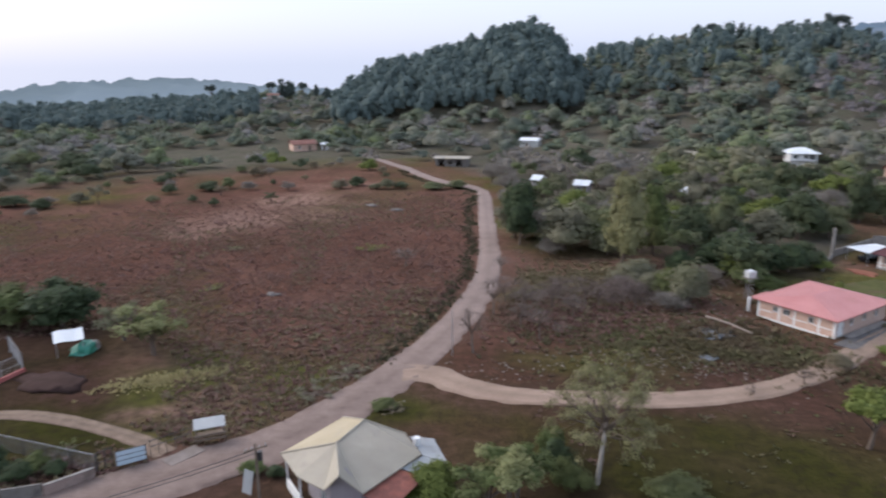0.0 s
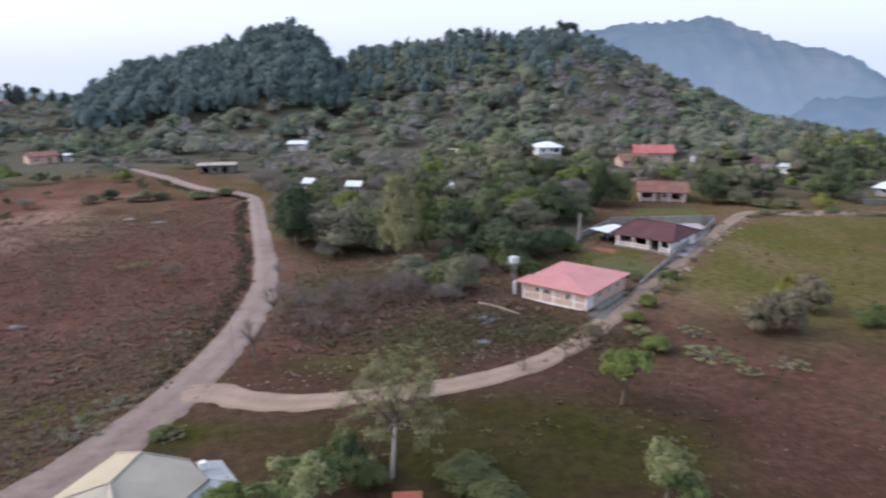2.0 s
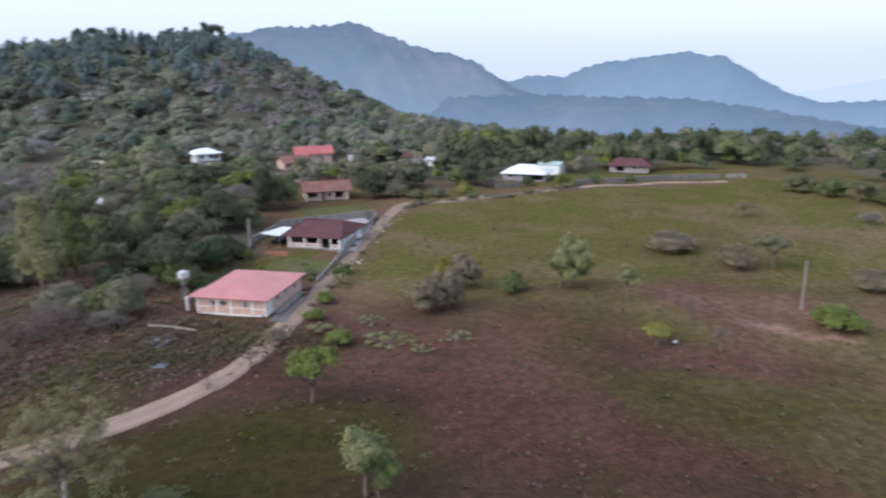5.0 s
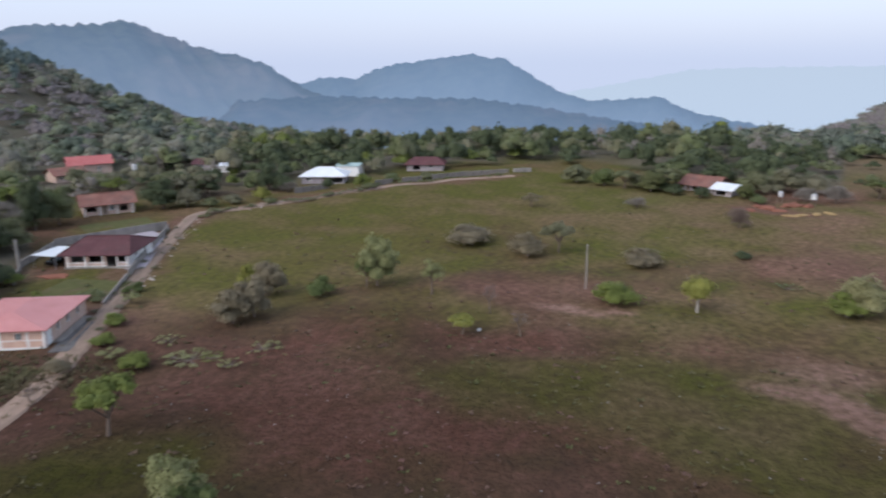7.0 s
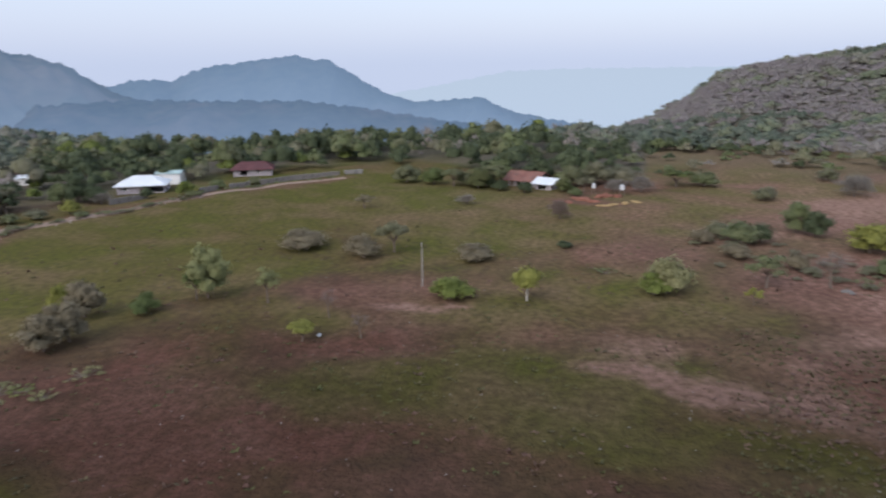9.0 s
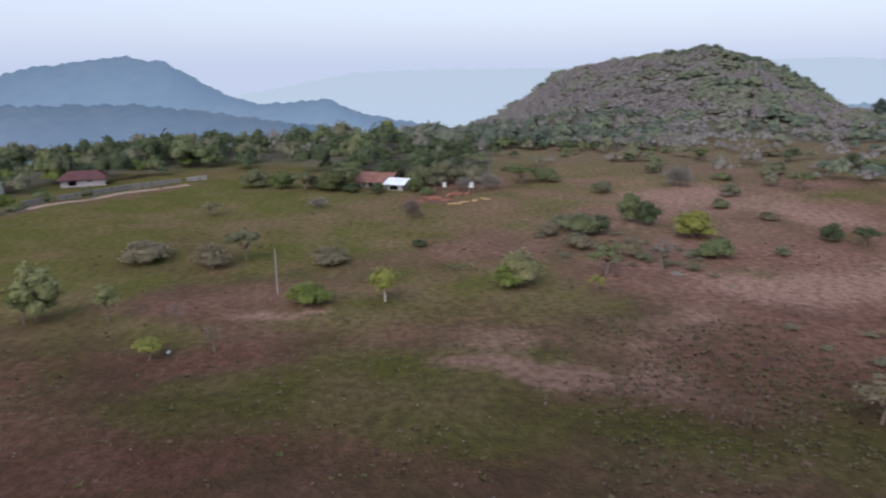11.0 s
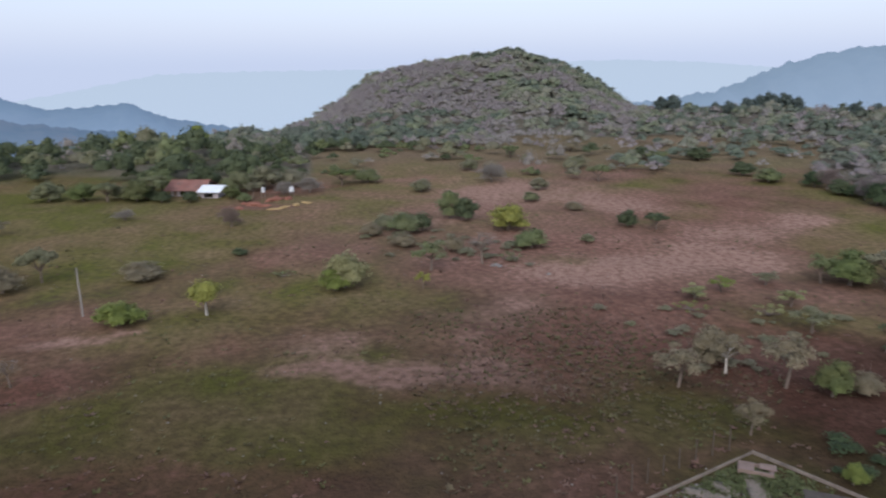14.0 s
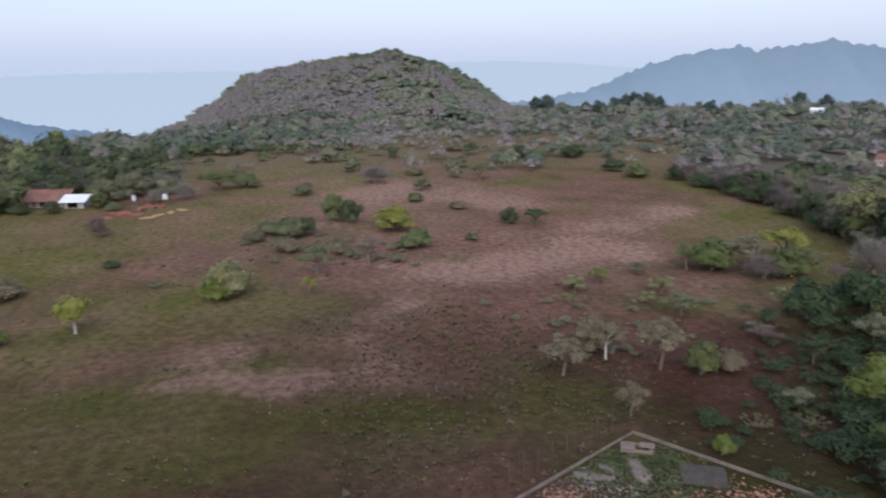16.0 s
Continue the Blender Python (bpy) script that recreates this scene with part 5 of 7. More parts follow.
# ---- single trees and bushes ----
SINGLE = [
    # bearing, distance, height, width, shape, hue, label
    (-32.2, 101.5, 6.8, 10.0, "round", "dark", "large dense dark green shade tree"), (-35.5, 106, 6, 9, "round", "green", "broad green tree beside the shade tree"), (-37.5, 112, 7, 9, "round", "dark", "dark green tree by the court"), (-26.3, 86, 6.6, 9, "open", "pale", "thin spreading tree with sparse green leaves"), (-26.2, 85.6, 5.0, 4.5, "open", "green", "small green tree amid dry grass"),
    (-28.2, 92, 5.0, 7, "open", "olive", "thin olive tree in dry grass"), (-32.9, 262, 7.5, 10, "umbrella", "green", "flat-topped green tree at the field's far side"), (-30.1, 262, 7.2, 13, "round", "dark", "wide dark tree at the field's far side"), (-26.5, 254, 6.5, 6, "tall", "olive", "slim olive tree beyond the field"), (-28.8, 194, 5.2, 5.5, "open", "olive", "small thin tree in the red field"),
    (-23.8, 202, 3.0, 4.4, "bush", "dark", "dark bush in the red field"), (-21.0, 204, 3.0, 7, "bush", "dark", "wide dark bush in the red field"), (-20.7, 181, 2.2, 2.6, "bush", "dark", "small dark bush in the red field"), (-19.5, 207, 3.4, 4, "round", "green", "small green tree in the red field"), (-34.1, 204, 3.0, 8, "bush", "dark", "low dark thicket in the red field"), (-32.0, 203, 2.4, 5, "bush", "dry", "dry thicket in the red field"), (-24.3, 222, 2.6, 5, "bush", "dark", "dark bush near the field's edge"),
    (-5.8, 116, 3.5, 6.4, "bare", "grey", "leafless grey shrub with a dense twig crown"), (-8.6, 128, 1.6, 6, "low", "bright", "low lime green shrub"), (-21.4, 111, .9, 4, "low", "bright", "low lime green weeds in red grass"), (-19.6, 134, .9, 4, "low", "green", "low green weeds in red grass"), (-3.4, 192, 2.4, 7, "bush", "green", "green bush beside the road"), (-6, 196, 2.2, 5, "bush", "dark", "dark bush beside the road"), (-8.5, 232, 4, 6, "bush", "bright", "lime green bush at the road's bend"), (-1.5, 194, 2.4, 6, "bush", "green", "green roadside bush"),
    (-36.8, 63.5, 1.7, 2.8, "bush", "dark", "dark leafy bush in the fenced lot"), (-35.4, 64.6, 1.4, 2.2, "bush", "green", "small leafy bush in the fenced lot"), (-34.2, 62.8, 1.2, 2.0, "bush", "dark", "low dark bush in the fenced lot"), (-38.2, 66, 2.2, 3.2, "round", "dark", "dark leafy tree in the fenced lot"), (-33.0, 66.5, 1.0, 2.6, "low", "green", "low green weeds in the fenced lot"), (-19.6, 55.6, 1.1, 2.2, "bush", "green", "small bush beside the utility pole"), (-17.6, 54.6, 1.0, 1.8, "bush", "dark", "low dark bush beside the house wall"), (-13.7, 69.5, 1.3, 5.6, "low", "olive", "olive bush on the road's edge"), (-10.9, 73.5, 1.1, 5.4, "low", "olive", "low olive bush on the road's edge"), (-8.0, 65, .9, 2.8, "bush", "green", "small bush by the road fork"), (-7.2, 64, 1.0, 3.0, "low", "beige", "dry flowering shrub by the fork"),
    (-.1, 78, 6.0, 4.6, "bare", "grey", "leafless tree beside the road"), (5.6, 83, 4.4, 3.6, "bare", "grey", "small leafless tree in dry scrub"), (3.9, 87, 3.8, 3.6, "bare", "dry", "leafless sapling in dry scrub"), (8.3, 92, 3.6, 4.4, "bare", "dry", "leafless scrub tree"), (10.4, 97, 3.4, 5, "bare", "grey", "leafless grey scrub tree"), (2.6, 98, 3.2, 4.5, "bare", "grey", "leafless roadside tree"), (6.9, 101, 3.4, 5, "bare", "dry", "dry brown scrub"), (12.5, 103, 3.2, 6, "bush", "bramble", "dry brown thicket"), (4.4, 93, 4.4, 4.2, "bare", "grey", "leafless brown scrub tree"), (6.6, 95, 4.8, 4.6, "bare", "grey", "leafless brown scrub tree"), (9.2, 97, 4.6, 4.4, "bare", "grey", "leafless brown scrub tree"), (11.4, 98, 4.6, 4.6, "bare", "grey", "leafless brown scrub tree"), (13.3, 98, 4.2, 4.4, "bare", "grey", "leafless brown scrub tree"), (1.6, 92, 5.4, 5.0, "bare", "grey", "leafless roadside tree"), (13.2, 108, 4.6, 7, "bush", "olive", "low olive thicket under the willow-like tree"), (15.9, 104, 4.6, 6, "bush", "leaf", "dark green thicket by the pond"),
    (14.6, 106, 3.4, 7, "bush", "olive", "olive thicket"), (2.2, 112, 3, 4, "bare", "grey", "bare roadside shrub"),
    (-4.2, 48.7, 3.4, 4.6, "round", "bright", "bright green citrus tree by the house"), (3.1, 49, 4.8, 7.2, "open", "pale", "soft pale green feathery tree"), (3.9, 49.6, 4.4, 6.4, "open", "leaf", "green feathery tree"), (1.2, 47.5, 4.0, 6.0, "open", "leaf", "green feathery shrub"), (7.5, 53, 3.4, 3.4, "bush", "dark", "dark green bush"), (8.6, 51.5, 2.6, 3.0, "bush", "green", "round green bush"), (6.8, 55, 3.6, 2.8, "round", "green", "small yellow-green tree"), (17.8, 51, 2.2, 5.6, "round", "green", "blue-green tree crown"), (20.5, 47, 3.0, 5.0, "round", "green", "blue-green leafy tree"),
    (12.0, 119, 16.0, 9.5, "tall", "straw", "tall soft green willow-like tree with a white trunk"), (14.3, 127, 13.5, 8, "tall", "leaf", "tall soft lime green tree"), (3.7, 130, 13, 8, "round", "deep", "tall dark evergreen"), (7.4, 128, 9, 11, "bush", "olive", "dull olive spreading tree"), (6.7, 186, 6, 6, "round", "olive", "olive tree beside the shed"), (5.0, 172, 5.0, 8, "bush", "olive", "low olive bush before a shed"), (8.9, 168, 4.4, 8, "bush", "green", "low green bush before a shed"), (7.5, 160, 5.6, 8, "round", "dark", "dark tree before the sheds"), (16.2, 158, 4.6, 7, "bush", "leaf", "leafy bush before the shelter"), (5.8, 134, 7, 8, "bush", "dry", "leafless grey tree"), (10.8, 126, 5, 6, "bush", "olive", "olive bush under tall trees"), (6.2, 124, 3.4, 5, "bush", "dry", "dry roadside thicket by the trees"), (3.3, 136, 9, 8, "round", "olive", "olive roadside tree"), (9.8, 131, 8, 9, "bush", "green", "broad green tree"), (16.9, 132, 9, 8, "round", "dark", "dark tree in the village wood"), (19.5, 134, 11, 7, "tall", "green", "tall green tree in the village wood"), (22.4, 138, 8, 9, "round", "olive", "broad olive tree"), (24.6, 148, 10, 10, "round", "dark", "dark broad tree"), (26.3, 158, 9, 9, "umbrella", "dry", "flat-topped dry tree"),
    (28.2, 170, 11, 9, "tall", "dark", "tall dark tree behind the lawn"), (29.8, 174, 9, 8, "round", "green", "green tree behind the lawn"), (36.9, 182, 8, 9, "round", "dark", "dark green tree by the lane's bend"), (38.6, 181, 5, 7, "bush", "olive", "olive bush by the lane"), (26.6, 178, 9, 12, "umbrella", "bright", "broad lime green tree"), (20.2, 186, 8, 9, "umbrella", "green", "flat-topped green tree"),
    (17.3, 101, 6.7, 6.5, "bush", "olive", "dense olive tree by the pond"), (20.4, 116, 4.4, 4.5, "bush", "bright", "lime green bush"), (21.6, 118, 5.2, 6, "round", "deep", "dark leafy tree at the wood's edge"), (22.9, 121, 5.0, 6, "round", "deep", "dark leafy tree behind the water tower"), (24.2, 124, 5.4, 6.5, "bush", "deep", "dark dense tree behind the water tower"), (25.4, 128, 4.6, 6, "bush", "dark", "dark dense bush beside the wall"), (18.9, 119, 6, 6.5, "round", "deep", "dark dense tree at the wood's edge"), (16.4, 116, 4.6, 5, "bush", "deep", "dark low tree at the wood's edge"), (23.4, 107, 1.8, 4, "bush", "deep", "dark low bush behind the house"), (15.2, 195, 8.4, 11, "round", "bright", "broad lime green tree in the village"), (18.6, 112, 3.2, 5, "bush", "dry", "dry thicket by the wood"), (22.9, 111, 2.6, 4.5, "bush", "green", "green bush behind the house"), (15.8, 98, 2.8, 5.5, "bush", "dry", "dry brown bush by the pond"), (27.6, 112, 2.6, 2.6, "bush", "bright", "lime green bush on the lawn"), (26.2, 128, 2.5, 4, "bush", "bright", "yellow-green bush by the wall"),
    (31.0, 67.5, 5.8, 6.4, "umbrella", "bright", "small lime green tree with a leaning trunk"), (35.3, 50, 6.0, 5.8, "open", "pale", "pale green thin-leaved tree"), (36.6, 48.5, 4.6, 4.4, "open", "green", "thin green tree"), (33.6, 83, 2.2, 3.6, "bush", "bright", "lime green weeds by the lane"), (31.6, 92, 1.6, 3.0, "bush", "bright", "lime green bush beside the lane"), (32.6, 99, 1.8, 3.2, "bush", "bright", "low lime green bush beside the lane"), (33.9, 108, 1.8, 3.4, "open", "pale", "pale green straggling bush beside the lane"), (34.2, 114, 1.6, 3.0, "bush", "leaf", "low green bush beside the lane"), (32.0, 87, 1.4, 3.4, "open", "pale", "pale weedy shrub beside the lane"), (22.6, 74, 1.2, 2.6, "bare", "dry", "dry shrub on the lane's edge"), (26.2, 79, 1.8, 3.2, "bare", "dry", "dry bush on the lane's edge"), (28.3, 86, 1.6, 3, "bush", "beige", "dry bush on the lane's edge"),
    (41.2, 92.5, 5.0, 6.0, "round", "beige", "rounded beige dry bush"), (42.9, 94.5, 5.6, 5.2, "round", "beige", "rounded grey-beige dry tree"), (44.2, 104, 5.6, 6.0, "round", "beige", "rounded grey-brown dry tree"), (42.6, 108, 4.4, 3, "bush", "yellow", "small yellow-green bush among dry trees"), (48.4, 102, 3.0, 4, "bush", "green", "small round green bush"), (53.1, 106, 8.6, 6.4, "round", "pale", "slender pale green tree"), (52.2, 105, 5.2, 4.2, "open", "green", "thin green tree"), (57.7, 101, 5.4, 5, "open", "pale", "faint thin-leaved tree"), (60.8, 132, 3.8, 9.5, "bush", "beige", "broad rounded brown thicket"),
    (65.6, 123, 4.6, 6.4, "bush", "beige", "rounded brown dry bush"), (68.2, 126, 6.0, 6.4, "umbrella", "olive", "olive tree beside a dry bush"), (60.2, 85, 2.7, 4.6, "umbrella", "yellow", "pale yellow-green shrub"), (72.8, 98, 3.6, 6.2, "bush", "bright", "wide lime green bush"), (62.6, 92, 4.4, 3, "bare", "grey", "bare grey sapling"), (65.2, 84, 3.6, 3, "bare", "grey", "bare sapling in the pasture"),
    (37.6, 83, .6, 7.5, "low", "pale", "low pale lime weeds"), (39.4, 82, .5, 3.5, "low", "bright", "low lime green weeds"), (43.6, 83, .7, 4.5, "low", "pale", "low lime green weeds in the pasture"), (40.6, 79, .8, 3.6, "low", "pale", "low pale weeds"), (36.2, 90, .8, 4, "low", "pale", "low green weeds by the lane"),
    (79.3, 98, 5.4, 6.0, "lollipop", "yellow", "small yellow-green tree with a white trunk"), (90.5, 106, 6.2, 7.4, "bush", "straw", "large rounded bush, half green, half dry"), (89.6, 104.5, 3.6, 5, "bush", "bright", "green skirt of a large bush"), (82.3, 130, 1.4, 3, "bush", "dark", "small dark bush"), (74.9, 121, 3.2, 7.2, "bush", "beige", "rounded brown thicket"), (81.8, 155, 4.6, 5, "round", "russet", "small brown dry tree"), (65.9, 169, 3.4, 5.6, "open", "beige", "pale dry tree in the pasture"), (74.2, 171, 2.8, 5, "bush", "dry", "low brown bush"), (85.6, 114, 1.0, 4, "low", "green", "low green weeds"),
    (95.6, 141, 4.6, 8, "bush", "green", "green thicket in the pasture"), (97.0, 143, 4.4, 5, "bush", "dark", "dark green bush"), (99.3, 154, 6.7, 6.6, "round", "green", "green tree in the pasture"), (100.6, 151, 5.4, 5.5, "round", "dark", "dark tree in the pasture"), (104.1, 143, 5.8, 9, "round", "yellow", "broad yellow-green flat-topped tree"), (106.0, 130, 4.0, 6.4, "bush", "green", "rounded green bush"), (95.4, 130, 2.8, 5.4, "bush", "beige", "beige dry bush"), (92.8, 139, 3.0, 5, "bush", "beige", "pale dry bush"), (102.0, 118, 6.0, 7.2, "bare", "grey", "leafless grey tree with a dark trunk"),
    (97.7, 113, 5.2, 7.4, "open", "green", "thin light green tree"), (97.0, 104, 3.0, 2.8, "open", "yellow", "small pale yellow tree"), (102.7, 204, 6.0, 10, "round", "dry", "wide brown dry tree"), (100.9, 229, 3.8, 6.4, "round", "olive", "olive tree on the slope"), (113.6, 150, 3.9, 4.6, "round", "dark", "small round dark tree"), (115.8, 148, 3.6, 5.2, "umbrella", "dark", "small flat-topped dark tree"), (110.5, 135, 1.8, 3, "bush", "olive", "small olive bush"), (104.3, 120, 2.4, 5, "low", "green", "low green thicket"), (99.6, 126, 3.2, 4.4, "bush", "beige", "pale dry bush in the pasture"),
    (118.4, 73.5, 4.8, 5.8, "open", "beige", "pale thin tree with white stems"), (121.9, 78.5, 4.8, 5.2, "open", "beige", "pale tree with white forked stems"), (120.6, 80, 4.8, 4.6, "round", "beige", "thin pale green tree"), (126.3, 77, 6.2, 6.2, "open", "beige", "pale grey-leaved tree"), (129.5, 77, 4.2, 3.8, "bush", "leaf", "dense green bush"), (131.6, 79, 2.6, 3.6, "bush", "beige", "dry bush"), (124.2, 65, 3.6, 3.4, "open", "beige", "small beige-leaved tree behind the wall"), (131.7, 60, 2.2, 1.8, "bush", "bright", "small lime green shrub by the wall"), (135.2, 101, 3.9, 5.2, "open", "pale", "thin pale tree"), (127.6, 95, 3.6, 5.6, "open", "olive", "thin olive tree"), (124.6, 100, 2.4, 5, "low", "pale", "low pale bushes"), (118.9, 98, 1.6, 5, "low", "bright", "low lime green bush"),
    (139.2, 145, 12.5, 12, "open", "straw", "tall broad tree with golden green leaves and pale limbs"), (139.6, 146, 10, 9, "round", "leaf", "green tree within the tall golden one"), (142.5, 140, 14, 14, "round", "deep", "tall dark tree"), (127.8, 120, 4.6, 6, "open", "green", "loose green bush in a row"), (129.6, 121, 5.6, 8, "bush", "leaf", "dense green bush in a row"), (132.0, 123, 6.2, 9, "open", "olive", "straggling olive bush in a row"), (133.4, 118, 4.6, 6, "bush", "bramble", "brown twiggy bush in a row"), (134.8, 121, 5.4, 8, "bush", "leaf", "broad green bush in a row"), (134.6, 129, 6, 9, "umbrella", "yellow", "yellow-green flat-topped tree"), (136.4, 124, 4.4, 6, "open", "green", "loose light green bush in a row"), (136.9, 100, 6, 7, "bush", "dark", "dark green bush"), (140.2, 104, 7, 8, "round", "dark", "dark green tree of the thicket"), (142.4, 98, 7, 8, "round", "leaf", "green tree of the thicket"), (141.0, 92, 5, 6, "open", "olive", "olive straggling tree of the thicket"), (143.0, 86, 6, 6, "round", "dark", "dark tree of the thicket"), (141.6, 77, 5.4, 5.0, "bush", "bright", "bright green leafy bush of the thicket"), (144.6, 70, 6.5, 6.5, "round", "dark", "tall dark tree of the thicket"), (143.6, 64, 5, 5.5, "open", "leaf", "leafy green tree of the thicket"), (145.2, 60, 6, 6, "round", "dark", "broad dark tree of the thicket"), (139.2, 110, 4.4, 6, "bush", "dark", "dark low bush of the thicket"), (138.2, 117, 4, 5, "open", "bramble", "brown twiggy bush of the thicket"), (137.8, 70, 1.2, 3.6, "low", "green", "low green weeds"), (137.4, 85, 3.4, 4.4, "open", "dark", "dark straggling bush"), (136.8, 73, 2.0, 3.6, "open", "olive", "dull olive thicket"), (134.0, 67, 1.4, 3.4, "low", "green", "low green weeds"), (133.8, 90, 2, 5, "open", "russet", "dry brown scrub"),
    (75.2, 194, 6, 8, "round", "leaf", "round green tree beside the farmhouse"), (76.3, 197, 6.5, 8.5, "umbrella", "green", "spreading green tree beside the farmhouse"), (73.2, 197, 5, 8, "umbrella", "green", "flat green tree near the farmhouse"), (71.6, 201, 5, 8, "round", "leaf", "green tree near the farmhouse"), (76.9, 192, 3, 5, "bush", "dark", "dark bush beside the farmhouse"), (82.0, 190, 4, 5, "round", "leaf", "small tree by the red earth"), (83.6, 189, 4.4, 5, "open", "olive", "thin olive tree by the red earth"), (86.0, 191, 4, 6, "round", "dry", "dry brown tree by the red earth"), (69.4, 206, 5.5, 9, "round", "green", "round green tree at the wood's edge"), (90.6, 205, 5, 10, "umbrella", "leaf", "broad green tree at the wood's edge"), (92.6, 207, 4.6, 9, "bush", "green", "broad green bush at the wood's edge"), (78.9, 189.5, 3.2, 4.6, "bush", "dark", "dark round bush before the farmhouse"), (82.6, 198, 6.5, 8, "round", "green", "olive tree beside the farmhouse"), (84.6, 202, 7, 10, "round", "olive", "broad olive tree beside the farmhouse"), (86.6, 204, 6, 9, "bush", "olive", "olive thicket behind the farmhouse"), (80, 208, 7.5, 10, "round", "dark", "dark tree behind the farmhouse"), (77, 207, 6.5, 9, "round", "green", "green tree behind the farmhouse"), (88.0, 192, 4.6, 7, "round", "dry", "brown rounded tree by the red earth"), (75.9, 197, 4, 6, "bush", "dark", "dark hedge bush"), (74.2, 200, 4, 7, "bush", "green", "green hedge bush"), (83.0, 184, 2.4, 4, "bush", "green", "small bush on red earth"), (49.4, 199, 3.2, 3.8, "bush", "dark", "dark bush before the white house"), (52.2, 199, 4.2, 4.6, "round", "bright", "yellow-green tree by the fence"), (46.3, 196, 3.4, 6, "bush", "dry", "dry brown hedge bush"), (44.2, 184, 3.6, 5, "bush", "yellow", "yellow bush by the lane"), (54.6, 207, 2.8, 5, "bush", "green", "green hedge bush by the lane"), (57.4, 213, 2.4, 5, "bush", "green", "low hedge bush by the lane"), (42.0, 182, 2.6, 5, "bush", "olive", "olive hedge bush by the lane"), (40.3, 179, 2.4, 4.5, "bush", "green", "green hedge bush by the lane"),
    (97.0, 190, 3.6, 6, "round", "olive", "dull olive bush on the slope"), (102.7, 222, 4.2, 7, "bush", "beige", "brown dry bush on the slope"), (106.5, 193, 3.6, 5.5, "round", "olive", "olive bush on the far pasture"), (111.2, 209, 5, 8, "umbrella", "green", "flat-topped green tree on the slope"), (114.3, 262, 5, 8, "round", "dark", "dark tree above the pasture"), (115.6, 249, 4.4, 8, "umbrella", "green", "green tree above the pasture"), (109.4, 236, 4.4, 8, "bush", "olive", "olive thicket above the pasture"), (104.2, 261, 4.6, 8, "umbrella", "green", "flat-topped tree on the rise"), (118.6, 261, 5, 9, "round", "dark", "dark green tree on the rise"), (121.7, 230, 4.4, 8, "round", "dark", "dark round tree on the far side"), (123.5, 220, 4.6, 8, "bush", "green", "green bush on the far side"), (108.9, 282, 4.4, 9, "bush", "beige", "brown dry thicket on the rise"), (94.0, 146, 3.4, 6, "bush", "olive", "olive bush beside the thicket"), (119.1, 104, 2.2, 5, "open", "pale", "pale green straggling shrub"), (121.0, 109, 2.4, 4.6, "open", "bright", "lime green straggling shrub"), (124.1, 115, 2.2, 5, "open", "olive", "olive straggling shrub"), (126.0, 106, 2.6, 5, "open", "pale", "pale straggling shrub on bare earth"), (109.4, 166, 2.2, 4.4, "bush", "beige", "small beige dry bush"), (105.9, 176, 2.6, 4.6, "bush", "green", "small green bush"),
]
WHITE_TRUNKS = {12.2, 79.3, 121.9}
for i, (az, r, high, wide, shape, hue, words) in enumerate(SINGLE):
    nm = "tree" if "tree" in words or "evergreen" in words or "sapling" in words else "weeds" if "weeds" in words else "bush"
    # Darker leaf copies close by: the thinner haze is painted into their colour.
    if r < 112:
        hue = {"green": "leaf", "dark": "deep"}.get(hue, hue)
    if shape == "bare" and r < 112:
        hue = "bramble"
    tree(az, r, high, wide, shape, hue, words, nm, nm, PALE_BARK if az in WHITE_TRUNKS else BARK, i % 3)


g = np.random.default_rng(44)
for i in range(46):
    az, r = g.uniform(-36, -7), g.uniform(178, 250)
    if float(line_gap(*at(az, r), ROAD_LINE[::2])) < 6:
        continue
    hue = ("dark", "olive", "dry", "green", "beige")[i % 5]
    size = g.uniform(1.6, 3.4)
    tree(az, r, size, size * g.uniform(1.2, 2.0), ("bush", "round", "open")[i % 3], hue, {"dark": "dark bush at the red field's far side", "olive": "dull olive bush at the red field's far side", "dry": "leafless bush at the red field's far side", "green": "green bush at the red field's far side", "beige": "beige dry bush at the red field's far side"}[hue], "bush", "bush", BARK, i % 3, group="bushes at the field's far side")

HEDGE = spline([at(*p) for p in [(126.6, 216), (129, 204), (131.5, 192), (135.2, 171), (138.2, 154), (141, 147)]], 4.6)
for i, (hx, hy) in enumerate(HEDGE):
    az, r = math.degrees(math.atan2(hx, hy)), math.hypot(hx, hy) + 2.5 * math.sin(i * 2.3)
    hue = ("deep", "bramble", "dark", "deep", "mauve")[i % 5]
    tree(az, r, 4.6 + 1.6 * math.sin(i * 1.7) + i * .06, 6.6 + 1.2 * math.sin(i * 2.9), "bush" if i % 2 else "round", hue, {"deep": "dark dense tree of the field's hedge", "dark": "dark green tree of the field's hedge", "bramble": "brown leafless bush of the field's hedge", "mauve": "grey leafless tree of the field's hedge"}[hue], "tree", "tree", BARK, i % 3, group="hedge along the field")

CREST = [(8.9, 520, 13), (10.2, 530, 12), (12.6, 535, 12), (16.4, 540, 17), (17.4, 538, 15), (19.4, 540, 15), (21.7, 540, 13), (22.6, 540, 14), (23.6, 538, 17), (24.9, 538, 19), (25.7, 538, 18), (27.3, 540, 14), (14.8, 540, 10), (-15.8, 600, 15), (-15.0, 600, 18), (-14.4, 600, 17), (-13.4, 600, 15), (-12.4, 600, 14), (-11.6, 600, 13), (-20.2, 610, 16),
         (115.6, 455, 10), (116.4, 455, 11), (119.4, 460, 8), (120.4, 460, 9), (121.6, 458, 10), (122.4, 458, 11), (123.2, 458, 12), (124.0, 458, 11), (124.9, 458, 9), (128.5, 455, 9), (129.8, 455, 9), (134.4, 450, 10), (136.2, 450, 9)]
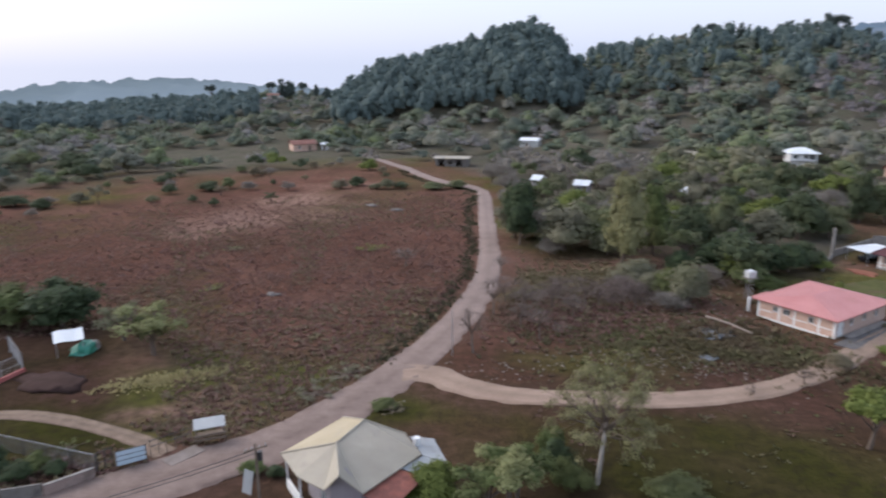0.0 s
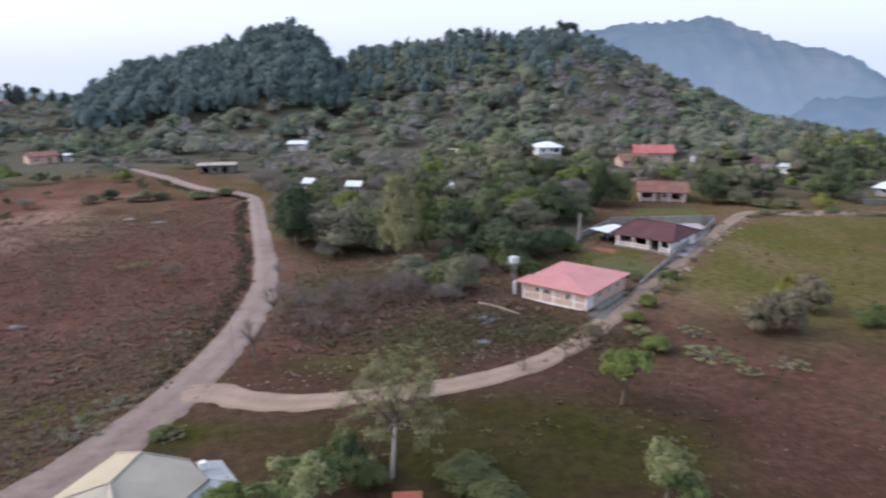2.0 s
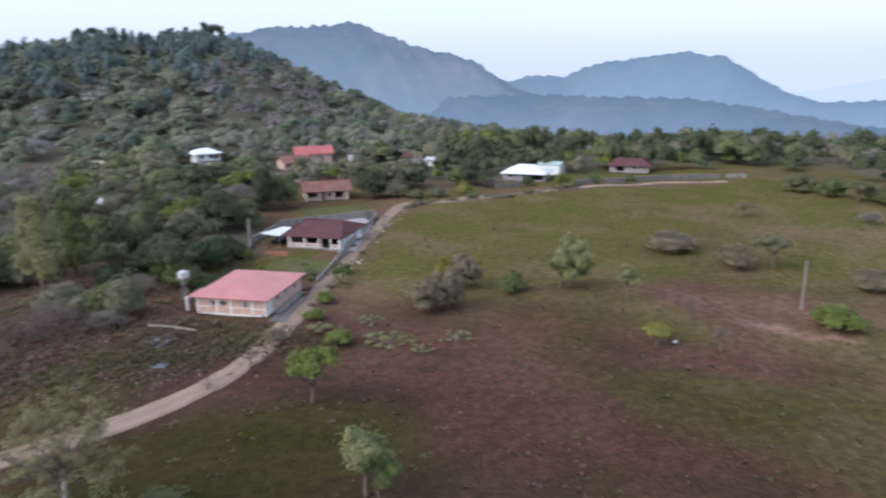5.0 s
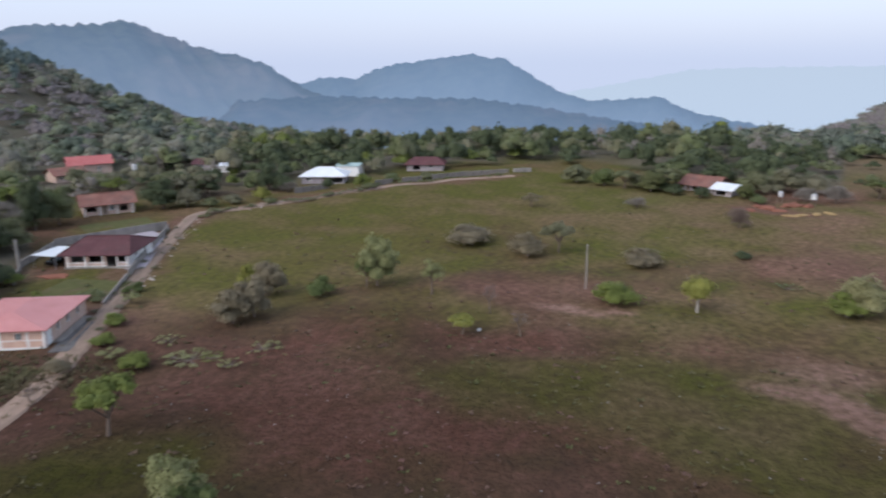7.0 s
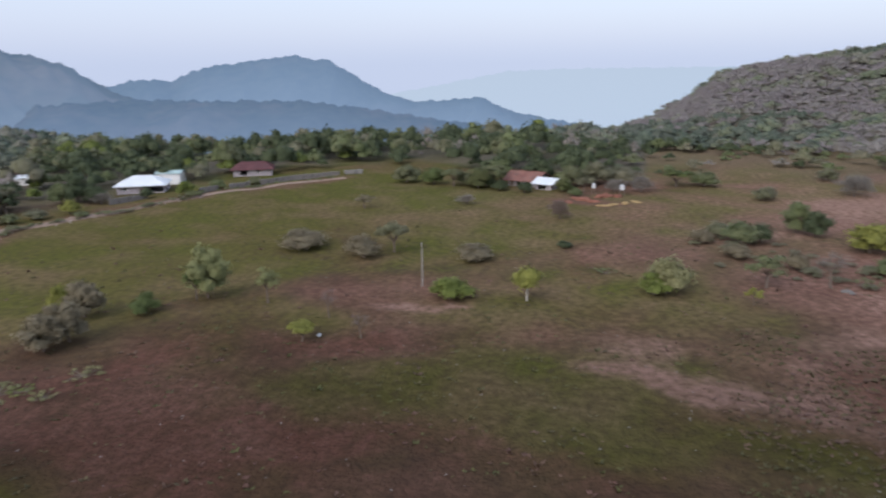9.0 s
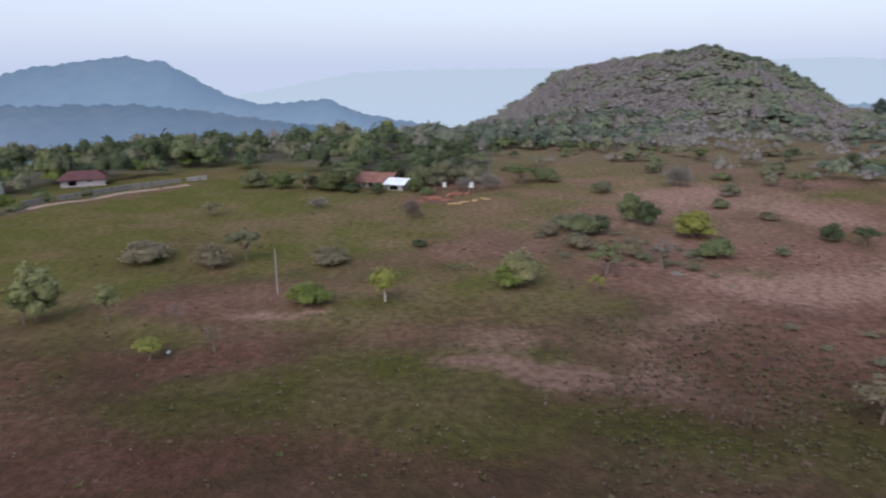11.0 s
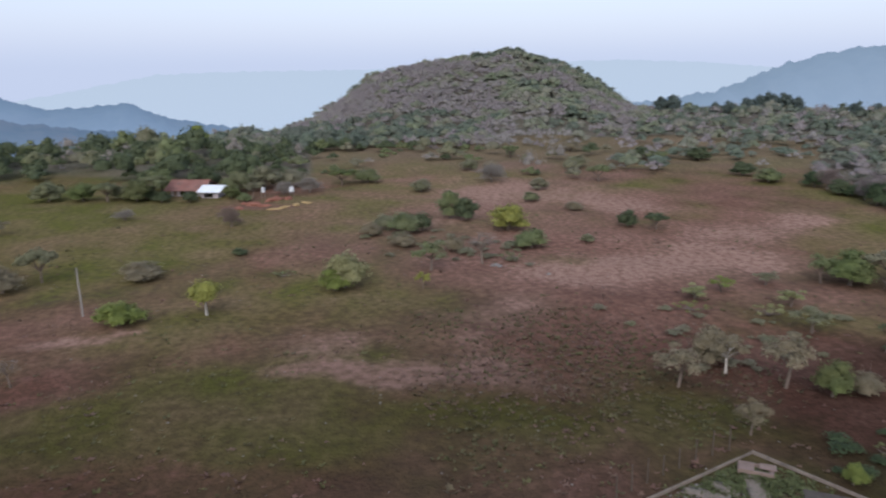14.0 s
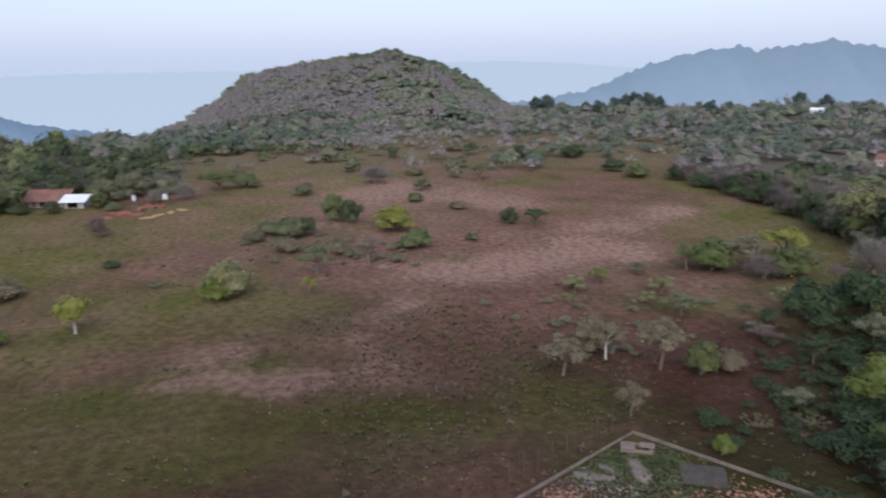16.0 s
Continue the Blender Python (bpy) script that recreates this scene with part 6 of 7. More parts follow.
for i, (az, r, high) in enumerate(CREST):
    tree(az, r, high, high * (.62 if az < 100 else .95), ("round", "umbrella", "tall")[i % 3] if az < 100 else "round", "pine", "tall pine standing on the ridge's crest", "pine_tree", "tree", BARK, i % 3, group="pines on the crests")


def tall_pale_tree():
    """The tall thin tree with a bare white stem by the lane."""
    x, y = at(10.9, 52.5)
    g = np.random.default_rng(3)
    ob = thing("tree", pose(x, y, land1(x, y)), "tall thin tree with a bare white stem and sparse yellow-green leaves", "tree")
    bm = bmesh.new()
    stem = [(0, 0, -.3), (.25, .1, 2.2), (.45, .2, 4.2), (.55, .3, 5.4)]
    for a, b, r0, r1 in zip(stem, stem[1:], (.20, .18, .16), (.18, .16, .13)):
        tube(bm, a, b, r0, r1, 9)
    part("trunk", bm, PALE_BARK, ob, "white painted stem")
    tips = []
    for k in range(22):
        bm = bmesh.new()
        a, lift = k * 2.4, -.25 + 1.25 * ((k * 7) % 22) / 21
        base = Vector((.5, .25, 4.3 + 1.1 * (k % 3) / 2))
        way = Vector((math.cos(a) * math.cos(lift * 1.4), math.sin(a) * math.cos(lift * 1.4), math.sin(lift * 1.4)))
        reach = Vector((way.x * 4.3, way.y * 4.3, way.z * 4.2 + .9)) * g.uniform(.82, 1.08)
        mid = base + reach * .5 + Vector(g.normal(0, .3, 3))
        tip = base + reach
        tube(bm, base, mid, .085, .055, 5, False)
        tube(bm, mid, tip, .055, .02, 5, False)
        for j in range(8):
            p = mid.lerp(tip, .1 + .1 * j)
            q = p + way * .9 + Vector(g.normal(0, .75, 3))
            tube(bm, p, q, .028, .008, 4, False)
            tips.append((q.x, q.y, q.z, .5))
        tips.append((tip.x, tip.y, tip.z, .6))
        part("limb", bm, BARK, ob)
    v, f = leaf_cloud(g, tips, 11000, .062)
    o = new("crown", mesh_from("crown", v, f, LEAF["straw"]))
    o.parent = ob
    v, f = leaf_cloud(g, tips, 7000, .05, 3, True)
    o = new("twig_mass", mesh_from("twig_mass", v, f, LEAF["beige"]))
    o.parent = ob


tall_pale_tree()


# ---- fences, walls, poles and small things ----
def wire_fence(name, label, a, b, high, post_gap, post_mat, wire_mat, mesh_step=0.0, rails=(1.0,), lean=0.0):
    m, L = frame_on(a, b)
    f = thing(name, m, label, "fence")
    n = max(1, round(L / post_gap))
    for i in range(n + 1):
        bm = bmesh.new()
        wob = lean * math.sin(i * 2.3)
        tube(bm, (L * i / n, 0, -.3), (L * i / n + wob, wob * .6, high * (1 + .15 * math.sin(i * 1.9) * (lean > 0))), .05, .045, 7)
        part("post", bm, post_mat, f)
    for k in rails:
        bm = bmesh.new()
        tube(bm, (0, 0, high * k - .05), (L, 0, high * k - .05), .03, .03, 6)
        part("rail", bm, wire_mat, f)
    if mesh_step:
        bm = bmesh.new()
        k = -high
        while k < L:
            for s in (1, -1):
                x0, x1 = (max(k, 0), min(k + high, L))
                z0, z1 = x0 - k, x1 - k
                if s < 0:
                    z0, z1 = high - z0, high - z1
                tube(bm, (x0, 0, z0), (x1, 0, z1), .006, .006, 3, False)
            k += mesh_step
        part("wire_mesh", bm, STEEL, f, "galvanised chain-link mesh")
    return f


def low_wall(name, label, a, b, high, thick, mat, cap=None, category="wall"):
    m, L = frame_on(a, b)
    w = thing(name, m, label, category)
    bm = bmesh.new()
    box(bm, 0, -thick / 2, -.4, L, thick / 2, high)
    part("wall_body", bm, mat, w)
    if cap:
        bm = bmesh.new()
        box(bm, -.03, -thick / 2 - .02, high, L + .03, thick / 2 + .02, high + .07)
        bmesh.ops.bevel(bm, geom=bm.edges[:], offset=.02, segments=1, affect="EDGES")
        part("coping", bm, cap, w)
    return w


wire_fence("chain_link_fence", "galvanised chain-link fence on dark posts", (-46, 82), (-37.4, 69.5), 1.7, 2.8, DARK, STEEL, .16, (.03, 1.0))
wire_fence("chain_link_fence", "galvanised chain-link fence on dark posts", (-37.4, 69.5), (-31.4, 61), 1.7, 2.8, DARK, STEEL, .16, (.03, 1.0))
wire_fence("chain_link_fence", "fence round the sports court", (-35.2, 88), (-35.8, 95), 2.0, 2.4, STEEL, STEEL, .3, (.5, 1.0))
wire_fence("chain_link_fence", "fence round the sports court", (-41, 82), (-35.2, 88), 2.0, 2.6, STEEL, STEEL, .3, (.5, 1.0))
low_wall("court_wall", "low red-painted border wall of the court", (-41, 81.4), (-35.1, 87.4), .5, .25, surface("red_paint", (.36, .10, .09), (.44, .15, .13), 1, 9, .8, .2))
low_wall("plaster_wall", "low pinkish plaster wall along the road", (-35.2, 59.5), (-31.6, 60.2), .9, .25, surface("worn_plaster", (.27, .20, .17), (.34, .265, .23), .8, 9, .9, .3, stain=(.18, .14, .12), stain_at=.58), CONCRETE)
low_wall("block_wall", "grey block wall at the roadside lot", (-38, 60.5), (-35.3, 59.6), 1.1, .2, BLOCK)
wire_fence("wood_fence", "dark iron gate posts beside the lot", (-31.3, 60.9), (-30.2, 61.2), 1.9, .6, DARK, DARK, 0, (.5, 1.0))

# sheet-metal gate
m, L = frame_on((-30.0, 60.8), (-27.7, 61.0))
gate = thing("metal_gate", m, "light blue sheet-metal gate leaf with dark rails", "gate")
blue = roofing("light_blue_sheet", (.50, .62, .70), (.60, .70, .76), None, .6, 2.5)
for i in range(3):
    bar("gate_panel", gate, blue, 0, 0, .2 + .45 * i, L, .05, .59 + .45 * i)
for z in (.15, .60, 1.05, 1.50):
    bar("gate_rail", gate, DARK, 0, -.02, z, L, .07, z + .05)
for x in (0, L):
    bm = bmesh.new()
    tube(bm, (x, .02, -.3), (x, .02, 1.7), .07, .07, 8)
    part("gate_post", bm, WOOD, gate)
wire_fence("wood_fence", "crooked wooden fence posts by the path", (-27.4, 61.4), (-24.2, 62.5), 1.8, .75, WOOD, DARK, 0, (.6, .9), .15)

# roadside shelter
m, L = frame_on((-23.85, 61.8), (-21.5, 61.8))
ks = thing("roadside_stand", m, "roadside stand with a slanted pale sheet roof and wooden counter", "stand")
bm = bmesh.new()
v = [bm.verts.new(p) for p in ((-.1, -.35, 1.75), (L + .1, -.35, 1.75), (L + .1, 1.0, 2.15), (-.1, 1.0, 2.15), (-.1, -.35, 1.69), (L + .1, -.35, 1.69), (L + .1, 1.0, 2.09), (-.1, 1.0, 2.09))]
for f in ((0, 1, 2, 3), (7, 6, 5, 4), (0, 4, 5, 1), (1, 5, 6, 2), (2, 6, 7, 3), (3, 7, 4, 0)):
    bm.faces.new([v[i] for i in f])
part("roof", bm, WEATHERED, ks)
for x in (0, L - .1):
    for y, h in ((-.2, 1.72), (.8, 2.0)):
        bar("post", ks, WOOD, x, y, -.3, x + .1, y + .1, h)
for z in (.55, .95):
    bar("counter_board", ks, WOOD, -.15, -.35, z, L + .15, -.2, z + .16)
bar("shelf", ks, WOOD, .12, -.1, .8, L - .12, .8, .86)
low_wall("doorstep", "pale concrete slab at the path's mouth", (-26.3, 59.6), (-23.6, 61.2), .10, 1.6, surface("worn_slab", (.20, .165, .14), (.27, .225, .195), 1, 9, .9, .35), category="slab")

# canopy with a green tarpaulin
m, L = frame_on((-32.9, 89.2), (-31.1, 89.2))
cn = thing("canopy", m, "white sheet canopy on thin poles", "canopy")
bm = bmesh.new()
bmesh.ops.create_grid(bm, x_segments=8, y_segments=6, size=.5, matrix=Matrix.Translation((L / 2, 1.2, 2.2)) @ Matrix.Diagonal((L + .4, 2.2, 1, 1)))
for q in bm.verts:
    q.co.z += .07 * math.sin(q.co.x * 2.3) + .34 * q.co.y - .3
bmesh.ops.solidify(bm, geom=bm.faces[:], thickness=.03)
part("sheet", bm, WHITE_ROOF, cn)
for x in (0, L):
    for y in (.2, 2.2):
        bm = bmesh.new()
        tube(bm, (x, y, -.2), (x, y, 1.86 + .33 * y), .035, .035, 6)
        part("pole", bm, STEEL, cn)


def heap(name, label, category, az, r, wide, deep, high, mat, seed, z=0.0):
    """A rumpled low heap."""
    g = np.random.default_rng(seed)
    x, y = at(az, r)
    bm = bmesh.new()
    bmesh.ops.create_icosphere(bm, subdivisions=3, radius=1)
    for q in bm.verts:
        n = noise.noise(q.co * 2.1 + Vector((seed, 0, 0))) * .55 + noise.noise(q.co * 5 + Vector((0, seed, 0))) * .15
        q.co *= 1 + n
        q.co = Vector((q.co.x * wide / 2, q.co.y * deep / 2, max(q.co.z, -.1) * high))
    me = bpy.data.meshes.new(name)
    bm.to_mesh(me)
    bm.free()
    me.materials.append(mat)
    me.shade_smooth()
    ob = new(name, me)
    ob.matrix_world = pose(x, y, land1(x, y) + z, 0, 0, seed * 40)
    return tagged(ob, label, category)


PLASTIC = surface("white_plastic", (.50, .51, .51), (.58, .58, .57), 1, 8, .4, .1)
TARP = surface("green_tarpaulin", (.03, .20, .13), (.05, .28, .19), 1.5, 6, .4, .3)
heap("tarpaulin", "crumpled green tarpaulin over stacked goods", "tarpaulin", -31.0, 90.3, 3.4, 2.2, 1.1, TARP, 2)
heap("sack", "white sack lying beside a shrub", "sack", 61.7, 86.2, .6, .45, .3, PLASTIC, 9)
heap("sack", "pale grey sack beside the tarpaulin", "sack", -30.3, 91.0, 1.4, 1.2, .9, CONCRETE, 3)
EARTH = surface("dark_earth", (.045, .027, .022), (.07, .042, .035), .6, 5, .95, .6)
RED_EARTH = surface("red_earth", (.185, .082, .056), (.25, .115, .080), .6, 5, .95, .6)
heap("earth_mound", "low mound of dark earth", "mound", -33.6, 83, 8, 5, .3, EARTH, 4)
for i, (az, r, w, d, h) in enumerate(((82.5, 176, 4, 2, .4), (83.6, 179, 5, 2.4, .7), (84.4, 176.5, 3, 1.6, .5), (85.3, 183, 5.5, 2.6, .9), (86.3, 184, 3.5, 2, .7), (82.9, 181, 2.6, 1.5, .5))):
    heap("earth_mound", "heap of freshly dug red earth", "mound", az, r, w, d, h, RED_EARTH, 5 + i)
STRAW = surface("yellow_straw", (.30, .20, .085), (.37, .265, .13), .8, 8, .95, .5)
for i, (az, r) in enumerate(((85.2, 172), (86.0, 173.5), (86.9, 175), (87.7, 177))):
    heap("straw_pile", "low spread of yellow straw", "straw", az, r, 3.6, 1.6, .22, STRAW, 7 + i)
for az, r, w, words in ((84.4, 187, 1.0, "yellowish plastic barrel on a stand"), (86.6, 186, 1.3, "white plastic water tank on the red bank"), (35.2, 237, 1.5, "white water tank among trees")):
    x, y = at(az, r)
    tk = thing("water_tank", pose(x, y, land1(x, y)), words, "tank")
    bm = bmesh.new()
    tube(bm, (0, 0, 1.6 if r < 200 else 2.6), (0, 0, 2.7 if r < 200 else 4.2), w / 2, w / 2 * .95, 14)
    tube(bm, (0, 0, 2.7 if r < 200 else 4.2), (0, 0, 2.9 if r < 200 else 4.4), w / 2 * .9, w / 5, 14)
    part("tank_body", bm, PLASTIC, tk)
    for i in range(4):
        bm = bmesh.new()
        tube(bm, (w * .4 * (-1) ** (i // 2), w * .4 * (-1) ** i, -.3), (w * .4 * (-1) ** (i // 2), w * .4 * (-1) ** i, 1.6 if r < 200 else 2.6), .06, .06, 6)
        part("leg", bm, WOOD, tk)

# water tower by the pink-roofed house
x, y = at(21.65, 105)
tw = thing("water_tower", pose(x, y, land1(x, y), 0, 0, 20), "white water tank on a slim lattice stand", "tank")
bm = bmesh.new()
box(bm, -.62, -.62, 3.5, .62, .62, 4.45)
bmesh.ops.bevel(bm, geom=bm.edges[:], offset=.12, segments=2, affect="EDGES")
part("tank_body", bm, PLASTIC, tw)
bar("platform", tw, CONCRETE, -.75, -.75, 3.38, .75, .75, 3.5)
for sx in (-.32, .32):
    for sy in (-.32, .32):
        bm = bmesh.new()
        tube(bm, (sx * 1.25, sy * 1.25, -.3), (sx, sy, 3.38), .035, .035, 6)
        part("leg", bm, STEEL, tw)
for i in range(5):
    z = .35 + .6 * i
    bm = bmesh.new()
    for a, b in (((-.36, -.36), (.36, -.36)), ((.36, -.36), (.36, .36)), ((.36, .36), (-.36, .36)), ((-.36, .36), (-.36, -.36))):
        tube(bm, (*a, z), (*b, z + .5), .014, .014, 4)
    part("brace", bm, STEEL, tw)


# poles
def utility_pole(az, r, high, label, arm=True, mat=WOOD, wide=.14, name="utility_pole"):
    x, y = at(az, r)
    p = thing(name, pose(x, y, land1(x, y), 0, 0, 35), label, "pole")
    bm = bmesh.new()
    tube(bm, (0, 0, -.5), (0, 0, high), wide, wide * .65, 10)
    part("pole", bm, mat, p)
    if arm:
        bar("crossarm", p, WOOD, -.9, -.06, high - .55, .9, .06, high - .43)
        for x2 in (-.8, -.3, .3, .8):
            bm = bmesh.new()
            tube(bm, (x2, 0, high - .43), (x2, 0, high - .24), .05, .03, 7)
            part("insulator", bm, STEEL, p)
        bm = bmesh.new()
        tube(bm, (.3, 0, high - 1.5), (.3, 0, high - .8), .2, .2, 10)
        part("transformer", bm, DARK, p)
    return p


utility_pole(-19.15, 51.5, 4.9, "weathered utility pole with a crossarm beside the road")
utility_pole(70.5, 104, 6.9, "bare pale concrete pole standing in the pasture", False, CONCRETE, .13)
utility_pole(26.9, 137, 5.2, "stout grey concrete column beside the lot wall", False, CONCRETE, .34, "column")
utility_pole(-1.9, 77.2, 5.5, "thin grey post at the road fork", False, STEEL, .06, "post")

for k in range(2):
    bm = bmesh.new()
    p0, p1 = Vector((*at(-19.15, 51.5), 4.35 - .3 * k)), Vector((*at(-44, 50), 4.6 - .3 * k))
    for i in range(14):
        u, w = i / 14, (i + 1) / 14
        tube(bm, p0.lerp(p1, u) - Vector((0, 0, 1.6 * u * (1 - u))), p0.lerp(p1, w) - Vector((0, 0, 1.6 * w * (1 - w))), .025, .025, 5, False)
    me = bpy.data.meshes.new("cable")
    bm.to_mesh(me)
    bm.free()
    me.materials.append(DARK)
    tagged(new("cable", me), "dark sagging power cable from the pole", "cable")

x, y = at(-20.2, 52.6)
ms = thing("metal_sheet", pose(x, y, land1(x, y), 0, 14, 62), "pale corrugated metal sheet leaning by the pole", "sheet")
bm = bmesh.new()
for k in range(9):
    box(bm, -.025 - .012 * (k % 2), -.5 + .11 * k, -.1, .0 - .012 * (k % 2), -.39 + .11 * k, 1.9)
part("sheet_body", bm, WEATHERED, ms)

# walls round the maroon-roofed house and its neighbours
low_wall("lot_wall", "grey concrete wall behind the maroon-roofed house", (29.3, 151), (37.0, 158), 1.5, .2, CONCRETE, CONCRETE)
low_wall("lot_wall", "grey concrete wall along the lane", (37.1, 158), (33.9, 123.5), 1.0, .2, CONCRETE, CONCRETE)
low_wall("lot_wall", "grey wall between lawn and garden", (33.8, 123), (31.9, 108.5), .7, .2, CONCRETE)
low_wall("lot_wall", "grey concrete wall beside the column", (26.4, 127), (27.0, 138), 1.0, .2, CONCRETE)
low_wall("lot_wall", "grey concrete wall beside the garden", (27.0, 138), (29.3, 151), 1.2, .2, CONCRETE)
low_wall("yard_paving", "pale concrete yard paving behind the house", (30.8, 150.5), (36.2, 155), .08, 9, MAUVE, category="paving")
low_wall("yard_paving", "pale concrete yard paving beside the lane", (36.6, 151), (34.4, 128), .06, 3.2, MAUVE, category="paving")
low_wall("driveway", "grey concrete apron beside the pink-roofed house", (28.5, 92.0), (30.9, 101.5), .09, 2.4, surface("dark_apron", (.10, .094, .09), (.15, .14, .132), 1, 8, .95, .4), category="paving")
for a, b in (((53.2, 201), (54.6, 204)), ((55.4, 206), (57.0, 209)), ((57.8, 211), (60.5, 217)), ((46.8, 194), (49.5, 199)), ((60.5, 217), (64, 222))):
    low_wall("boundary_wall", "weathered grey block wall along the lane", a, b, 1.4, .2, BLOCK, CONCRETE)
low_wall("block_stack", "pale stacked blocks at the wood's edge", (64.4, 224), (65.8, 226), 1.2, .9, CONCRETE, category="blocks")

SHORT = surface("short_grass", (.074, .078, .026), (.108, .106, .040), .5, 5, .95, .5, stain=(.11, .078, .05), stain_at=.58)
for a, b, deep, words in (((28.6, 122.5), (33.0, 116), 9, "short green lawn before the maroon-roofed house"), ((31.2, 166), (36.0, 169), 9, "short green lawn before the clay-roofed house")):
    low_wall("lawn", words, a, b, .035, deep, SHORT, category="lawn")
heap("bare_earth", "patch of bare red earth by the carport", "earth", 29.3, 129.5, 6, 3, .05, surface("orange_earth", (.22, .090, .058), (.29, .125, .082), .6, 5, .95, .6), 12)

# carport and parked car
m, L = frame_on((28.9, 136), (29.6, 134.5))
cp = thing("carport", m, "white sheet carport beside the house", "carport")
bm = bmesh.new()
box(bm, -2.8, -1.2, 2.25, 1.9, 5.4, 2.33)
part("roof", bm, WHITE_ROOF, cp)
for x in (-2.6, 1.7):
    for y in (-1.0, 5.2):
        bar("post", cp, STEEL, x, y, -.3, x + .08, y + .08, 2.25)
car = thing("car", cp.matrix_world @ pose(-.5, .2, 0, 0, 0, 90), "black car parked under the carport", "car")
BLACK = surface("black_car_paint", (.012, .012, .014), (.02, .02, .022), 1, 8, .15, .02)
bm = bmesh.new()
box(bm, -.3, -.85, .35, 4.0, .85, .95)
bmesh.ops.bevel(bm, geom=bm.edges[:], offset=.12, segments=2, affect="EDGES")
body = part("car_body", bm, BLACK, car)
bm = bmesh.new()
box(bm, .7, -.72, .93, 3.0, .72, 1.45)
for q in bm.verts:
    if q.co.z > 1.2:
        q.co.x = 1.1 if q.co.x < 2 else 2.6
        q.co.y *= .85
part("cabin", bm, GLASS, car, "dark car windows")
for x in (.5, 3.2):
    for y in (-.8, .62):
        bm = bmesh.new()
        tube(bm, (x, y, .32), (x, y + .18, .32), .32, .32, 14)
        wl = part("wheel", bm, DARK, car)

# walled lot with rubble
PAD = surface("worn_pad", (.160, .130, .106), (.215, .180, .150), .9, 8, .95, .5, stain=(.10, .085, .072), stain_at=.56)
LOT = [(113.4, 48), (124.45, 61.4), (141.0, 56.3), (148, 44.5)]
for a, b in zip(LOT, LOT[1:]):
    low_wall("lot_wall", "low grey block wall of the rubble-strewn lot", a, b, .28, .12, PAD, category="wall")
low_wall("lot_wall", "low grey block wall of the rubble-strewn lot", (113.4, 48), (106, 40.5), .28, .12, PAD)
DARK_WOOD = surface("dark_wood", (.07, .055, .042), (.10, .08, .062), 2, 20, .9, .5)
PINKISH = surface("pinkish_concrete", (.155, .112, .094), (.215, .160, .135), 1, 9, .9, .4)
for i in range(8):
    az, r = 114 + i * 1.25, 50.6 + i * 1.52
    x, y = at(az, r)
    p = thing("fence_post", pose(x, y, land1(x, y)), "rough dark fence post with a leafy shoot", "post", "posts along the lot")
    bm = bmesh.new()
    tube(bm, (0, 0, -.3), (.05 * math.sin(i * 2), .04, 2.1 + .3 * math.sin(i * 1.3)), .08, .06, 7)
    part("post_body", bm, DARK_WOOD, p)
heap("concrete_pad", "broken pale concrete pad", "concrete", 125.0, 55.8, 4.6, 1.8, .12, PAD, 22)
heap("concrete_pad", "broken pale concrete pad", "concrete", 122.6, 55.0, 2.6, 1.4, .10, PAD, 23)
heap("concrete_pad", "cracked grey concrete pad", "concrete", 121.2, 53.6, 3.2, 1.2, .10, PAD, 24)
low_wall("dark_slab", "dark grey cement slab", (128.6, 55.8), (132.2, 56.4), .12, 3.0, surface("dark_cement", (.060, .050, .043), (.090, .077, .067), 1, 9, .9, .3), category="slab")
m, L = frame_on((123.5, 58.4), (126.2, 58.6))
ht = thing("cistern", m, "open cistern with pinkish concrete cover slabs", "cistern")
for dims in ((0, -.7, 0, .28, .7, .35), (L - .28, -.7, 0, L, .7, .35), (.28, -.7, 0, L - .28, -.5, .35), (.28, .5, 0, L - .28, .7, .35)):
    bar("rim", ht, PINKISH, *dims)
bar("cover_slab", ht, PINKISH, .1, -.75, .36, L * .45, .6, .44)
bar("cover_slab", ht, PINKISH, L * .6, -.1, .36, L + .2, .75, .44)
# Dark sheet added inside the rim for the darkness of the open hole.
bar("dark_sheet", ht, DARK, .3, -.48, .02, L - .3, .48, .06)


def scatter(name, label, category, points, sizes, mat, seed, flat=.6):
    """Many loose stones or bricks, as one heap of small blocks."""
    g = np.random.default_rng(seed)
    base = np.array([(-1, -1, 0), (1, -1, 0), (1, 1, 0), (-1, 1, 0), (-.8, -.7, 1), (.7, -.8, 1), (.8, .7, 1), (-.7, .8, 1)], float) * .5
    quads = np.array([(4, 5, 6, 7), (0, 1, 5, 4), (1, 2, 6, 5), (2, 3, 7, 6), (3, 0, 4, 7)])
    vs, fs = [], []
    for i, ((x, y), s) in enumerate(zip(points, sizes)):
        v = base * (1 + g.normal(0, .12, base.shape)) * s * (1, g.uniform(.6, 1.2), flat)
        a = g.uniform(0, 6.28)
        vs.append(np.stack([x + v[:, 0] * math.cos(a) - v[:, 1] * math.sin(a), y + v[:, 0] * math.sin(a) + v[:, 1] * math.cos(a), v[:, 2]], -1))
        fs.append(quads + 8 * i)
    v = np.concatenate(vs)
    v[:, 2] += land(v[:, 0], v[:, 1]) - .01
    return tagged(new(name, mesh_from(name, v, np.concatenate(fs), mat)), label, category, kind="stuff")


def around(g, n, az, r, across, along):
    ux, uy = math.sin(radians(az)), math.cos(radians(az))
    cx, cy = at(az, r)
    p, q = g.normal(0, along, n), g.normal(0, across, n)
    return list(zip(cx + p * ux + q * uy, cy + p * uy - q * ux))


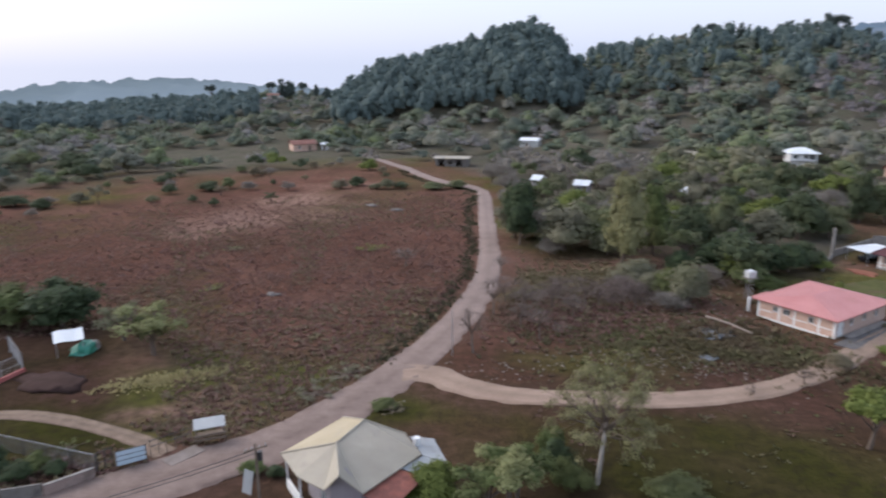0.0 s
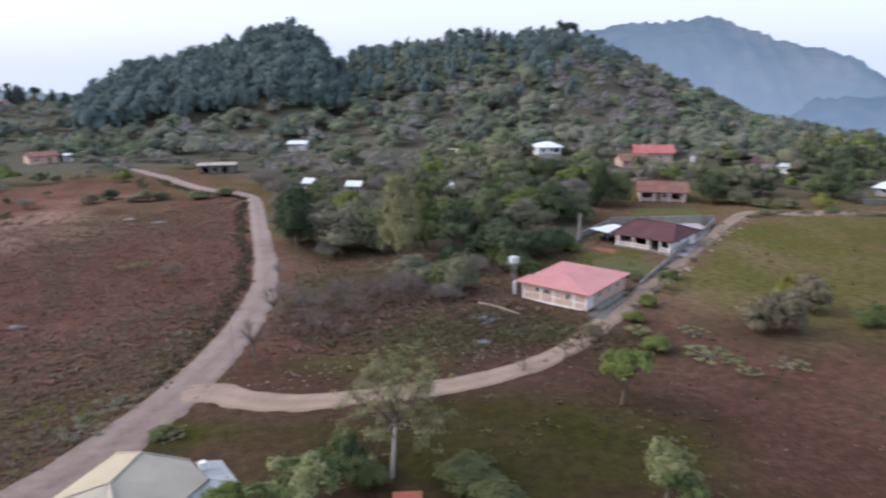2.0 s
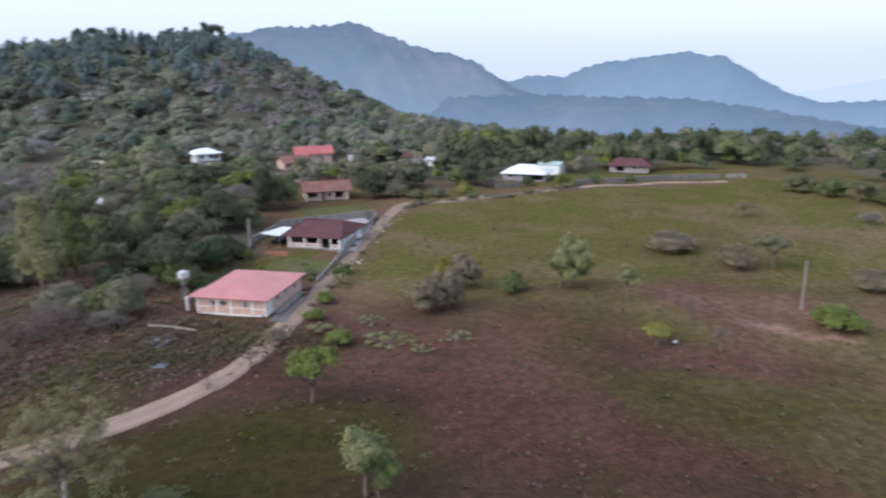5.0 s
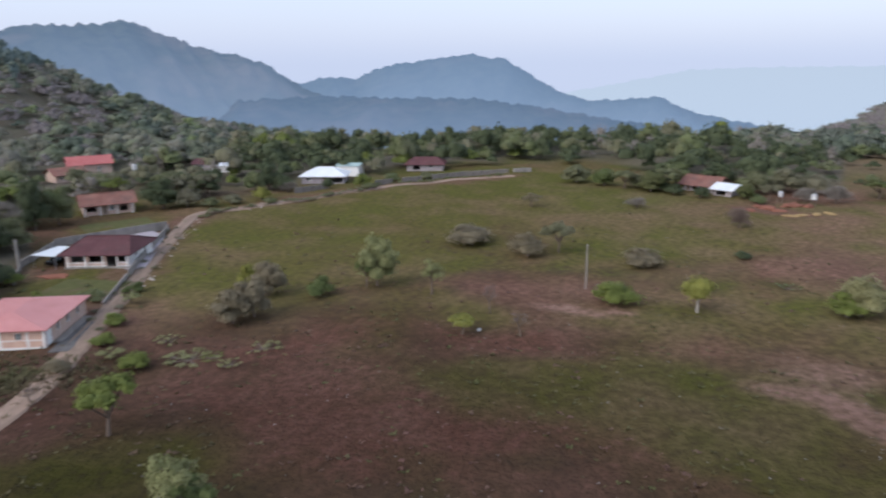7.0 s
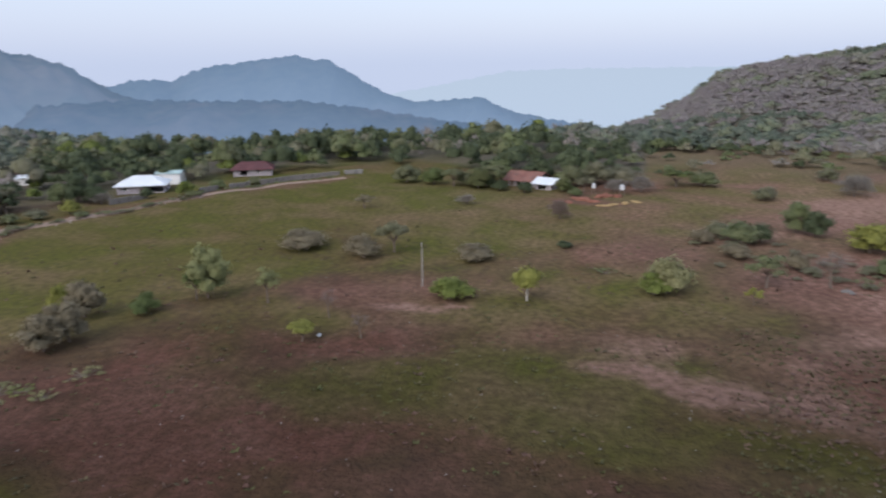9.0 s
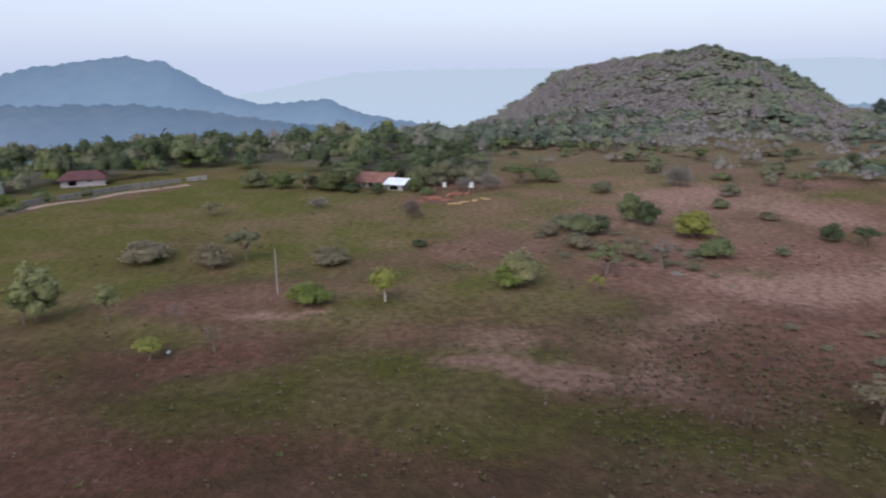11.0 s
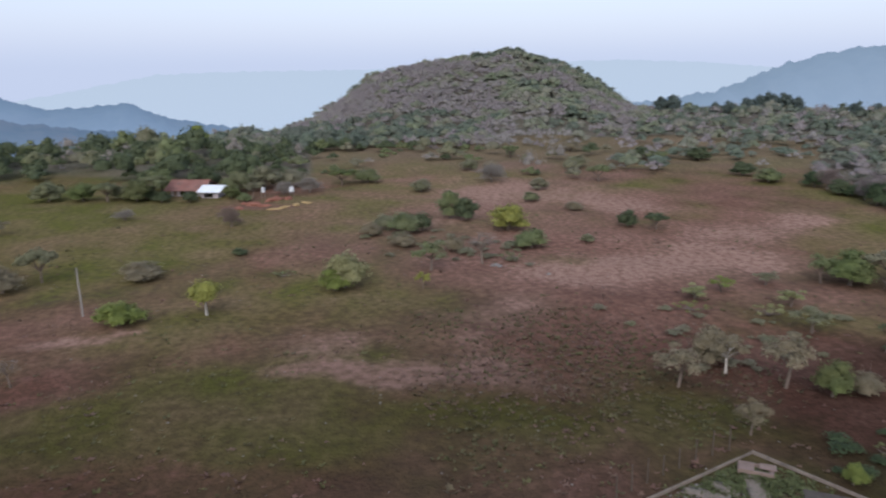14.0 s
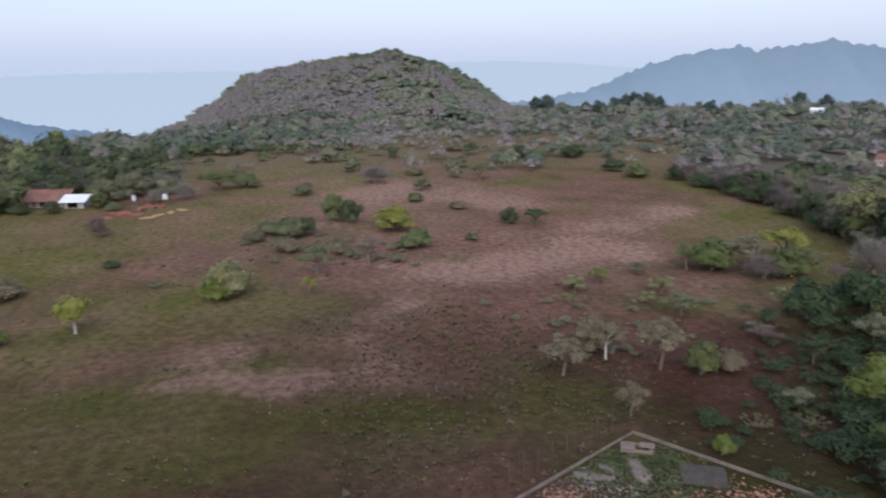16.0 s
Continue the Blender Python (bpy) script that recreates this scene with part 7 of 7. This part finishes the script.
def inside_lot(points):
    """Keeps the points within the lot's walls."""
    out = []
    for p in points:
        ok = True
        for a, b in zip(LOT, LOT[1:]):
            (ax, ay), (bx, by) = at(*a), at(*b)
            d = ((bx - ax) * (p[1] - ay) - (by - ay) * (p[0] - ax)) / math.hypot(bx - ax, by - ay)
            ok = ok and d < -.35
        if ok:
            out.append(p)
    return out


g = np.random.default_rng(77)
BRICK = surface("broken_brick", (.26, .12, .085), (.36, .19, .14), 1.5, 9, .95, .4)
RUBBLE = surface("pale_rubble", (.145, .130, .118), (.225, .208, .192), 1.5, 9, .95, .4)
def turf_spots(g):
    return inside_lot(around(g, 700, 125.5, 57.5, 2.0, 1.0) + around(g, 700, 122.5, 55, 2.4, 1.4) + around(g, 300, 128, 54, 2.4, 1.6))


pts = inside_lot(around(g, 900, 122, 52.5, 2.8, 1.7) + around(g, 600, 123, 53.5, 3.2, 1.2) + around(g, 120, 127, 56, 2.5, 1.2))
scatter("rubble", "pale broken masonry strewn over the lot", "rubble", pts, np.clip(g.lognormal(-2.6, .5, len(pts)), .03, .28), RUBBLE, 1)
pts = inside_lot(around(g, 700, 135.5, 54, 2.6, 1.2) + around(g, 300, 131, 52, 2.0, .6) + around(g, 300, 119, 50, 1.4, 1.0))
scatter("brick_rubble", "broken red bricks piled in the lot", "rubble", pts, np.clip(g.lognormal(-2.2, .45, len(pts)), .04, .35), BRICK, 2)
pts = around(g, 170, 17, 96, 7, 3.4) + around(g, 110, 12.5, 80, 7, 3.4) + around(g, 130, 17.5, 79.5, 6, 2.0) + around(g, 60, 3, 74, 6, 2)
scatter("stones", "loose pale stones and litter by the pond", "stones", pts, g.uniform(.08, .30, len(pts)), surface("brown_stone", (.17, .14, .118), (.25, .215, .19), 1.5, 9, .95, .4), 3)
pts = [at(g.uniform(30, 140), g.uniform(48, 150)) for _ in range(420)] + [at(g.uniform(-25, 0), g.uniform(66, 120)) for _ in range(60)]
pts = [p for p in pts if float(line_gap(p[0], p[1], LANE_LINE[::3])) > 3]
scatter("stones", "small pale stones scattered over the pasture", "stones", pts, g.uniform(.06, .2, len(pts)), RUBBLE, 4)
pts = [tuple(p + g.normal(0, .5, 2)) for p in LANE_LINE[60:128] for _ in range(3)]
pts = [p for p in pts if g.random() < .8]
side_pts = []
for i in range(52, 125):
    d = LANE_LINE[i + 1] - LANE_LINE[i]
    d = np.array([d[1], -d[0]]) / np.linalg.norm(d)
    for _ in range(3):
        if g.random() < .55:
            side_pts.append(tuple(LANE_LINE[i] + d * g.normal(2.3, .6) + g.normal(0, .4, 2)))
    if i % 2:
        side_pts.append(tuple(LANE_LINE[i] - d * g.uniform(1.6, 2.6)))
scatter("lane_stones", "rough pale stones along the lane's edge", "stones", side_pts, g.lognormal(-1.35, .5, len(side_pts)), surface("lane_stone", (.30, .25, .205), (.40, .35, .30), 1.5, 9, .95, .4), 5)
for az, r, w in ((-16.9, 104, 1.8), (-16.4, 103.6, 1.2), (103.0, 117.2, 1.8), (103.4, 116.4, 1.2), (107.5, 112, .8), (-6.4, 165, 3.2), (-8.4, 170, 3.4)):
    heap("stone", "pale weathered stone lying in the grass", "stone", az, r, w, w * .7, .3, RUBBLE, int(az * 3 + r) % 50)
POND, pnt, pb, _ = fresh("still_water")
pb.inputs["Roughness"].default_value = .08
pnt.links.new(mix(pnt, noise_fac(pnt, 1.2, 4), (.05, .055, .06), (.09, .09, .085)), pb.inputs["Base Color"])
for az, r, w, d in ((19.2, 90.5, 5.4, 4.4), (19.2, 82.6, 2.2, 2.0)):
    heap("puddle", "shallow still puddle of grey water", "puddle", az, r, w, d, .05, POND, int(r), .05)
m, L = frame_on((18.7, 96), (22.9, 91))
lg = thing("log", m, "pale fallen log lying by the pond", "log")
bm = bmesh.new()
for a, b, r0, r1 in (((0, 0, .25), (3.4, .2, .3), .2, .18), ((3.4, .2, .3), (7.2, -.1, .22), .18, .11)):
    tube(bm, a, b, r0, r1, 9)
part("log_body", bm, surface("weathered_log", (.20, .16, .13), (.30, .25, .21), 2, 16, .9, .5), lg)

BRICK_TILE = roofing("brick_red_tiles", (.30, .085, .06), (.40, .13, .09), (.2, .07, .05), .6, 5.5, .8)
# cistern-red roof corner of a shed below the eye
house("shed", "small shed with a faded red tile roof", (11.3, 45.0), (13.3, 45.0), 2.2, 1.7, 1.1, PEACH, BRICK_TILE, [("f", 1, .9, .1, 1.8, "dark_door")], over=.3, category="shed")


# ---- grass, weeds and brush ----
def tufts(name, label, spots, high, wide, mat, seed, blades=6):
    """Clumps of coarse grass."""
    g = np.random.default_rng(seed)
    x, y = np.array(spots).T
    n = len(x)
    z = land(x, y)
    s = g.lognormal(0, .3, n)
    v = np.empty((n, blades, 3, 3))
    for b in range(blades):
        a = g.uniform(0, 6.28, n)
        d = g.uniform(.1, .5, n) * wide * s
        h = high * s * g.uniform(.6, 1.2, n)
        bx, by = x + np.cos(a) * d * .5, y + np.sin(a) * d * .5
        t = g.uniform(.12, .3, n) * wide * s
        v[:, b, 0] = np.stack([bx - np.sin(a) * t, by + np.cos(a) * t, z - .03], -1)
        v[:, b, 1] = np.stack([bx + np.sin(a) * t, by - np.cos(a) * t, z - .03], -1)
        v[:, b, 2] = np.stack([x + np.cos(a) * d * 1.6, y + np.sin(a) * d * 1.6, z + h], -1)
    v = v.reshape(-1, 3)
    return tagged(new(name, mesh_from(name, v, np.arange(len(v)).reshape(-1, 3), mat)), label, "grass", kind="stuff")


def field(n, a0, a1, r0, r1, seed, test):
    g = np.random.default_rng(seed)
    a, r = g.uniform(a0, a1, n), np.sqrt(g.uniform(r0 ** 2, r1 ** 2, n))
    x, y = r * np.sin(np.radians(a)), r * np.cos(np.radians(a))
    keep = test(x, y, a, r) & (line_gap(x, y, ROAD_LINE[::2]) > 3.4) & (line_gap(x, y, LANE_LINE[::2]) > 3.0) & (line_gap(x, y, PATH_LINE) > 1.6)
    keep &= blob(x, y, -34, 82, 13, 16, 2.0) < .35 + .3 * ripple(x, y, .3, 2)
    keep &= ~((x > -16) & (x < -2) & (y < 57) & (y > 42))
    return np.stack([x[keep], y[keep]], -1)


RED_GRASS = leafy("red_brown_grass", (.145, .080, .066), (.260, .156, .128), (.205, .130, .095))
STRAW_GRASS = leafy("straw_grass", (.150, .125, .068), (.245, .205, .120), (.18, .14, .09))
GREEN_GRASS = leafy("green_weeds", (.066, .072, .024), (.112, .116, .042), (.105, .088, .046))
RUSSET = leafy("russet_weeds", (.112, .060, .048), (.170, .098, .080), (.125, .084, .058))
tufts("dry_grass", "tussocks of red-brown dry grass", field(74000, -44, 3, 60, 215, 1, lambda x, y, a, r: road_side(x, y) & (np.sin(x * 9.1 + y * 7.3) > (r - 120) / 70)), .22, .55, RED_GRASS, 1, 5)
tufts("dry_grass", "tussocks of straw-coloured grass", field(52000, -44, 3, 58, 215, 2, lambda x, y, a, r: road_side(x, y) & ((ripple(x, y, .08, 5) > .25) | (r < 98)) & (np.sin(x * 9.1 + y * 7.3) > (r - 120) / 70)), .22, .55, STRAW_GRASS, 2, 5)
g = np.random.default_rng(31)
tufts("yellow_grass", "strip of pale yellow dry flowers", around(g, 800, -25.0, 77.5, 3.4, .9), .24, .3, leafy("pale_yellow_straw", (.36, .31, .15), (.50, .44, .23)), 9)
tufts("pasture_weeds", "low green weeds over the pasture", field(11000, 0, 146, 44, 190, 3, lambda x, y, a, r: ~road_side(x, y) & (ripple(x, y, .11, 6) > -.1) & (np.sin(x * 9.1 + y * 7.3) > (r - 110) / 60)), .13, .6, GREEN_GRASS, 3)
tufts("pasture_weeds", "red-brown dry weeds over the pasture", field(7000, 0, 146, 44, 190, 4, lambda x, y, a, r: ~road_side(x, y) & (ripple(x, y, .10, 8) > .1) & (np.sin(x * 9.1 + y * 7.3) > (r - 110) / 60)), .13, .6, RUSSET, 4)
tufts("pasture_weeds", "coarse dark weeds before the walled lot", field(11000, 92, 134, 50, 112, 6, lambda x, y, a, r: (np.sin(x * 9.1 + y * 7.3) * .7 + ripple(x, y, .12, 4) > -.1 + 1.6 * ((a - 112) / 20) ** 2 + 1.3 * ((r - 78) / 30) ** 2) & ~((a > 112) & (r < 63))), .15, .5, leafy("russet_scrub", (.105, .062, .050), (.165, .100, .082), (.13, .088, .065)), 7)
tufts("pasture_weeds", "coarse olive weeds before the walled lot", field(9000, 88, 134, 48, 112, 8, lambda x, y, a, r: (np.sin(x * 9.1 + y * 7.3) * .7 + ripple(x, y, .14, 7) > 1.6 * ((a - 110) / 22) ** 2 + 1.3 * ((r - 74) / 30) ** 2) & ~((a > 112) & (r < 63))), .17, .5, leafy("olive_weeds", (.066, .068, .028), (.118, .114, .052), (.11, .086, .052)), 8)
tufts("verge_weeds", "rank weeds along the road's verge", [tuple(p + np.random.default_rng(i * 7 + k).normal(0, 1, 2) * .5 + s * w) for i, p in enumerate(ROAD_LINE[24:-30]) for k in range(16) for s, w in [(np.array([-(ROAD_LINE[i + 25] - ROAD_LINE[i + 24])[1], (ROAD_LINE[i + 25] - ROAD_LINE[i + 24])[0]]) / 1.5, 2.9 + .09 * k)]], .26, .5, leafy("dark_weeds", (.055, .052, .03), (.11, .10, .055)), 6)


def brush(name, label, hue, spots, high, wide, seed, count=420, leaf=.045):
    """Low scrub too tangled to count."""
    g = np.random.default_rng(seed)
    out = []
    models = [leaf_cloud(g, [(0, 0, .5, .38), (.25, .1, .4, .3), (-.25, .1, .4, .3), (0, -.25, .4, .3)], count, leaf, 3, hue in TWIGGY)[0] for _ in range(5)]
    for i, (x, y) in enumerate(spots):
        v = models[i % 5]
        s = g.lognormal(0, .3)
        c, k = math.cos(i), math.sin(i)
        out.append(np.stack([x + wide * s * (v[:, 0] * c - v[:, 1] * k), y + wide * s * (v[:, 0] * k + v[:, 1] * c), land1(x, y) + high * s * np.maximum(v[:, 2], 0)], -1))
    v = np.concatenate(out)
    tagged(new(name, mesh_from(name, v, np.arange(len(v)).reshape(-1, 3), LEAF[hue])), label, "brush", kind="stuff")


g = np.random.default_rng(12)
tufts("turf", "short green grass in the walled lot", turf_spots(np.random.default_rng(5)), .12, .45, leafy("lot_grass", (.066, .080, .030), (.115, .130, .055)), 16)
brush("scrub", "tangled red-brown leafless scrub", "bramble", around(g, 16, 5.5, 94, 3.6, 5) + around(g, 18, 10.5, 102, 4.5, 4) + around(g, 12, 14.5, 106, 3, 4) + around(g, 16, 17, 110, 4, 3), 1.7, 2.3, 1, 230, .042)
brush("scrub", "grey bare scrub by the road", "bramble", around(g, 10, 3, 104, 2, 7) + around(g, 10, 8, 99, 4, 3) + [at(az, 98.5 + 1.5 * math.sin(az * 2.1)) for az in np.arange(3, 17.5, .42)], 1.7, 2.3, 2, 230, .042)
tufts("pond_weeds", "low green weeds round the pond", around(g, 1500, 14, 85, 8, 4) + around(g, 1100, 21, 90, 5, 4) + around(g, 700, 25, 85, 5, 2.4), .26, .5, leafy("pond_weed", (.095, .094, .042), (.165, .150, .072), (.150, .112, .070)), 3)
def off_road(points):
    return [p for p in points if float(line_gap(p[0], p[1], ROAD_LINE[::2])) > 4.5 and float(line_gap(p[0], p[1], LANE_LINE[::2])) > 3.2]


tufts("dry_grass", "rank straw-coloured grass among the scrub", off_road(around(g, 2600, 7, 104, 6, 7) + around(g, 1800, 13, 108, 6, 5)), .3, .6, STRAW_GRASS, 14)
tufts("dry_grass", "red-brown grass among the scrub", off_road(around(g, 1800, 7, 93, 8, 5)), .3, .6, RED_GRASS, 15)
brush("scrub", "low green hedge along the lane", "green", [tuple(p + np.array([-1.5, 2.6]) + g.normal(0, .5, 2)) for p in LANE_LINE[118:150:2]] + around(g, 12, 30.5, 112, 1.4, 3), .9, 1.8, 4)
brush("scrub", "straggling olive weeds on the lane's edge", "olive", [tuple(p + s * np.array([.5, 2.3]) + g.normal(0, .5, 2)) for k, p in enumerate(LANE_LINE[38:84:2]) for s in ((1, -1, 1) if k % 3 else (-1,)) if g.random() < .7], .55, 1.1, 8)
brush("scrub", "green weeds between lane and pasture", "green", [tuple(p + np.array([3.0, -1.6]) + g.normal(0, .7, 2)) for p in LANE_LINE[84:120]], .9, 1.9, 5)
brush("scrub", "dark scrub under the thicket", "deep", around(g, 22, 141.2, 72, 1.6, 10) + around(g, 14, 139.5, 96, 2, 9), 1.8, 2.6, 6)
brush("scrub", "dull green scrub beside the thicket", "deep", around(g, 22, 138, 78, 3.0, 10) + around(g, 12, 134, 67, 4, 4), .8, 1.4, 7)
brush("scrub", "dark straggling scrub beside the thicket", "deep", around(g, 60, 137, 84, 5, 13) + around(g, 20, 139.5, 72, 2, 8), 1.2, 1.9, 9, 200, .045)
brush("scrub", "low olive bushes in the dry pasture", "olive", around(g, 30, 122, 88, 9, 7) + around(g, 26, 97, 135, 7, 7) + around(g, 18, 104, 128, 6, 6), .8, 2.0, 8)
